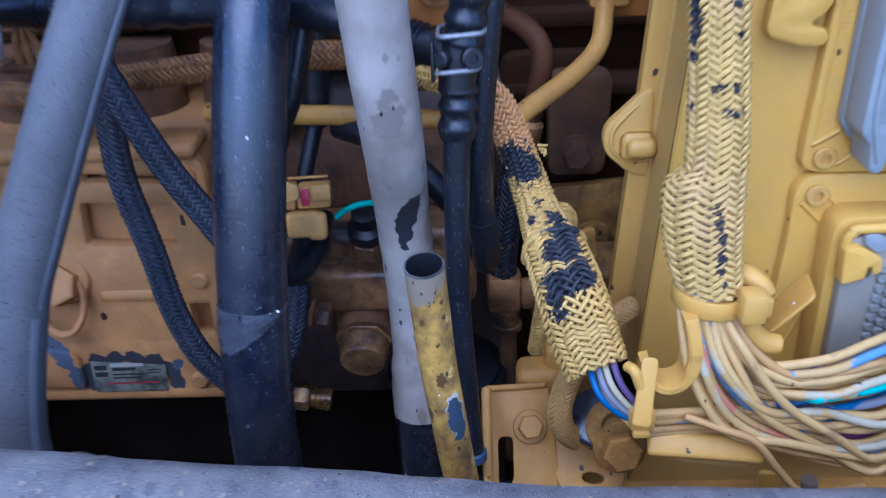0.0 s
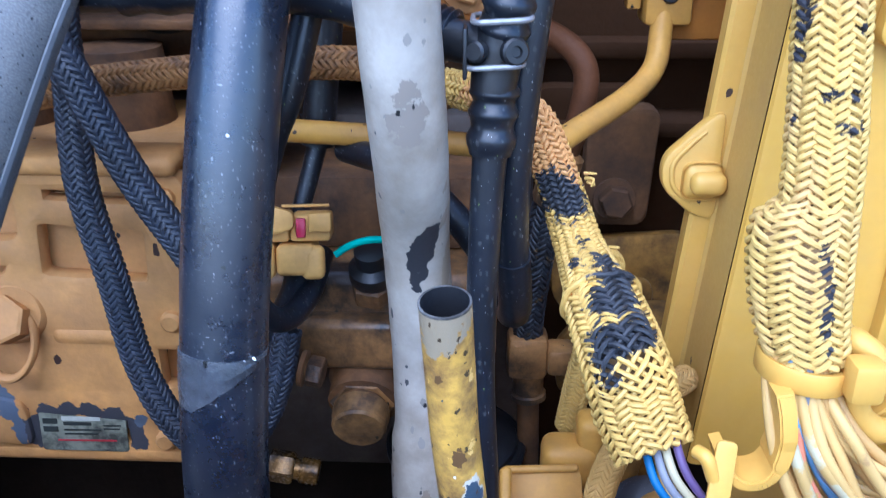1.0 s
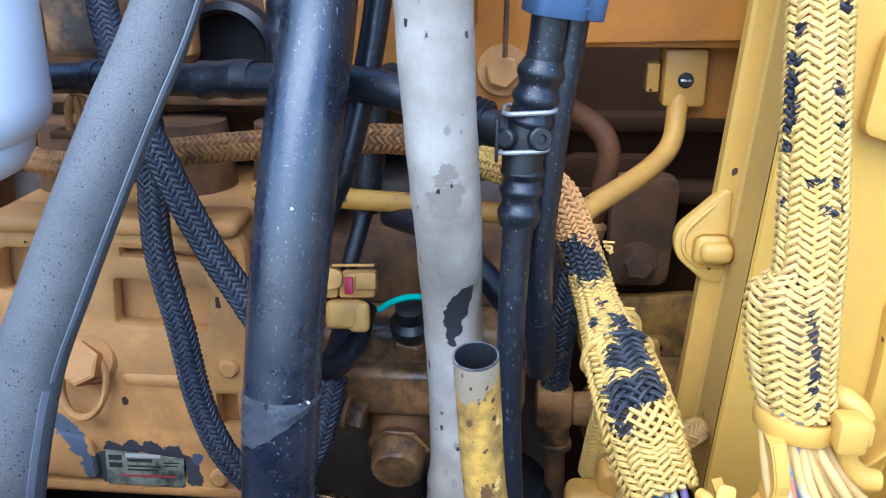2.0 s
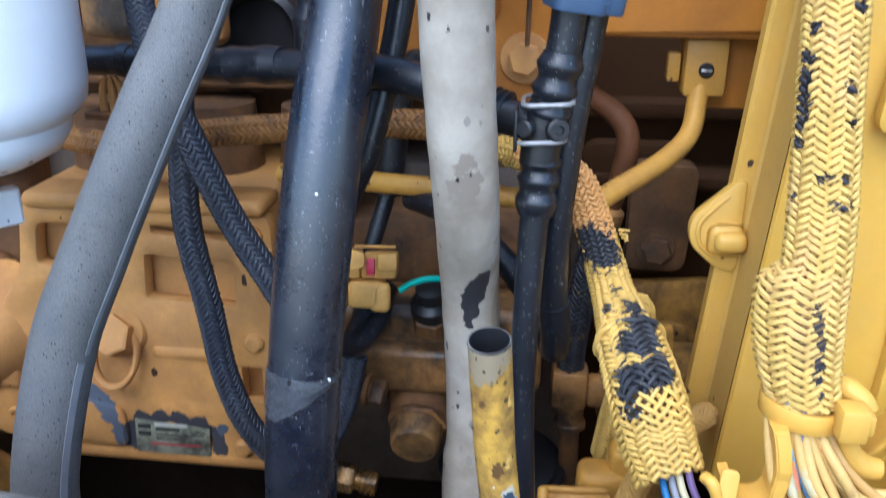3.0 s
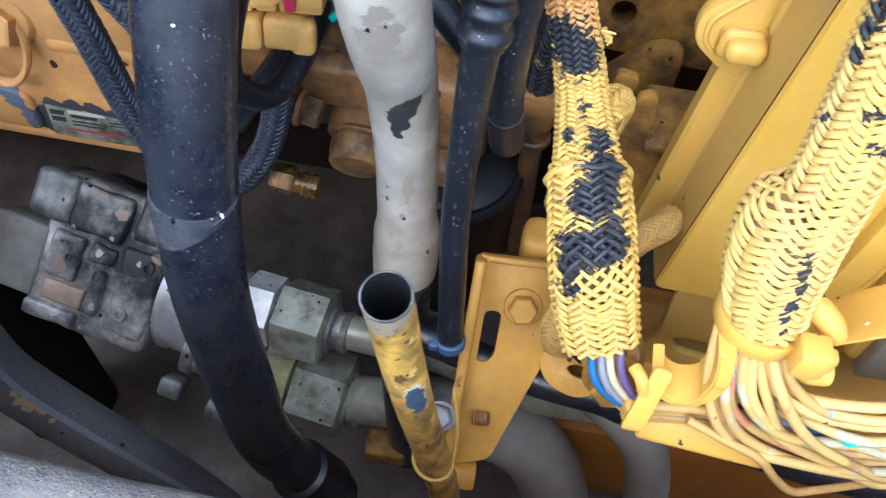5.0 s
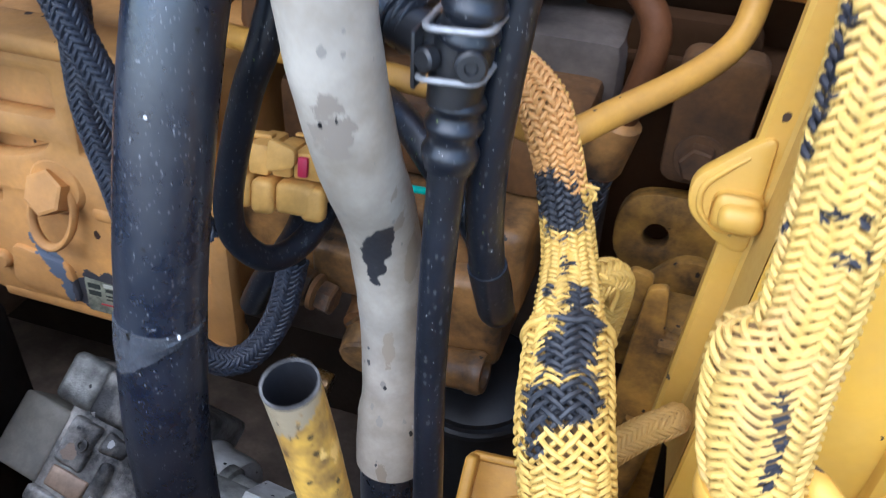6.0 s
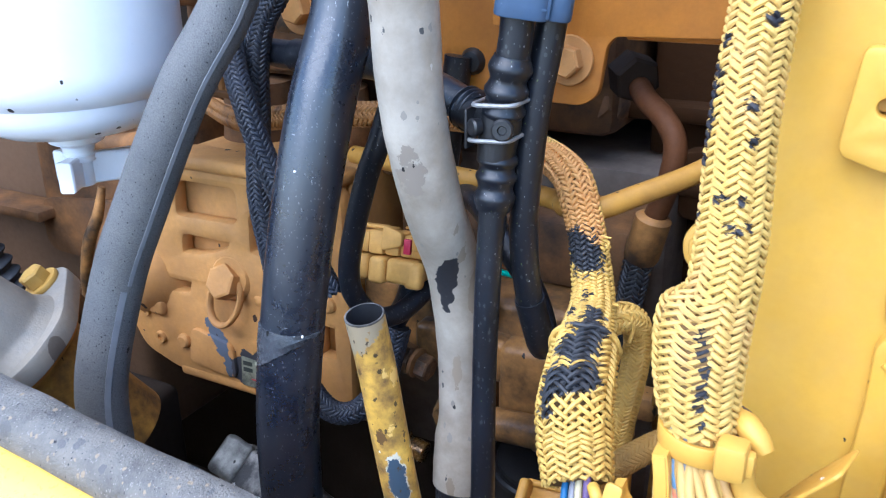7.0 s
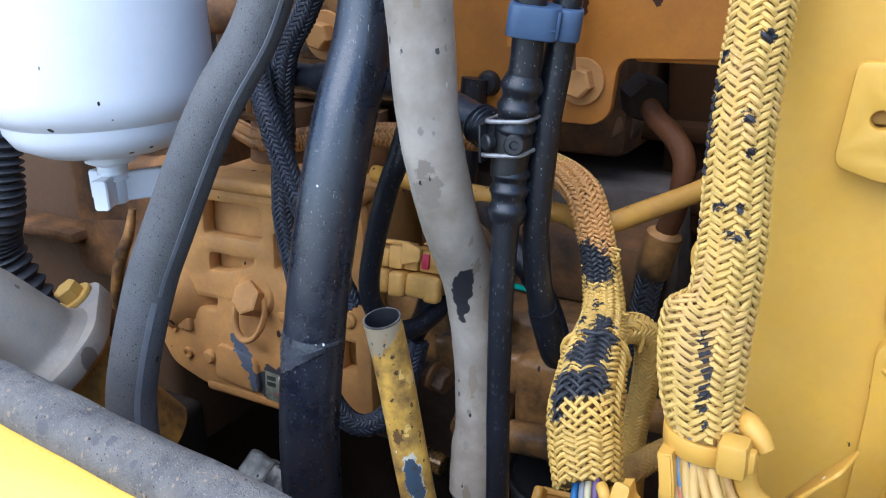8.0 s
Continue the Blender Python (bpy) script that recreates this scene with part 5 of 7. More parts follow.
def ribs(centre_u, span, count, r0, r1, parent):
    """Rounded barbs along the hose, as turned rings."""
    b = bmesh.new()
    pts, rr = [], []
    steps = count * 10
    for k in range(steps + 1):
        u = centre_u + span * (k / steps - 0.5)
        pts.append(P_[max(0, min(len(P_) - 1, round(u * 40)))])
        rr.append(r0 + (r1 - r0) * (0.5 - 0.5 * math.cos(2 * math.pi * count * k / steps)))
    good = [0]
    for k in range(1, len(pts)):
        if (pts[k] - pts[good[-1]]).length > 1e-4:
            good.append(k)
    tube(b, [pts[k] for k in good], [rr[k] for k in good], 24, 1, smooth=False)
    return part("ribbed_coupling", b, rubber_thin, parent)


ribs(3.05, 1.30, 3, 0.0094, 0.0116, hoseH)
ribs(4.90, 0.85, 3, 0.0093, 0.0112, hoseH)
part("end_fitting", lathe(bmesh.new(), (0.0668, 0.4685, 1.182), (0.05, -0.14, -1), [(0.0078, 0), (0.0088, 0.001), (0.0088, 0.006), (0.0075, 0.007), (0.0055, 0.007), (0.005, 0.004), (0, 0.004)], 20), blue_clip, hoseH, "faded blue plastic end fitting")
part("collar_ear", box(bmesh.new(), (0.0555, 0.461, 1.1765), (0.0605, 0.466, 1.1815), 0.001), blue_clip, hoseH)
tee = thing("hose_tee", "black plastic tee in a bent wire clip", "tee", (0.066, 0.491, 1.43))
part("body", tube(bmesh.new(), [(0.0695, 0.4885, 1.444), (0.0668, 0.4898, 1.430), (0.0648, 0.4878, 1.412)], [0.0098, 0.0112, 0.0098], 24, 6), canister_m, tee)
part("branch", tube(bmesh.new(), [(0.066, 0.490, 1.430), (0.050, 0.496, 1.432), (0.040, 0.500, 1.433)], 0.0092, 20, 4), canister_m, tee)
part("stud", lathe(bmesh.new(), (0.0725, 0.4805, 1.4305), (0.35, -1, 0.1), [(0.0058, 0), (0.0058, 0.004), (0.0048, 0.005), (0.0025, 0.005), (0.002, 0.0035), (0, 0.0035)], 20), canister_m, tee)
part("stud", lathe(bmesh.new(), (0.0585, 0.4805, 1.4305), (-0.5, -1, 0.1), [(0.0045, 0), (0.0045, 0.004), (0.0035, 0.005), (0, 0.005)], 16), canister_m, tee)
for z, x, w in ((1.4430, 0.0690, 0.0138), (1.4245, 0.0662, 0.0138)):
    bm = bmesh.new()
    lp = rounded([(-w * 0.95, -0.0125), (w * 0.8, -0.0125), (w * 0.8, 0.013), (-w * 0.95, 0.013)], 0.006, 5)
    lp = [(x + a, 0.489 + b, z + 0.06 * a) for a, b in lp]
    tube(bm, lp + [lp[0]], 0.0012, 8, 1)
    part("clip_wire", bm, wire_clip, tee, "bright bent clip wire")
part("clip_side", box(bmesh.new(), (0.0520, 0.477, 1.4190), (0.0538, 0.500, 1.4400), 0.0008), canister_m, tee)
cl = thing("hose_clamp", "faded blue plastic double hose clamp", "clamp", (0.08, 0.49, 1.485))
cm_ = Matrix.Translation((0.0795, 0.4895, 1.4940)) @ pose(0, 0, 0, 4, 8, 22)
part("body", plate(rounded([(-0.0130, -0.0115), (0.0115, -0.0115), (0.0115, 0.0115), (-0.0130, 0.0115)], 0.006, 5), (disc(-0.003, 0.0, 0.0089),), 0.0165, 0.0012, cm_), blue_clip, cl)
part("side_lobe", plate(rounded([(0.0112, -0.0075), (0.0225, -0.0065), (0.0225, 0.0125), (0.0112, 0.0125)], 0.005, 5), (disc(0.0155, 0.004, 0.0070),), 0.0160, 0.0012, cm_), blue_clip, cl)
part("rib", box(bmesh.new(), (-0.0110, -0.0122, -0.0030), (0.0110, -0.0112, -0.0018), 0.0003, cm_), blue_clip, cl)
part("hinge", box(bmesh.new(), (0.0100, -0.0105, -0.0070), (0.0128, -0.0070, 0.0070), 0.0008, cm_), blue_clip, cl)
I_PTS = [(0.100, 0.512, 1.62), (0.093, 0.508, 1.53), (0.0865, 0.505, 1.476), (0.0805, 0.502, 1.433), (0.0755, 0.503, 1.372), (0.0765, 0.511, 1.325), (0.0790, 0.522, 1.295), (0.0775, 0.534, 1.283), (0.0725, 0.546, 1.290), (0.060, 0.553, 1.312), (0.040, 0.558, 1.335), (0.015, 0.575, 1.35), (-0.02, 0.61, 1.35)]
hoseI = thing("drain_hose", "thin black rubber hose looping back in a tight bend", "hose", (0.078, 0.53, 1.28))
part("hose", tube(bmesh.new(), I_PTS, 0.0080, 22, 10, wob=0.02), rubber_thin, hoseI)
part("sleeve", tube(bmesh.new(), [(0.0765, 0.511, 1.325), (0.0790, 0.522, 1.295), (0.0785, 0.530, 1.285)], 0.0088, 20, 5), rubber_thin, hoseI)
hor = thing("crossing_hose", "black rubber hose running across behind the upright hoses", "hose", (-0.1, 0.55, 1.44))
part("hose", tube(bmesh.new(), [(0.048, 0.500, 1.4325), (0.02, 0.512, 1.440), (-0.02, 0.527, 1.4475), (-0.07, 0.547, 1.446), (-0.12, 0.565, 1.443), (-0.184, 0.59, 1.440), (-0.25, 0.61, 1.436), (-0.36, 0.63, 1.43), (-0.5, 0.65, 1.43)], 0.0098, 20, 8), rubber_thin, hor)
P_, u_ = spline([(0.048, 0.500, 1.4325), (0.02, 0.512, 1.440)], 80)
ribs(0.35, 0.7, 3, 0.0100, 0.0122, hor)
part("coupling", tube(bmesh.new(), [(-0.085, 0.553, 1.446), (-0.096, 0.557, 1.445), (-0.108, 0.5605, 1.4445), (-0.120, 0.565, 1.443)], [0.0102, 0.0118, 0.0102, 0.0115], 20, 5), rubber_thin, hor)
part("coupling", tube(bmesh.new(), [(-0.196, 0.594, 1.4395), (-0.203, 0.597, 1.439), (-0.212, 0.60, 1.4385)], [0.0102, 0.0115, 0.0102], 20, 5), rubber_thin, hor)
rise = thing("riser_hose", "ribbed black hose rising from the crossing hose", "hose", (-0.075, 0.56, 1.45))
part("hose", tube(bmesh.new(), [(-0.072, 0.565, 1.444), (-0.0715, 0.567, 1.46), (-0.071, 0.569, 1.468), (-0.0705, 0.571, 1.476), (-0.070, 0.573, 1.484), (-0.069, 0.575, 1.50), (-0.066, 0.58, 1.60)], [0.0105, 0.0105, 0.0125, 0.0105, 0.0125, 0.0105, 0.0105], 20, 5), rubber_thin, rise)
cabl = thing("sensor_cable", "black sheathed cable looping up to a yellow connector", "cable", (-0.04, 0.56, 1.27))
part("sheath", tube(bmesh.new(), [(-0.005, 0.560, 1.56), (-0.016, 0.542, 1.47), (-0.030, 0.527, 1.408), (-0.042, 0.526, 1.379), (-0.054, 0.526, 1.341), (-0.061, 0.527, 1.311), (-0.061, 0.531, 1.290), (-0.054, 0.543, 1.271), (-0.046, 0.560, 1.266), (-0.040, 0.582, 1.272), (-0.038, 0.610, 1.282)], 0.0074, 20, 8), rubber_thin, cabl)
cab2 = thing("ground_cable", "black cable with a ferrule running behind the hoses", "cable", (-0.045, 0.615, 1.32))
part("sheath", tube(bmesh.new(), [(-0.028, 0.625, 1.44), (-0.034, 0.62, 1.385), (-0.038, 0.617, 1.35)], 0.0100, 16, 6), rubber_thin, cab2)
part("ferrule", tube(bmesh.new(), [(-0.038, 0.617, 1.351), (-0.042, 0.612, 1.335), (-0.050, 0.603, 1.306)], [0.0062, 0.0058, 0.0055], 16, 5), rubber_thin, cab2)
cab3 = thing("lower_loop_cable", "black cable curving down past the fittings", "cable", (-0.06, 0.59, 1.25))
part("sheath", tube(bmesh.new(), [(-0.046, 0.585, 1.285), (-0.052, 0.583, 1.265), (-0.066, 0.583, 1.24), (-0.082, 0.585, 1.215), (-0.095, 0.59, 1.19)], 0.0085, 16, 6), rubber_thin, cab3)
con = thing("plug_connector", "yellow painted plug connector with a red lock", "connector", (-0.042, 0.585, 1.30))
cm = face((-0.041, 0.583, 1.300), (0.1, -1, 0.25))
for x0, x1, grow in ((-0.047, -0.033, -0.001), (-0.0325, -0.0205, 0.0015), (-0.0200, -0.0085, 0.0), (-0.0080, 0.0150, -0.0006)):
    part("upper_shell", box(bmesh.new(), (x0, 0.003, -0.014 - grow), (x1, 0.019 + grow, 0.014 + grow), 0.0022, cm), conn_m, con)
for x0, x1, grow in ((-0.046, -0.030, 0.0), (-0.0295, -0.0165, 0.0014), (-0.0160, 0.0065, 0.0)):
    part("lower_shell", box(bmesh.new(), (x0, -0.016 - grow, -0.011), (x1, 0.002, 0.019 + grow), 0.0035, cm, 3), conn_m, con)
part("rib", box(bmesh.new(), (-0.044, 0.0195, -0.004), (-0.024, 0.0225, 0.003), 0.0008, cm), conn_m, con)
part("collar", box(bmesh.new(), (-0.002, -0.0185, 0.008), (0.0115, 0.001, 0.019), 0.004, cm, 3), conn_m, con)
part("latch", plate(rounded([(-0.020, 0.008), (-0.006, 0.012), (-0.006, 0.020), (-0.019, 0.024)], 0.002), (), 0.006, 0.001, cm @ Matrix.Translation((0, 0, 0.016))), conn_m, con)
part("key_slot", box(bmesh.new(), (0.003, 0.009, 0.0155), (0.016, 0.020, 0.0185), 0.0014, cm), conn_m, con)
part("rib", box(bmesh.new(), (-0.015, 0.0205, -0.012), (0.013, 0.0222, -0.008), 0.0006, cm), conn_m, con)
part("lock", box(bmesh.new(), (-0.004, 0.006, 0.014), (0.0015, 0.017, 0.0175), 0.001, cm), red_m, con, "red lock")
gw = thing("green_wire", "thin green wire leaving the plug connector", "wire", (-0.01, 0.6, 1.29))
part("wire", tube(bmesh.new(), [(-0.026, 0.590, 1.290), (-0.018, 0.592, 1.295), (-0.006, 0.595, 1.298), (0.012, 0.60, 1.296), (0.024, 0.608, 1.291)], 0.0022, 10), wire_bare["teal"], gw)

# ---- braided harnesses ----
V_PTS = [(0.194, 0.496, 1.60), (0.1921, 0.4869, 1.53), (0.1919, 0.4762, 1.493), (0.1914, 0.4622, 1.450), (0.1934, 0.4537, 1.405), (0.1932, 0.4478, 1.381), (0.1930, 0.4468, 1.3765), (0.1926, 0.4455, 1.3715), (0.1918, 0.4430, 1.362), (0.1913, 0.4390, 1.345), (0.1918, 0.4355, 1.330), (0.1935, 0.4325, 1.3165)]
harV = thing("wiring_harness", "thick yellow painted braided wiring harness with black wear marks", "harness", V_PTS[-1])
part("core", tube(bmesh.new(), V_PTS, 0.0124, 18, 8), core_dark, harV)
V_RAD = [0.0150, 0.0147, 0.0147, 0.0149, 0.0157, 0.0160, 0.0161, 0.0163, 0.0166, 0.0172, 0.0172, 0.0166]
V_BULGE = [0.0] * 6 + [0.0035, 0.0092, 0.0096, 0.0070, 0.0035, 0.0]
part("braided_sleeve", braid(V_PTS, V_RAD, 15, 7, 0.58, 0.0029, lift=0.0012, thick=0.85, steps=6, bulge=V_BULGE), braid_v, harV, kind="stuff")
part("inner_bulge", tube(bmesh.new(), [(0.1895, 0.4455, 1.373), (0.1855, 0.4435, 1.366), (0.1865, 0.4405, 1.352), (0.1885, 0.437, 1.338), (0.192, 0.433, 1.320)], [0.0112, 0.0168, 0.0172, 0.0160, 0.0132], 18, 6), core_dark, harV)
M_PTS = [(-0.34, 0.7, 1.365), (-0.243, 0.64, 1.37), (-0.17, 0.618, 1.386), (-0.11, 0.612, 1.394), (-0.04, 0.61, 1.4), (0.005, 0.606, 1.399), (0.045, 0.592, 1.388)]
M_LOW = [(0.04, 0.5945, 1.391), (0.066, 0.575, 1.3885), (0.083, 0.558, 1.384), (0.09, 0.55, 1.376), (0.099, 0.542, 1.356), (0.11, 0.525, 1.326), (0.118, 0.491, 1.312), (0.126, 0.456, 1.296), (0.131, 0.445, 1.281), (0.137, 0.434, 1.268)]
harM = thing("wiring_harness", "long braided harness, orange and yellow paint scuffed through to black", "harness", M_LOW[-1])
part("core", tube(bmesh.new(), M_PTS + M_LOW[1:], [0.0072] * 7 + [0.0080, 0.0085, 0.0085, 0.0080, 0.0085, 0.0115, 0.0140, 0.0145, 0.0145], 16, 8), core_dark, harM)
part("rear_sleeve", braid(M_PTS, [0.0100] * 6 + [0.0104], 11, 5, 0.75, 0.0028, lift=0.0008), braid_far, harM, kind="stuff")
part("front_sleeve", braid(M_LOW[:8], [0.0106, 0.0114, 0.0120, 0.0120, 0.0115, 0.0130, 0.0168, 0.0172], 16, 8, 0.60, 0.0025, lift=0.0013, thick=0.9), braid_m, harM, kind="stuff")
part("end_sleeve", braid([(0.1168, 0.4965, 1.3140), (0.1192, 0.4860, 1.3102), (0.1222, 0.4730, 1.3045), (0.126, 0.456, 1.296), (0.131, 0.445, 1.281), (0.137, 0.434, 1.268)], [0.0178, 0.0192, 0.0200, 0.0204, 0.0201, 0.0184], 17, 8, 0.52, 0.0026, lift=0.0013, thick=0.9), braid_m, harM, kind="stuff")
fold = []
fc, fa = V3((0.1180, 0.4910, 1.3122)), V3((0.0024, -0.0105, -0.0038)).normalized()
fx = fa.orthogonal().normalized()
fy = fa.cross(fx)
for i in range(49):
    a = 2 * math.pi * i / 48
    fold.append(fc + (fx * math.cos(a) + fy * math.sin(a)) * (0.0184 + 0.0008 * noise.noise(Vector((i * 0.7, 2, 0)))) + fa * 0.0024 * noise.noise(Vector((math.cos(a) * 2, math.sin(a) * 2, 5))))
part("folded_edge", tube(bmesh.new(), fold, 0.0017, 8, 2), braid_m, harM)
bm = braid([(0.1100, 0.5200, 1.3010), (0.1170, 0.5280, 1.3090), (0.1240, 0.5380, 1.3110), (0.1290, 0.5480, 1.3040), (0.1300, 0.5550, 1.2890), (0.1270, 0.5600, 1.2610), (0.1210, 0.5660, 1.2260), (0.1160, 0.5720, 1.1860)], [0.0078, 0.0092, 0.0098, 0.0096, 0.0090, 0.0090, 0.0090, 0.0085], 12, 5, 0.7, 0.0026, lift=0.0007)
tube(bm, [(0.1170, 0.5280, 1.3090), (0.1240, 0.5380, 1.3110), (0.1290, 0.5480, 1.3040), (0.1300, 0.5550, 1.2890), (0.1270, 0.5600, 1.2610), (0.1210, 0.5660, 1.2260), (0.1160, 0.5720, 1.1860)], 0.0078, 14, 5)
part("side_branch", bm, braid_m, harM, kind="stuff")
part("loose_yarn", tube(bmesh.new(), [(0.1160, 0.5180, 1.3150), (0.1260, 0.5280, 1.3170), (0.1320, 0.5340, 1.3090), (0.1310, 0.5320, 1.2990)], 0.0012, 8), braid_m, harM)
for i in range(14):
    rnd = random.Random(40 + i)
    k = rnd.choice(M_LOW[4:8])
    a = rnd.uniform(-2.2, 0.4)
    p = V3(k) + Vector((math.cos(a + 1.0), math.sin(a) * 0.6, rnd.uniform(-0.4, 0.4))) * 0.0145
    part("frayed_end", tube(bmesh.new(), [p, p + Vector((rnd.uniform(-0.004, 0.004), -0.003, rnd.uniform(-0.002, 0.004))), p + Vector((rnd.uniform(-0.007, 0.007), -0.004, rnd.uniform(-0.004, 0.004)))], [0.0010, 0.0009, 0.0005], 6, 3), braid_m, harM)
harness("braided_sleeve_hose", "flat black braided sleeve crossing behind the hoses", "sleeve", [(-0.188, 0.575, 1.57), (-0.180, 0.570, 1.515), (-0.172, 0.560, 1.475), (-0.156, 0.540, 1.440), (-0.137, 0.528, 1.410), (-0.124, 0.525, 1.382), (-0.111, 0.525, 1.354), (-0.096, 0.525, 1.328), (-0.075, 0.525, 1.29)], 0.0090, 12, 5, 0.8, 0.0024, braid_black, core_black, lift=0.0006, steps=5)
harness("braided_sleeve_hose", "black braided sleeve hanging down past the engine", "sleeve", [(-0.095, 0.572, 1.56), (-0.126, 0.562, 1.492), (-0.144, 0.560, 1.465), (-0.153, 0.560, 1.436), (-0.154, 0.558, 1.400), (-0.154, 0.552, 1.360), (-0.151, 0.548, 1.335), (-0.143, 0.547, 1.290), (-0.137, 0.548, 1.241), (-0.122, 0.544, 1.205), (-0.100, 0.545, 1.180), (-0.080, 0.555, 1.180), (-0.064, 0.568, 1.205), (-0.055, 0.578, 1.245)], 0.0092, 12, 5, 0.8, 0.0024, braid_black, core_black, lift=0.0006, steps=5)
harness("short_harness", "braided harness with scuffed black paint behind the main one", "harness", [(0.1040, 0.642, 1.308), (0.1010, 0.642, 1.290), (0.0975, 0.642, 1.262), (0.0945, 0.645, 1.230), (0.094, 0.648, 1.200)], 0.0108, 12, 5, 0.75, 0.0026, mat("black_scuffed_braid", (0.03, 0.032, 0.038), 0.5, spread=0.3, scale=60, island=0.3, over=(0.42, 0.24, 0.06), amount=0.36, oscale=90, edge=0.04), core_black, lift=0.0007, steps=5)
harness("looped_strap", "tan dusty braided strap arching from the harness to the panel edge", "strap", [(0.171, 0.526, 1.249), (0.166, 0.516, 1.2535), (0.155, 0.508, 1.250), (0.141, 0.496, 1.241), (0.128, 0.480, 1.229), (0.1215, 0.471, 1.213), (0.1235, 0.470, 1.197), (0.132, 0.476, 1.184)], 0.0080, 14, 5, 0.75, 0.0022, mat("dusty_tan_braid", (0.47, 0.275, 0.075), 0.75, sheen=0.12, spread=0.25, scale=60, bump=0.4, bscale=900, island=0.2, over=(0.30, 0.18, 0.06), amount=0.42, oscale=60, edge=0.12), core_dark, lift=0.0004, steps=5)
stem = thing("pipe_union", "brown painted pipe with a union nut under the harness", "pipe", (0.095, 0.61, 1.19))
part("nut", box(bmesh.new(), (0.080, 0.634, 1.178), (0.108, 0.660, 1.210), 0.005), casting_oily, stem)
part("side_lug", box(bmesh.new(), (0.107, 0.630, 1.184), (0.126, 0.652, 1.204), 0.004), casting_oily, stem)
part("sleeve", lathe(bmesh.new(), (0.095, 0.647, 1.179), (0.06, 0, -1), [(0.0115, 0), (0.0105, 0.016), (0.0125, 0.017), (0.0125, 0.021), (0.008, 0.022)], 20), casting_oily, stem)
part("pipe", tube(bmesh.new(), [(0.096, 0.647, 1.162), (0.098, 0.647, 1.10), (0.100, 0.647, 1.02)], 0.0078, 16, 4), casting_dirty, stem)
bigp = thing("coolant_pipe", "brown painted pipe rising at the back of the bay", "pipe", (0.13, 0.66, 1.36))
# Brown pipe and its knob are coloured extra dark to stand for deep shade.
part("pipe", tube(bmesh.new(), [(0.080, 0.69, 1.418), (0.095, 0.665, 1.412), (0.113, 0.648, 1.403), (0.122, 0.641, 1.388), (0.119, 0.640, 1.360), (0.111, 0.640, 1.335)], 0.0078, 18, 8), mat("shade_darkened_brown_paint", (0.095, 0.036, 0.012), 0.65, sheen=0.25, spread=0.35, scale=30, bump=0.3), bigp)
part("union", lathe(bmesh.new(), (0.1125, 0.640, 1.341), (-0.24, 0.05, -1), [(0.0085, 0), (0.0125, 0.003), (0.0125, 0.032), (0.0110, 0.036), (0, 0.036)], 22), casting_oily, bigp)
part("elbow_knob", hexagon(bmesh.new(), (0.070, 0.70, 1.424), (0.6, -0.8, -0.15), 0.030, 0.022), deep, bigp)
rb = thing("round_plug", "dark brown round plug deep in the bay", "plug", (0.034, 0.75, 1.386))
part("plug", lathe(bmesh.new(), (0.034, 0.765, 1.386), (0, -1, 0.1), [(0.020, 0), (0.020, 0.010), (0.017, 0.014), (0, 0.014)], 24), casting_dirty, rb)
part("hex", hexagon(bmesh.new(), (0.034, 0.751, 1.3874), (0, -1, 0.1), 0.020, 0.010), casting_dirty, rb)

# ---- strap, clips and loose wires ----
st = thing("cable_strap", "yellow painted cable strap and buckle round the harness", "strap", (0.19, 0.435, 1.31))
bm = bmesh.new()
ring = []
for i in range(33):
    a = 2 * math.pi * i / 32
    ring.append((0.1928 + 0.0174 * math.cos(a), 0.4345 + 0.0174 * math.sin(a), 1.3135 - 0.10 * 0.0174 * math.cos(a)))
rows_ = []
for x, y, z in ring[:-1]:
    o = Vector((x - 0.1928, y - 0.4345, 0)).normalized()
    rows_.append([Vector((x, y, z)) + o * d + Vector((0, 0, h)) for d, h in ((-0.0012, -0.0048), (0.0010, -0.0050), (0.0014, -0.0044), (0.0014, 0.0044), (0.0010, 0.0050), (-0.0012, 0.0048))])
ring_skin(bm, rows_, closed=True)
bmesh.ops.recalc_face_normals(bm, faces=bm.faces)
part("band", bm, paint_chip, st)
part("buckle", box(bmesh.new(), (0.2030, 0.4100, 1.3085), (0.2165, 0.4235, 1.3260), 0.003), paint_chip, st)
part("buckle_lip", box(bmesh.new(), (0.2140, 0.4130, 1.3115), (0.2195, 0.4200, 1.3225), 0.002), paint_chip, st)
tx, ty = V3((0.0162, -0.0029, 0.0208)).normalized(), V3((0.0036, 0.0272, -0.0045))
ty = (ty - tx * ty.dot(tx)).normalized()
tail_at = Matrix((tx, ty, tx.cross(ty))).transposed().to_4x4()
tail_at.translation = (0.2335, 0.4440, 1.2843)
part("tail", plate(rounded([(-0.014, 0.003), (0.000, 0.000), (0.0265, 0.000), (0.0285, 0.003), (0.0275, 0.0270), (0.0250, 0.0285), (0.002, 0.0270), (-0.014, 0.020)], 0.0025), (), 0.0020, 0.0006, tail_at), paint_chip, st)
part("paint_fleck", lathe(bmesh.new(), (0.2450, 0.4493, 1.2968), (-0.7, -0.2, 0.7), [(0.0014, -0.0015), (0.0013, 0.0008), (0, 0.0010)], 9), fleck_m, st)
part("upper_hook", tube(bmesh.new(), [(0.2065, 0.440, 1.3250), (0.2125, 0.434, 1.3240), (0.2180, 0.430, 1.3205), (0.2215, 0.428, 1.3165)], [0.0050, 0.0058, 0.0055, 0.0042], 14, 6), paint_chip, st)
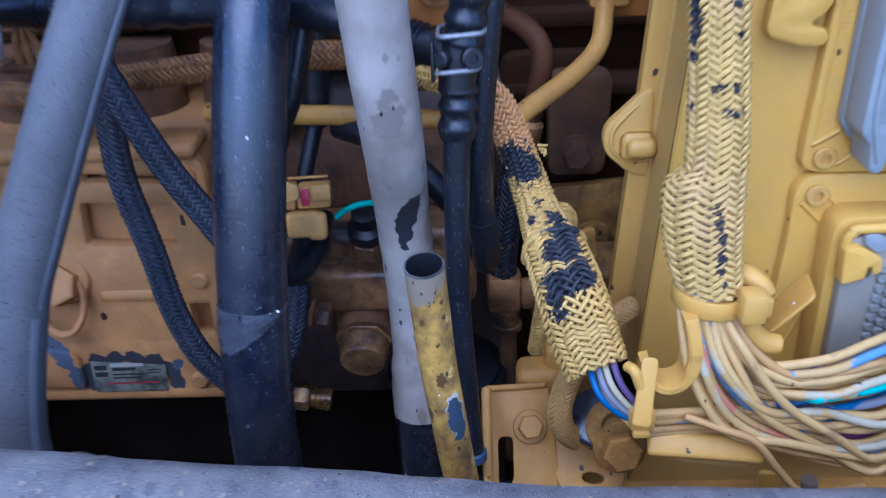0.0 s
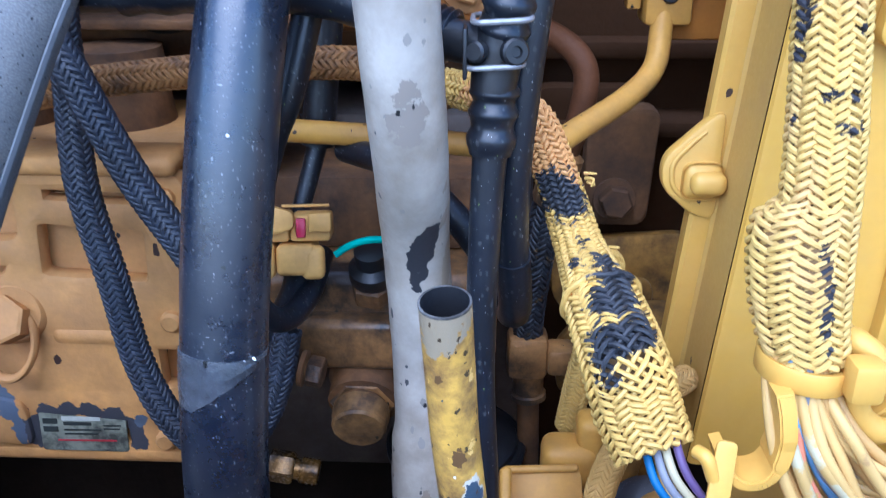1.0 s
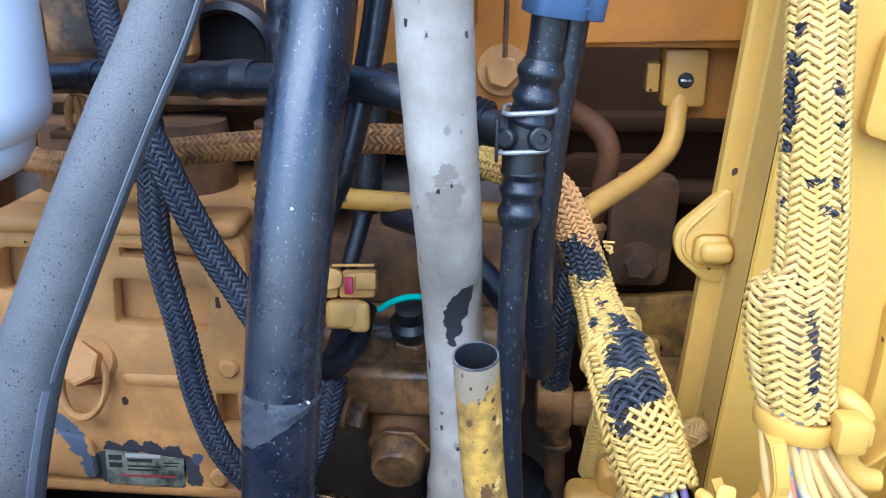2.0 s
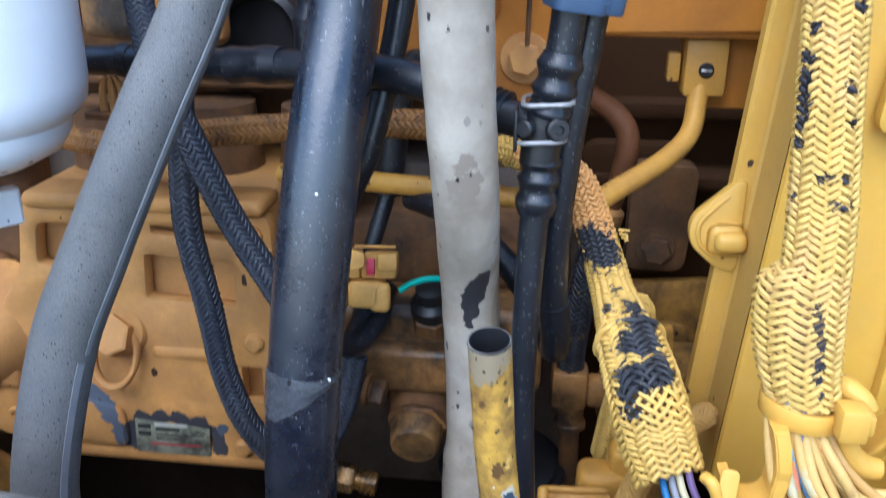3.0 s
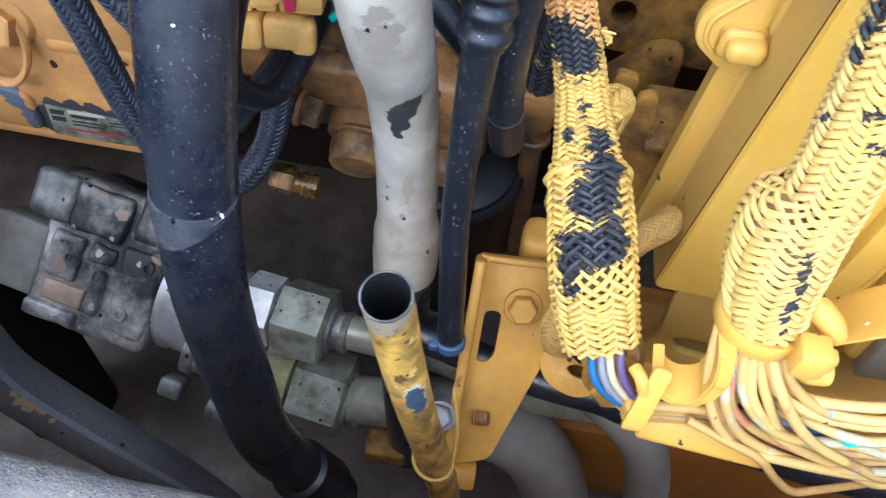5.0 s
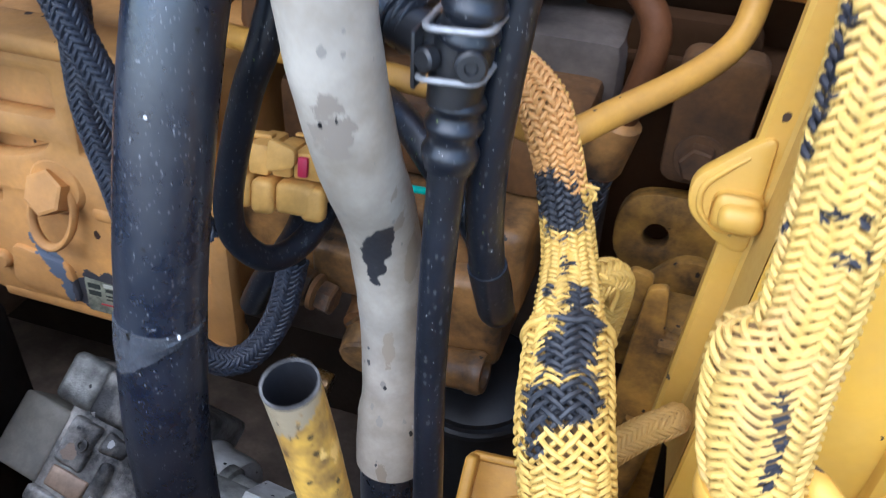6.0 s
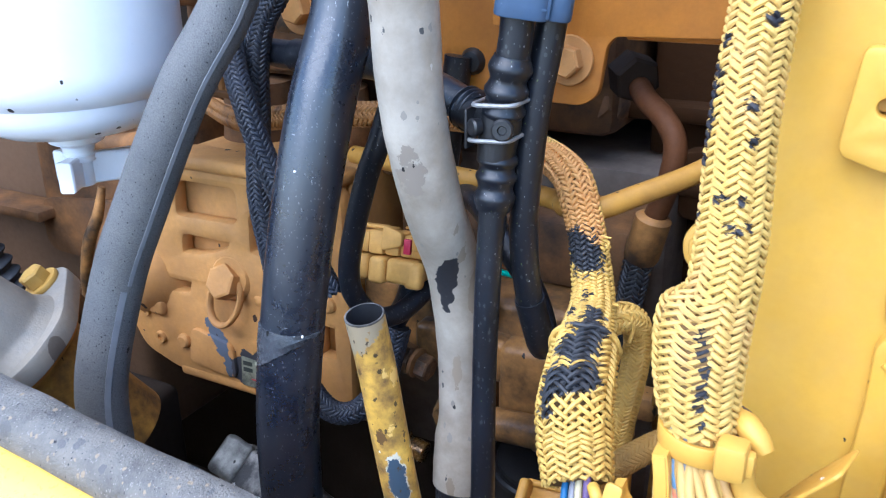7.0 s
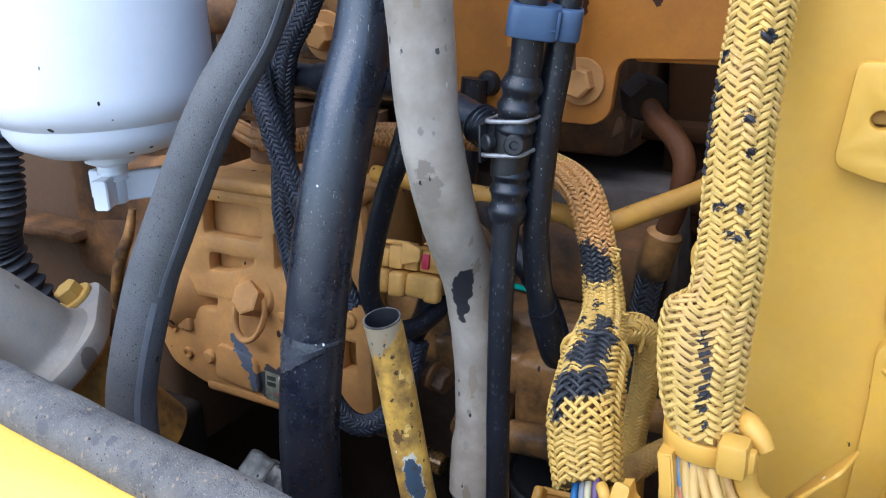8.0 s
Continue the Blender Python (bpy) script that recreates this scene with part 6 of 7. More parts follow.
part("lower_hook", tube(bmesh.new(), [(0.2130, 0.428, 1.3080), (0.2150, 0.428, 1.2950), (0.2220, 0.428, 1.2875), (0.2310, 0.428, 1.2860)], [0.0048, 0.0062, 0.0064, 0.0050], 14, 6), paint_chip, st)
cup = thing("wire_guide", "yellow painted curled wire guide on the panel foot", "clip", (0.17, 0.42, 1.275))
bm = bmesh.new()
path = [(0.1800, 0.4175, 1.311), (0.1822, 0.4150, 1.300), (0.1832, 0.4135, 1.286), (0.1790, 0.4125, 1.2735), (0.1700, 0.4130, 1.2695), (0.1625, 0.4145, 1.2735), (0.1600, 0.4160, 1.2810)]
P_, u_ = spline(path, 6)
rows_ = []
for i, p in enumerate(P_):
    d = (P_[min(i + 1, len(P_) - 1)] - P_[max(i - 1, 0)]).normalized()
    s = Vector((0, 1, 0))
    nn = d.cross(s).normalized()
    w0, w1 = (-0.003, 0.016) if i > 10 else (-0.004, 0.010)
    hw = 0.0034 if i < 16 else 0.0024
    rows_.append([p + nn * hw + s * w0, p + nn * hw + s * w1, p - nn * hw + s * w1, p - nn * hw + s * w0])
for piece, some in (("stem", rows_[:17]), ("curl", rows_[16:])):
    bm = bmesh.new()
    ring_skin(bm, some)
    bmesh.ops.recalc_face_normals(bm, faces=bm.faces)
    bmesh.ops.bevel(bm, geom=[e for e in bm.edges if abs((e.verts[0].co - e.verts[1].co).y) < 0.004], offset=0.0009, segments=2, affect="EDGES")
    part(piece, bm, paint_chip, cup)
bar = thing("cable_tie_bar", "yellow painted flat bar with a cable tie at one end", "bracket", (0.2, 0.42, 1.22))
bd = (V3((0.2243, 0.4140, 1.2263)) - V3((0.1719, 0.4160, 1.2307))).normalized()
bmat = Matrix((bd, Vector((0, -0.75, 0.66)).cross(bd).normalized() * -1, Vector((0, -0.75, 0.66)).normalized())).transposed().to_4x4()
bmat.translation = (0.1945, 0.4140, 1.2290)
part("bar", box(bmesh.new(), (-0.0315, -0.0070, -0.0030), (0.0315, 0.0070, 0.0030), 0.0028, bmat, 3), paint_chip, bar)
part("tie_band", plate(rounded([(-0.0042, -0.018), (0.0046, -0.018), (0.0036, 0.018), (-0.0034, 0.018)], 0.002), (), 0.0025, 0.0006, face((0.1585, 0.4095, 1.2705), (-0.05, -0.9, 0.35), (0.12, 0, 1))), paint_chip, bar)
part("tie_head", box(bmesh.new(), (0.1515, 0.4080, 1.2440), (0.1655, 0.4205, 1.2575), 0.003), paint_chip, bar)
part("tie_lip", box(bmesh.new(), (0.1530, 0.4055, 1.2425), (0.1620, 0.4090, 1.2460), 0.001), paint_chip, bar)
part("tie_back", tube(bmesh.new(), [(0.150, 0.418, 1.281), (0.153, 0.413, 1.281), (0.1565, 0.4115, 1.272)], 0.0030, 10), paint_chip, bar)
hubt = thing("idler_hub", "grubby yellow painted hub with a rubber ring behind the harness end", "hub", (0.16, 0.47, 1.19))
part("ring", lathe(bmesh.new(), (0.1550, 0.470, 1.196), (-0.05, -0.55, 0.83), [(0.015, 0), (0.0175, 0.002), (0.0175, 0.006), (0.014, 0.008), (0.008, 0.007), (0.006, 0.003), (0, 0.003)], 28), paint_grubby_shaded, hubt)
part("rubber", lathe(bmesh.new(), (0.1480, 0.480, 1.196), (-0.05, -0.55, 0.83), [(0.018, -0.006), (0.020, -0.004), (0.020, 0.002), (0.017, 0.004), (0, 0.004)], 28), rubber, hubt)
bolt((0.1570, 0.458, 1.1920), (0.0, -1, 0.35), 0.021, 0.013, paint_grubby_shaded, "grubby yellow hex bolt under the tie bar", washer=0.0165, turn=0.4)
link_ = thing("slotted_link", "yellow painted link plate with two slots", "bracket", (0.13, 0.49, 1.16))
part("plate", plate(rounded([(-0.020, 0.030), (0.022, 0.034), (0.026, -0.020), (0.010, -0.034), (-0.012, -0.030), (-0.024, -0.004)], 0.010, 6), (disc(0.0, 0.012, 0.0085, 18, 0.55), disc(0.006, -0.018, 0.0085, 18, 0.6)), 0.008, 0.0015, face((0.142, 0.497, 1.155), (-0.1, -0.6, 0.8))), paint_bracket, link_)
WIRE_R = 0.0025
wl = random.Random(3)
GROUP = "loose wires from the harness"


def wire(pts, colour, r=WIRE_R, label="", bare=False):
    t = thing("wire", label or f"thin {colour} insulated wire flecked with yellow paint", "wire", pts[0], GROUP)
    part("insulation", tube(bmesh.new(), pts, r, 10, 6), (wire_bare if bare else wire_m)[colour], t)
    return t


# fan from the strap: start angle, knee (x, z), end height, depth, colour
FAN = ((200, 0.186, 1.262, 1.216, 0, "cream"), (215, 0.189, 1.256, 1.208, 1, "tan"), (228, 0.193, 1.262, 1.222, 0, "white"), (240, 0.197, 1.268, 1.229, 2, "sky"), (250, 0.200, 1.262, 1.212, 1, "pink"),
       (258, 0.205, 1.266, 1.236, 0, "white"), (266, 0.209, 1.258, 1.246, 2, "grey"), (274, 0.206, 1.272, 1.206, 0, "cream"), (282, 0.213, 1.264, 1.240, 1, "cream"), (290, 0.214, 1.270, 1.254, 3, "tan"),
       (298, 0.219, 1.274, 1.262, 2, "cream"), (306, 0.214, 1.276, 1.213, 0, "cream"), (316, 0.222, 1.268, 1.268, 3, "yellow"), (326, 0.224, 1.276, 1.275, 2, "tan"))
for i, (deg, kx, kz, ze, dep, colour) in enumerate(FAN):
    a = radians(deg)
    x0, y0 = 0.1912 + 0.0135 * math.cos(a), 0.4352 + 0.0135 * math.sin(a)
    y = 0.4085 + 0.0042 * dep
    j = lambda q: wl.uniform(-q, q)
    wire([(x0, y0, 1.322), (x0 + j(0.001), y0 - 0.001, 1.308), (0.45 * x0 + 0.55 * kx + j(0.002), 0.4 * y0 + 0.6 * y - 0.003, kz + 0.016 + j(0.004)), (kx + 0.017 + j(0.003), y + j(0.003), 0.80 * kz + 0.20 * ze - 0.006 + j(0.004)), (kx + 0.050, y + 0.003 + j(0.004), 0.36 * kz + 0.64 * ze + j(0.005)), (0.290, y + 0.010, ze + j(0.002)), (0.315, y + 0.022, ze + 0.006), (0.345, y + 0.04, ze + 0.012)], colour, bare=colour in ("sky", "grey"))
# wires that come in from behind the strap and run level to the connector
for i, (z0, ze, dep, colour) in enumerate(((1.277, 1.291, 2, "cream"), (1.272, 1.286, 1, "sky"), (1.268, 1.280, 3, "grey"), (1.266, 1.276, 1, "cream"), (1.262, 1.269, 0, "white"), (1.258, 1.262, 2, "tan"), (1.262, 1.2635, 0, "teal"), (1.252, 1.254, 3, "blue"), (1.249, 1.247, 2, "blue"), (1.243, 1.238, 1, "cream"), (1.241, 1.228, 2, "sky"), (1.234, 1.219, 3, "plum"))):
    y = 0.410 + 0.004 * dep
    j = lambda q: wl.uniform(-q, q)
    first = [(0.208, 0.430, z0 + 0.006), (0.222, 0.420, z0 + 0.001)] if colour != "teal" else [(0.244, y + 0.006, z0 - 0.002), (0.248, y + 0.001, z0)]
    wire(first + [(0.252, y + 0.001, 0.6 * z0 + 0.4 * ze + j(0.001)), (0.275, y + 0.006, 0.25 * z0 + 0.75 * ze), (0.298, y + 0.016, ze), (0.335, y + 0.036, ze + 0.012)], colour)
# wires out of the slanting harness, under the guide, to the same connector
for i, (colour, dx, z, ze) in enumerate((("blue", -0.004, 1.260, 1.214), ("grey", 0.0, 1.262, 1.222), ("white", 0.003, 1.265, 1.210), ("purple", 0.007, 1.268, 1.232), ("tan", 0.004, 1.258, 1.206), ("cream", 0.001, 1.257, 1.218))):
    wire([(0.135 + dx, 0.438, z + 0.018), (0.139 + dx, 0.421, z + 0.004), (0.147 + dx * 0.8, 0.416, z - 0.006), (0.158 + dx * 0.5, 0.4145, z - 0.013 - 0.001 * i)], colour, 0.0019, bare=True)
    after = ("sky", "cream", "tan", "cream", "tan", "grey")[i]
    wire([(0.1565 + dx * 0.5, 0.4147, z - 0.0135 - 0.001 * i), (0.172, 0.4175, z - 0.015 - 0.001 * i), (0.195, 0.4200, z - 0.017 - 0.0008 * i), (0.222, 0.420, 0.5 * z + 0.5 * ze - 0.002), (0.255, 0.418, 0.2 * z + 0.8 * ze), (0.290, 0.424, ze), (0.33, 0.445, ze + 0.010)], after)
wire([(0.181, 0.412, 1.252), (0.200, 0.408, 1.246), (0.217, 0.405, 1.240), (0.232, 0.405, 1.220), (0.247, 0.408, 1.201), (0.262, 0.414, 1.193), (0.29, 0.424, 1.190)], "tan", 0.0022)
ferr = thing("wire_joint", "grey plastic wire end hanging below the bundle", "connector", (0.268, 0.46, 1.14))
part("shell", tube(bmesh.new(), [(0.273, 0.452, 1.168), (0.275, 0.452, 1.155), (0.278, 0.455, 1.140), (0.283, 0.458, 1.130)], [0.0050, 0.0055, 0.0058, 0.0035], 14, 5), mat("amber_grey_plastic", (0.25, 0.21, 0.14), 0.4, over=(0.5, 0.33, 0.12), amount=0.4), ferr)

# ---- steel bracket with slot ----
br = thing("slotted_bracket", "yellow painted bent steel bracket with a slot", "bracket", (0.10, 0.51, 1.15))
bo = V3((0.078, 0.5205, 1.1895))
bx = (V3((0.1175, 0.5225, 1.1905)) - bo).normalized()
by = (bo - V3((0.0775, 0.4500, 1.1050))).normalized()
bz = bx.cross(by).normalized()
bm4 = Matrix((bx, by, bz)).transposed().to_4x4()
bm4.translation = bo
part("web", plate(rounded([(0.0, 0.0), (0.040, 0.0), (0.045, -0.062), (0.024, -0.130), (0.0, -0.138)], 0.005), (rounded([(0.0050, -0.031), (0.0165, -0.031), (0.0165, -0.060), (0.0125, -0.066), (0.0050, -0.066)], 0.0050, 5),), 0.004, 0.0008, bm4), paint_bracket, br)
part("flange", box(bmesh.new(), (-0.0050, -0.142, -0.003), (0.0015, 0.002, 0.0150), 0.0024, bm4, 3), paint_bracket, br)
part("top_lip", box(bmesh.new(), (-0.0030, -0.0015, -0.003), (0.0395, 0.0030, 0.0050), 0.0018, bm4, 3), paint_bracket, br)
part("foot", box(bmesh.new(), (-0.003, -0.150, -0.004), (0.018, -0.136, 0.010), 0.0016, bm4), paint_bracket, br)
bolt(bm4 @ Vector((0.0275, -0.0265, 0.002)), bz, 0.0150, 0.0085, paint_bracket, "yellow painted flange bolt in the slotted bracket", washer=0.0115, wt=0.0022, turn=0.25)
part("rear_boss", box(bmesh.new(), (0.098, 0.530, 1.166), (0.130, 0.556, 1.196), 0.008, None, 4), paint_bracket, br)
part("rear_post", box(bmesh.new(), (0.118, 0.535, 1.165), (0.134, 0.556, 1.212), 0.006, None, 3), paint_bracket, br)
bolt((0.0690, 0.436, 1.1470), (-0.1, -0.5, 0.85), 0.013, 0.009, steel_dull, "small grey steel bolt beside the bracket and the filler tube", washer=0.009)
studt = thing("bracket_stud", "threaded steel stud end sticking out beyond the bracket foot", "stud", (0.100, 0.45, 1.119))
part("stud", tube(bmesh.new(), [(0.088 + 0.0009 * k, 0.4515, 1.1165 + 0.0003 * k) for k in range(11)], [0.0046 if k % 2 else 0.0040 for k in range(11)], 14, 1, smooth=False), casting_dirty, studt)

# ---- hydraulic pump, nuts and pipes below ----
PUMP = Matrix(((0.98258, 0.18584, 0.0), (-0.14584, 0.77108, -0.61981), (-0.11518, 0.60901, 0.78475))).to_4x4()
PUMP.translation = (-0.2958, 0.5312, 0.9732)
pump_axis = V3((0.98258, -0.14584, -0.11518))
pu = thing("hydraulic_pump", "greasy dark grey cast hydraulic pump with a bright end cap", "pump", (-0.25, 0.55, 0.95))


def casting_block(lo, hi, bevel=0.004, rough=0.0014):
    """A cast block in the pump's own axes, its faces gently uneven."""
    b = bmesh.new()
    box(b, lo, hi, bevel, None, 3)
    bmesh.ops.subdivide_edges(b, edges=[e for e in b.edges if e.calc_length() > 0.014], cuts=3, use_grid_fill=True)
    for v in b.verts:
        v.co += Vector((noise.noise(v.co * 70), noise.noise(v.co * 70 + Vector((9, 0, 0))), noise.noise(v.co * 70 + Vector((0, 9, 0))))) * rough
    bmesh.ops.transform(b, matrix=PUMP, verts=b.verts)
    return b


part("body", casting_block((0.000, 0.000, -0.095), (0.107, 0.126, 0.000), 0.008, 0.0024), pump_m, pu)
part("side_plate", casting_block((-0.044, 0.016, -0.080), (0.006, 0.077, 0.001), 0.004, 0.0005), plate_m, pu, "smooth olive grey side plate")
part("corner_block", casting_block((-0.018, 0.083, -0.070), (0.019, 0.124, 0.006), 0.006), steel_dull, pu)
for lo, hi in (((0.019, 0.083, -0.01), (0.067, 0.122, 0.0065)), ((0.073, 0.092, -0.01), (0.106, 0.127, 0.0050)), ((0.010, 0.040, -0.01), (0.038, 0.079, 0.0062)), ((0.052, 0.021, -0.01), (0.0635, 0.058, 0.0068)),
               ((0.070, 0.012, -0.01), (0.105, 0.085, 0.0030)), ((0.002, 0.002, -0.01), (0.049, 0.017, 0.0045)), ((0.042, 0.062, -0.01), (0.066, 0.079, 0.0030))):
    part("cast_pad", casting_block(lo, hi, 0.004, 0.0022), pump_m, pu)
part("bright_strip", casting_block((0.013, 0.0195, -0.004), (0.049, 0.037, 0.0022), 0.002, 0.0006), scraped_m, pu, "scraped bare strip")
for x, y in ((0.084, 0.030), (0.094, 0.074), (0.030, 0.060)):
    part("screw", lathe(bmesh.new(), PUMP @ Vector((x, y, 0.002)), PUMP.to_3x3() @ Vector((0, 0, 1)), [(0.0055, 0), (0.0055, 0.005), (0.0030, 0.005), (0.0027, 0.002), (0, 0.002)], 16), pump_m, pu)
part("end_cover", lathe(bmesh.new(), PUMP @ Vector((0.104, 0.055, -0.052)), pump_axis, [(0.046, 0), (0.0525, 0.002), (0.0535, 0.006), (0.0535, 0.010), (0.0515, 0.013), (0.0515, 0.036), (0.0500, 0.041), (0.0440, 0.043), (0, 0.043)], 48), cap_m, pu, "bright worn steel end cap")
part("port", lathe(bmesh.new(), PUMP @ Vector((0.140, 0.018, -0.024)), pump_axis, [(0.0225, 0), (0.0225, 0.008), (0.0195, 0.010), (0.0195, 0.052), (0, 0.052)], 30), steel_dull, pu)
part("port", lathe(bmesh.new(), PUMP @ Vector((0.140, 0.078, -0.024)), pump_axis, [(0.0215, 0), (0.0215, 0.008), (0.0180, 0.010), (0.0180, 0.050), (0, 0.050)], 30), steel_dull, pu)
part("low_lug", casting_block((0.123, -0.034, -0.050), (0.143, -0.016, -0.026), 0.004, 0.0006), steel_dull, pu)
part("low_lug", lathe(bmesh.new(), PUMP @ Vector((0.168, -0.030, -0.040)), pump_axis, [(0.012, 0), (0.012, 0.022), (0.009, 0.026), (0, 0.026)], 20), steel_dull, pu)


UP_OUT = (0.0, -0.6, 0.8)
for o, e, af, rr, spin, inner, in_af in (((-0.0755, 0.560, 0.998), (-0.0345, 0.555, 0.998), 0.056, 0.0142, 0.12, cap_m, 0.050), ((-0.0630, 0.535, 0.928), (-0.0175, 0.530, 0.924), 0.066, 0.0205, 0.52, olive_m, 0.054)):
    o, e = V3(o), V3(e)
    ax = (e - o).normalized()
    h = (e - o).length
    t = thing("union_nut", "olive plated hexagonal union nut with speckled dirt on a steel pipe", "nut", o, "pump union nuts")
    part("hex", hex_toward(bmesh.new(), o, ax, af, h, UP_OUT, spin), nut_m, t)
    part("inner_hex", hex_toward(bmesh.new(), o - ax * 0.030, ax, in_af, 0.027, UP_OUT, spin + 0.25), inner, t)
    part("shank", lathe(bmesh.new(), o - ax * 0.075, ax, [(rr + 0.004, 0), (rr + 0.004, 0.047), (rr + 0.006, 0.049), (0, 0.049)], 28), steel_dull, t)
    part("ferrule", lathe(bmesh.new(), e, ax, [(rr + 0.0050, 0), (rr + 0.0050, 0.003), (rr + 0.0012, 0.005), (rr + 0.0012, 0.010), (rr + 0.0030, 0.011), (rr + 0.0030, 0.016), (rr + 0.0004, 0.018)], 32), steel_dull, t)
pipeA = thing("steel_pipe", "plated steel pipe running level from the pump union", "pipe", (0.03, 0.548, 1.0))
part("pipe", tube(bmesh.new(), [(-0.036, 0.555, 0.998), (0.000, 0.551, 1.003), (0.036, 0.545, 1.010), (0.0705, 0.540, 1.009), (0.120, 0.530, 1.000), (0.155, 0.515, 1.03), (0.175, 0.502, 1.062)], 0.0142, 26, 8), pipe_m, pipeA)
pipeB = thing("steel_pipe", "thick plated steel pipe running level from the pump union", "pipe", (0.02, 0.525, 0.945))
part("pipe", tube(bmesh.new(), [(-0.020, 0.530, 0.924), (0.012, 0.525, 0.940), (0.045, 0.520, 0.958), (0.082, 0.512, 0.973)], 0.0205, 28, 8), pipe_m, pipeB)
lug2 = thing("pipe_support", "rusty ochre lug under the steel pipes", "bracket", (0.02, 0.50, 0.90))
part("lug", box(bmesh.new(), (0.005, 0.488, 0.895), (0.040, 0.512, 0.918), 0.005, None, 3), paint_grubby_shaded, lug2)
bh = thing("low_black_hose", "glossy black hose running low behind the bracket", "hose", (0.2, 0.47, 1.11))
part("hose", tube(bmesh.new(), [(0.02, 0.50, 1.13), (0.114, 0.481, 1.1255), (0.1645, 0.476, 1.1240), (0.186, 0.475, 1.1155), (0.303, 0.470, 1.09), (0.45, 0.47, 1.07)], 0.0105, 18, 6), rubber_thin, bh)
el = thing("rubber_elbow", "large dusty grey rubber elbow in the bottom of the bay", "hose", (0.14, 0.5, 0.98))
part("elbow", tube(bmesh.new(), [(0.060, 0.516, 0.965), (0.082, 0.510, 0.9775), (0.112, 0.505, 0.9805), (0.1446, 0.500, 0.955), (0.1725, 0.490, 0.884), (0.178, 0.48, 0.80)], 0.028, 30, 8), elbow_m, el)
part("clamp_band", tube(bmesh.new(), [(0.066, 0.514, 0.9690), (0.073, 0.512, 0.9725), (0.080, 0.5105, 0.9765)], [0.0292, 0.0298, 0.0292], 30, 3), steel_dull, el)
el2 = thing("grey_drop_hose", "dusty grey hose bending down at the panel foot", "hose", (0.22, 0.5, 1.0))
part("hose", tube(bmesh.new(), [(0.165, 0.505, 1.075), (0.1887, 0.492, 1.0695), (0.2136, 0.486, 1.031), (0.2326, 0.480, 0.952), (0.236, 0.48, 0.86)], 0.0165, 24, 8), elbow_m, el2)
und = thing("chassis_rail", "rust brown painted chassis rail in shadow", "rail", (0.3, 0.6, 0.9))
part("rail", box(bmesh.new(), (0.12, 0.54, 0.78), (0.60, 0.70, 0.92), 0.006), brown, und)
part("lip", box(bmesh.new(), (0.145, 0.492, 1.100), (0.60, 0.560, 1.112), 0.003), paint_bracket, und)
part("web", box(bmesh.new(), (0.17, 0.560, 0.92), (0.60, 0.575, 1.10), 0.003), brown, und)

# ---- left: filter bowl, drain tap, flange and ribbed hose ----
bowl = thing("filter_bowl", "white painted fuel filter bowl speckled with black dots", "filter", (-0.306, 0.50, 1.42))
bo_ = V3((-0.264, 0.490, 1.341))
part("bowl", lathe(bmesh.new(), bo_, (0, 0, 1), [(0.0, 0.0504), (0.0243, 0.0513), (0.0486, 0.0558), (0.0632, 0.063), (0.0689, 0.072), (0.0701, 0.0792), (0.0745, 0.0828), (0.0798, 0.09), (0.0814, 0.1008), (0.0818, 0.18), (0.0818, 0.324), (0.0, 0.324)], 64), white_m, bowl)
part("neck", lathe(bmesh.new(), bo_, (0, 0, 1), [(0.0187, 0.0522), (0.0187, 0.045), (0.0115, 0.0414), (0.0106, 0.036), (0.0115, 0.0351), (0.0106, 0.0324), (0.0115, 0.0306), (0.0, 0.0297)], 28), white_m, bowl)
tap = thing("drain_tap", "white plastic wing drain tap under the filter bowl", "tap", (-0.264, 0.49, 1.354))
part("hub", lathe(bmesh.new(), (-0.264, 0.490, 1.353), (0, 0, 1), [(0, 0), (0.0075, 0.0), (0.009, 0.002), (0.009, 0.024), (0.008, 0.026), (0, 0.026)], 24), white_m, tap)
for turn, reach in ((56, 0.036), (176, 0.024), (296, 0.026)):
    wm = Matrix.Translation((-0.264, 0.490, 1.354)) @ pose(0, 0, 0, 0, 0, turn)
    wing = bmesh.new()
    ring_skin(wing, [[wm @ Vector((x, y * w, z)) for y, z in ((-1, 0.001), (-1, 0.021), (-0.8, 0.022), (0.8, 0.022), (1, 0.021), (1, 0.001), (0.8, 0.0), (-0.8, 0.0))] for x, w in ((0.0, 0.0055), (reach * 0.4, 0.0042), (reach * 0.75, 0.0046), (reach * 0.95, 0.0058), (reach, 0.0048))])
    bmesh.ops.recalc_face_normals(wing, faces=wing.faces)
    part("wing", wing, white_m, tap)
fl = thing("pipe_flange", "cast aluminium pipe elbow with a bolted flange", "flange", (-0.30, 0.43, 1.24))
fn = V3((-0.29, -0.48, 0.83)).normalized()
fc, fb = V3((-0.295, 0.427, 1.239)), V3((-0.307, 0.481, 1.258))
fx = (fb - fc - fn * fn.dot(fb - fc)).normalized()
fm = Matrix((fx, fn.cross(fx), fn)).transposed().to_4x4()
fm.translation = fc
reach = (fb - fc).dot(fx)
part("flange", plate(rounded([(reach + 0.016, -0.014), (reach + 0.016, 0.014), (0.012, 0.056), (-0.030, 0.050), (-0.056, 0.0), (-0.030, -0.050), (0.012, -0.056)], 0.016, 6), (), 0.016, 0.0025, fm), alu, fl)
leftward = V3((-0.60, -0.45, 0.30))
q0 = fc + fn * 0.006
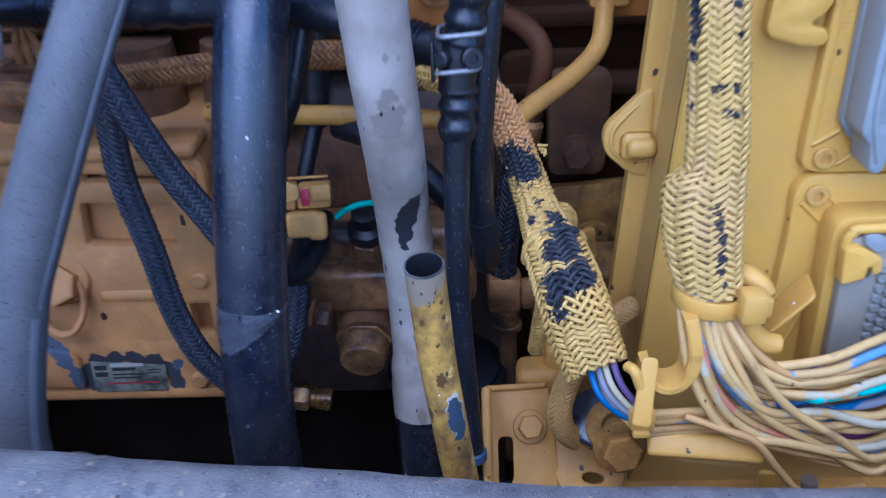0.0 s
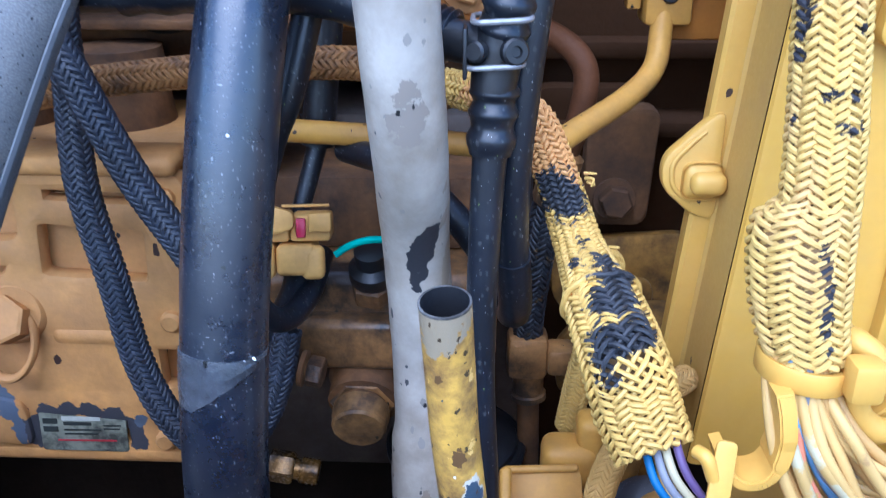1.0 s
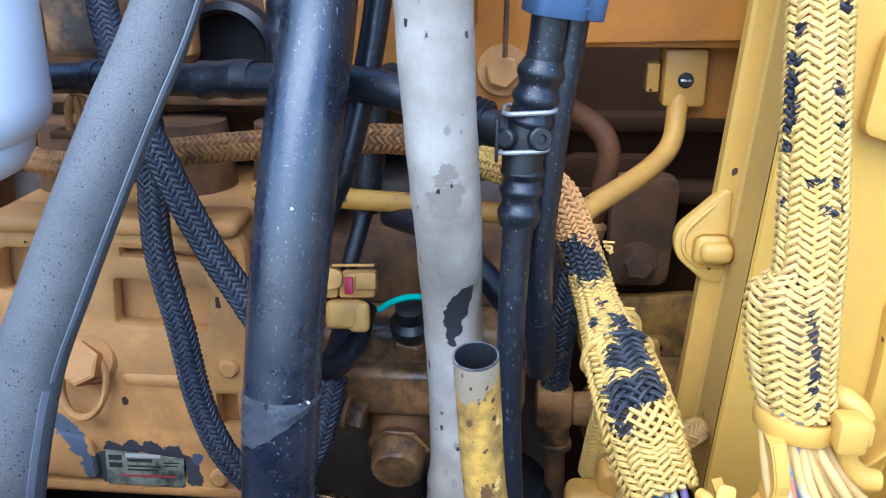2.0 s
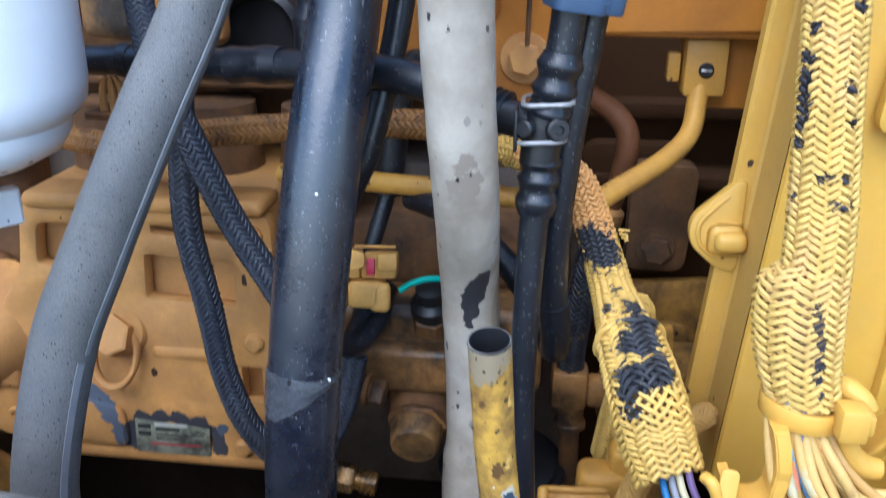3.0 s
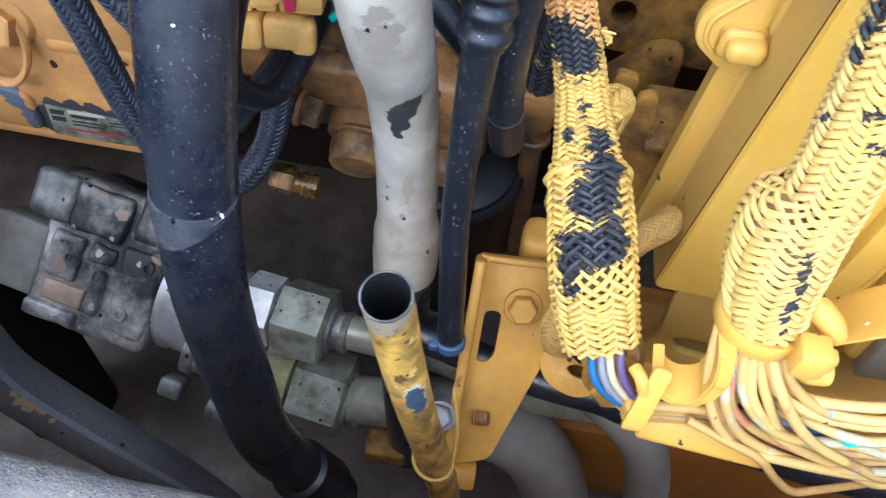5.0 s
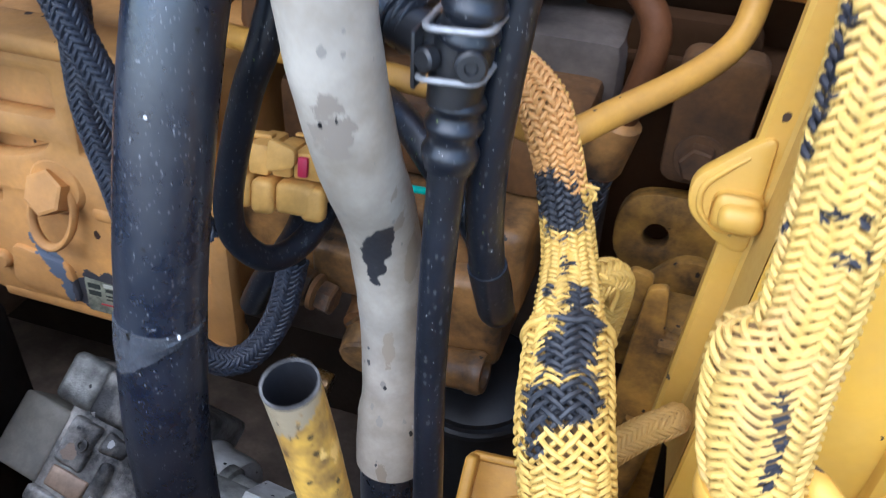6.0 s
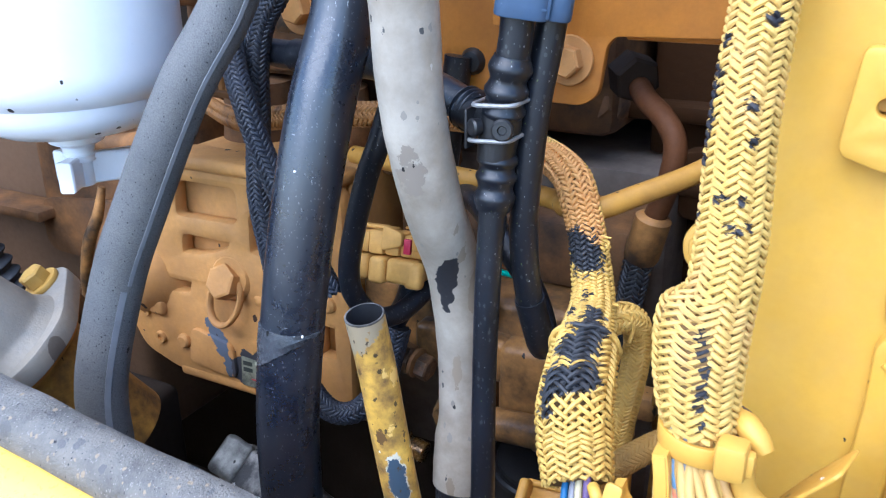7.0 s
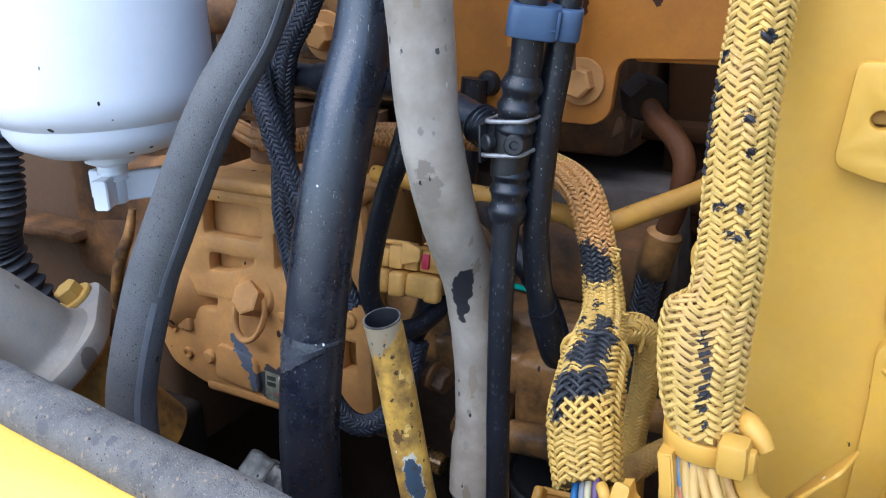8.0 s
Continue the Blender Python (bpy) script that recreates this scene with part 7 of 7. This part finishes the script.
part("elbow", tube(bmesh.new(), [q0, q0 + fn * 0.010, q0 + fn * 0.028, q0 + fn * 0.055 + leftward * 0.010, q0 + fn * 0.085 + leftward * 0.045, q0 + fn * 0.105 + leftward * 0.11, q0 + fn * 0.12 + leftward * 0.25], [0.049, 0.041, 0.037, 0.035, 0.0345, 0.0345, 0.0345], 36, 8), alu, fl)
part("gasket", plate(rounded([(reach + 0.015, -0.013), (reach + 0.015, 0.013), (0.012, 0.055), (-0.030, 0.049), (-0.055, 0.0), (-0.030, -0.049), (0.012, -0.055)], 0.016, 6), (), 0.002, 0.0004, fm @ Matrix.Translation((0, 0, -0.0092))), brown, fl)
bolt(fm @ Vector((reach, 0.0, 0.008)), fn, 0.018, 0.011, paint_worn_shaded, "yellow painted hex bolt with washer in the pipe flange", washer=0.0150, wt=0.004)
und2 = thing("flange_seat", "oil stained yellow casting under the pipe flange", "casting", (-0.33, 0.50, 1.1))
part("casting", lathe(bmesh.new(), fc - fn * 0.011, -fn, [(0.045, 0), (0.045, 0.012), (0.040, 0.03), (0.042, 0.10), (0, 0.10)], 30), paint_grubby_shaded, und2)
part("lug", lathe(bmesh.new(), fc + fx * reach - fn * 0.011, -fn, [(0.013, 0), (0.013, 0.04), (0, 0.04)], 20), casting_dirty, und2)
part("foot", box(bmesh.new(), (-0.42, 0.54, 0.60), (-0.34, 0.62, 1.10), 0.012, None, 3), deep, und2)
rh = thing("ribbed_hose", "black corrugated hose at the far side of the filter", "hose", (-0.5, 0.6, 1.25))
cp = [(-0.59, 0.70, 1.58), (-0.597, 0.64, 1.50), (-0.599, 0.615, 1.42), (-0.595, 0.605, 1.34), (-0.600, 0.60, 1.28), (-0.625, 0.605, 1.22), (-0.600, 0.64, 1.12), (-0.575, 0.72, 1.06)]
P_, u_ = spline(cp, 60)
bm = bmesh.new()
tube(bm, P_, [0.026 + 0.003 * math.sin(i * 2 * math.pi / 8) for i in range(len(P_))], 22, 1, smooth=False)
part("hose", bm, mat("dusty_ribbed_hose", (0.045, 0.052, 0.060), 0.5, spread=0.25, scale=40, dust=0.3, dust_colour=(0.14, 0.13, 0.12)), rh)
part("cuff", tube(bmesh.new(), [(-0.585, 0.645, 1.116), (-0.582, 0.665, 1.102), (-0.580, 0.685, 1.088)], 0.031, 24, 4), rubber_thin, rh)
part("band", tube(bmesh.new(), [(-0.5835, 0.655, 1.109), (-0.5825, 0.662, 1.104), (-0.5815, 0.669, 1.099)], 0.0322, 24, 3), steel, rh)
sh = thing("left_casting", "rust brown castings behind the filter bowl", "casting", (-0.45, 0.7, 1.2))
part("block", box(bmesh.new(), (-0.62, 0.70, 1.165), (-0.36, 0.90, 1.40), 0.02, None, 3), casting_dirty, sh)
part("side_case", box(bmesh.new(), (-0.84, 0.715, 0.92), (-0.50, 0.90, 1.38), 0.02, None, 3), wall_brown, sh)
part("shelf", box(bmesh.new(), (-0.78, 0.665, 1.214), (-0.578, 0.71, 1.228), 0.005), casting_dirty, sh)
part("shield", plate(rounded([(-0.60, 1.175), (-0.395, 1.170), (-0.375, 1.26), (-0.60, 1.235)], 0.02), (), 0.006, 0.001, face((0, 0.69, 0), (0, -1, 0))), casting_dirty, sh)
part("rib", tube(bmesh.new(), [(-0.474, 0.672, 1.270), (-0.480, 0.666, 1.240), (-0.492, 0.660, 1.212), (-0.508, 0.66, 1.170), (-0.520, 0.665, 1.12)], [0.004, 0.006, 0.007, 0.006, 0.005], 14, 6), casting_oily, sh)
part("pipe", tube(bmesh.new(), [(-0.60, 0.690, 1.33), (-0.50, 0.684, 1.318), (-0.42, 0.680, 1.322), (-0.36, 0.690, 1.35)], 0.011, 16, 8), casting_dirty, sh)
part("boss", lathe(bmesh.new(), (-0.455, 0.702, 1.365), (0.1, -1, 0.1), [(0.030, 0), (0.028, 0.016), (0.020, 0.021), (0.018, 0.028), (0, 0.028)], 24), casting_dirty, sh)
bolt((-0.418, 0.668, 1.225), (0.1, -1, 0.1), 0.017, 0.010, casting_oily, "oil stained hex bolt in the casting behind the filter", washer=0.013)
lf = thing("fork_clip", "tan plastic fork clip on a small bracket plate", "clip", (-0.218, 0.60, 1.405))
part("base", box(bmesh.new(), (-0.236, 0.592, 1.400), (-0.200, 0.625, 1.405), 0.0015), casting_dirty, lf)
for x in (-0.2250, -0.2180, -0.2110):
    part("prong", tube(bmesh.new(), [(x, 0.600, 1.403), (x, 0.600, 1.415), (x + (-0.218 - x) * 0.25, 0.600, 1.423), (x + (-0.218 - x) * 0.6, 0.600, 1.4275)], [0.0028, 0.0026, 0.0024, 0.0014], 8, 5), casting, lf)

# pieces that belong to a part of their thing sit one level deeper
NESTED = {"hydraulic_hose": {"hose": ("tape_band", "crimp", "paint_fleck")}, "bypass_hose": {"hose": ("stripe",)}, "vent_hose": {"hose": ("ribbed_coupling", "end_fitting", "collar_ear")}, "crossing_hose": {"hose": ("ribbed_coupling", "coupling")},
          "hose_tee": {"body": ("stud", "clip_side")}, "hydraulic_pump": {"body": ("cast_pad", "screw", "bright_strip", "low_lug"), "end_cover": ("port",)}, "control_unit": {"upper_housing": ("edge_rib", "cast_ring", "cast_mark")}, "connector_block": {"face_plate": ("pin_seal", "key_tab", "key_slot", "window_tab")},
          "connector_latch": {"shell": ("side_lip", "front_rail")}, "cable_strap": {"buckle": ("buckle_lip", "tail", "paint_fleck")}, "cable_tie_bar": {"tie_head": ("tie_lip",)}, "plug_connector": {"upper_shell": ("lock", "latch", "key_slot", "rib")}, "engine_block": {"rib_frame": ("cap_screw", "cast_stud", "square_lug", "bolt_boss", "low_pad")},
          "hex_plug": {"collar": ("groove",)}, "data_plate": {"plate": ("print_bar", "red_line", "white_field")}, "filler_tube": {"tube": ("bare_rim", "bore")}, "pipe_clamp": {"block": ("screw", "screw_slot", "tab")}, "hose_clamp": {"body": ("rib", "hinge")},
          "panel_lug": {"ear": ("rim", "fillet")}, "drain_tap": {"hub": ("wing",)}, "oil_filter": {"shell": ("rim",)}, "mounting_plate": {"sheet": ("grommet", "lower_lip")}}
for top in [o for o in bpy.data.objects if o.parent is None and o.name.split(".")[0] in NESTED]:
    kids = list(top.children)
    for owner, pieces in NESTED[top.name.split(".")[0]].items():
        host = [k for k in kids if k.name.split(".")[0] == owner][0]
        for k in kids:
            if k.name.split(".")[0] in pieces:
                k.parent = host
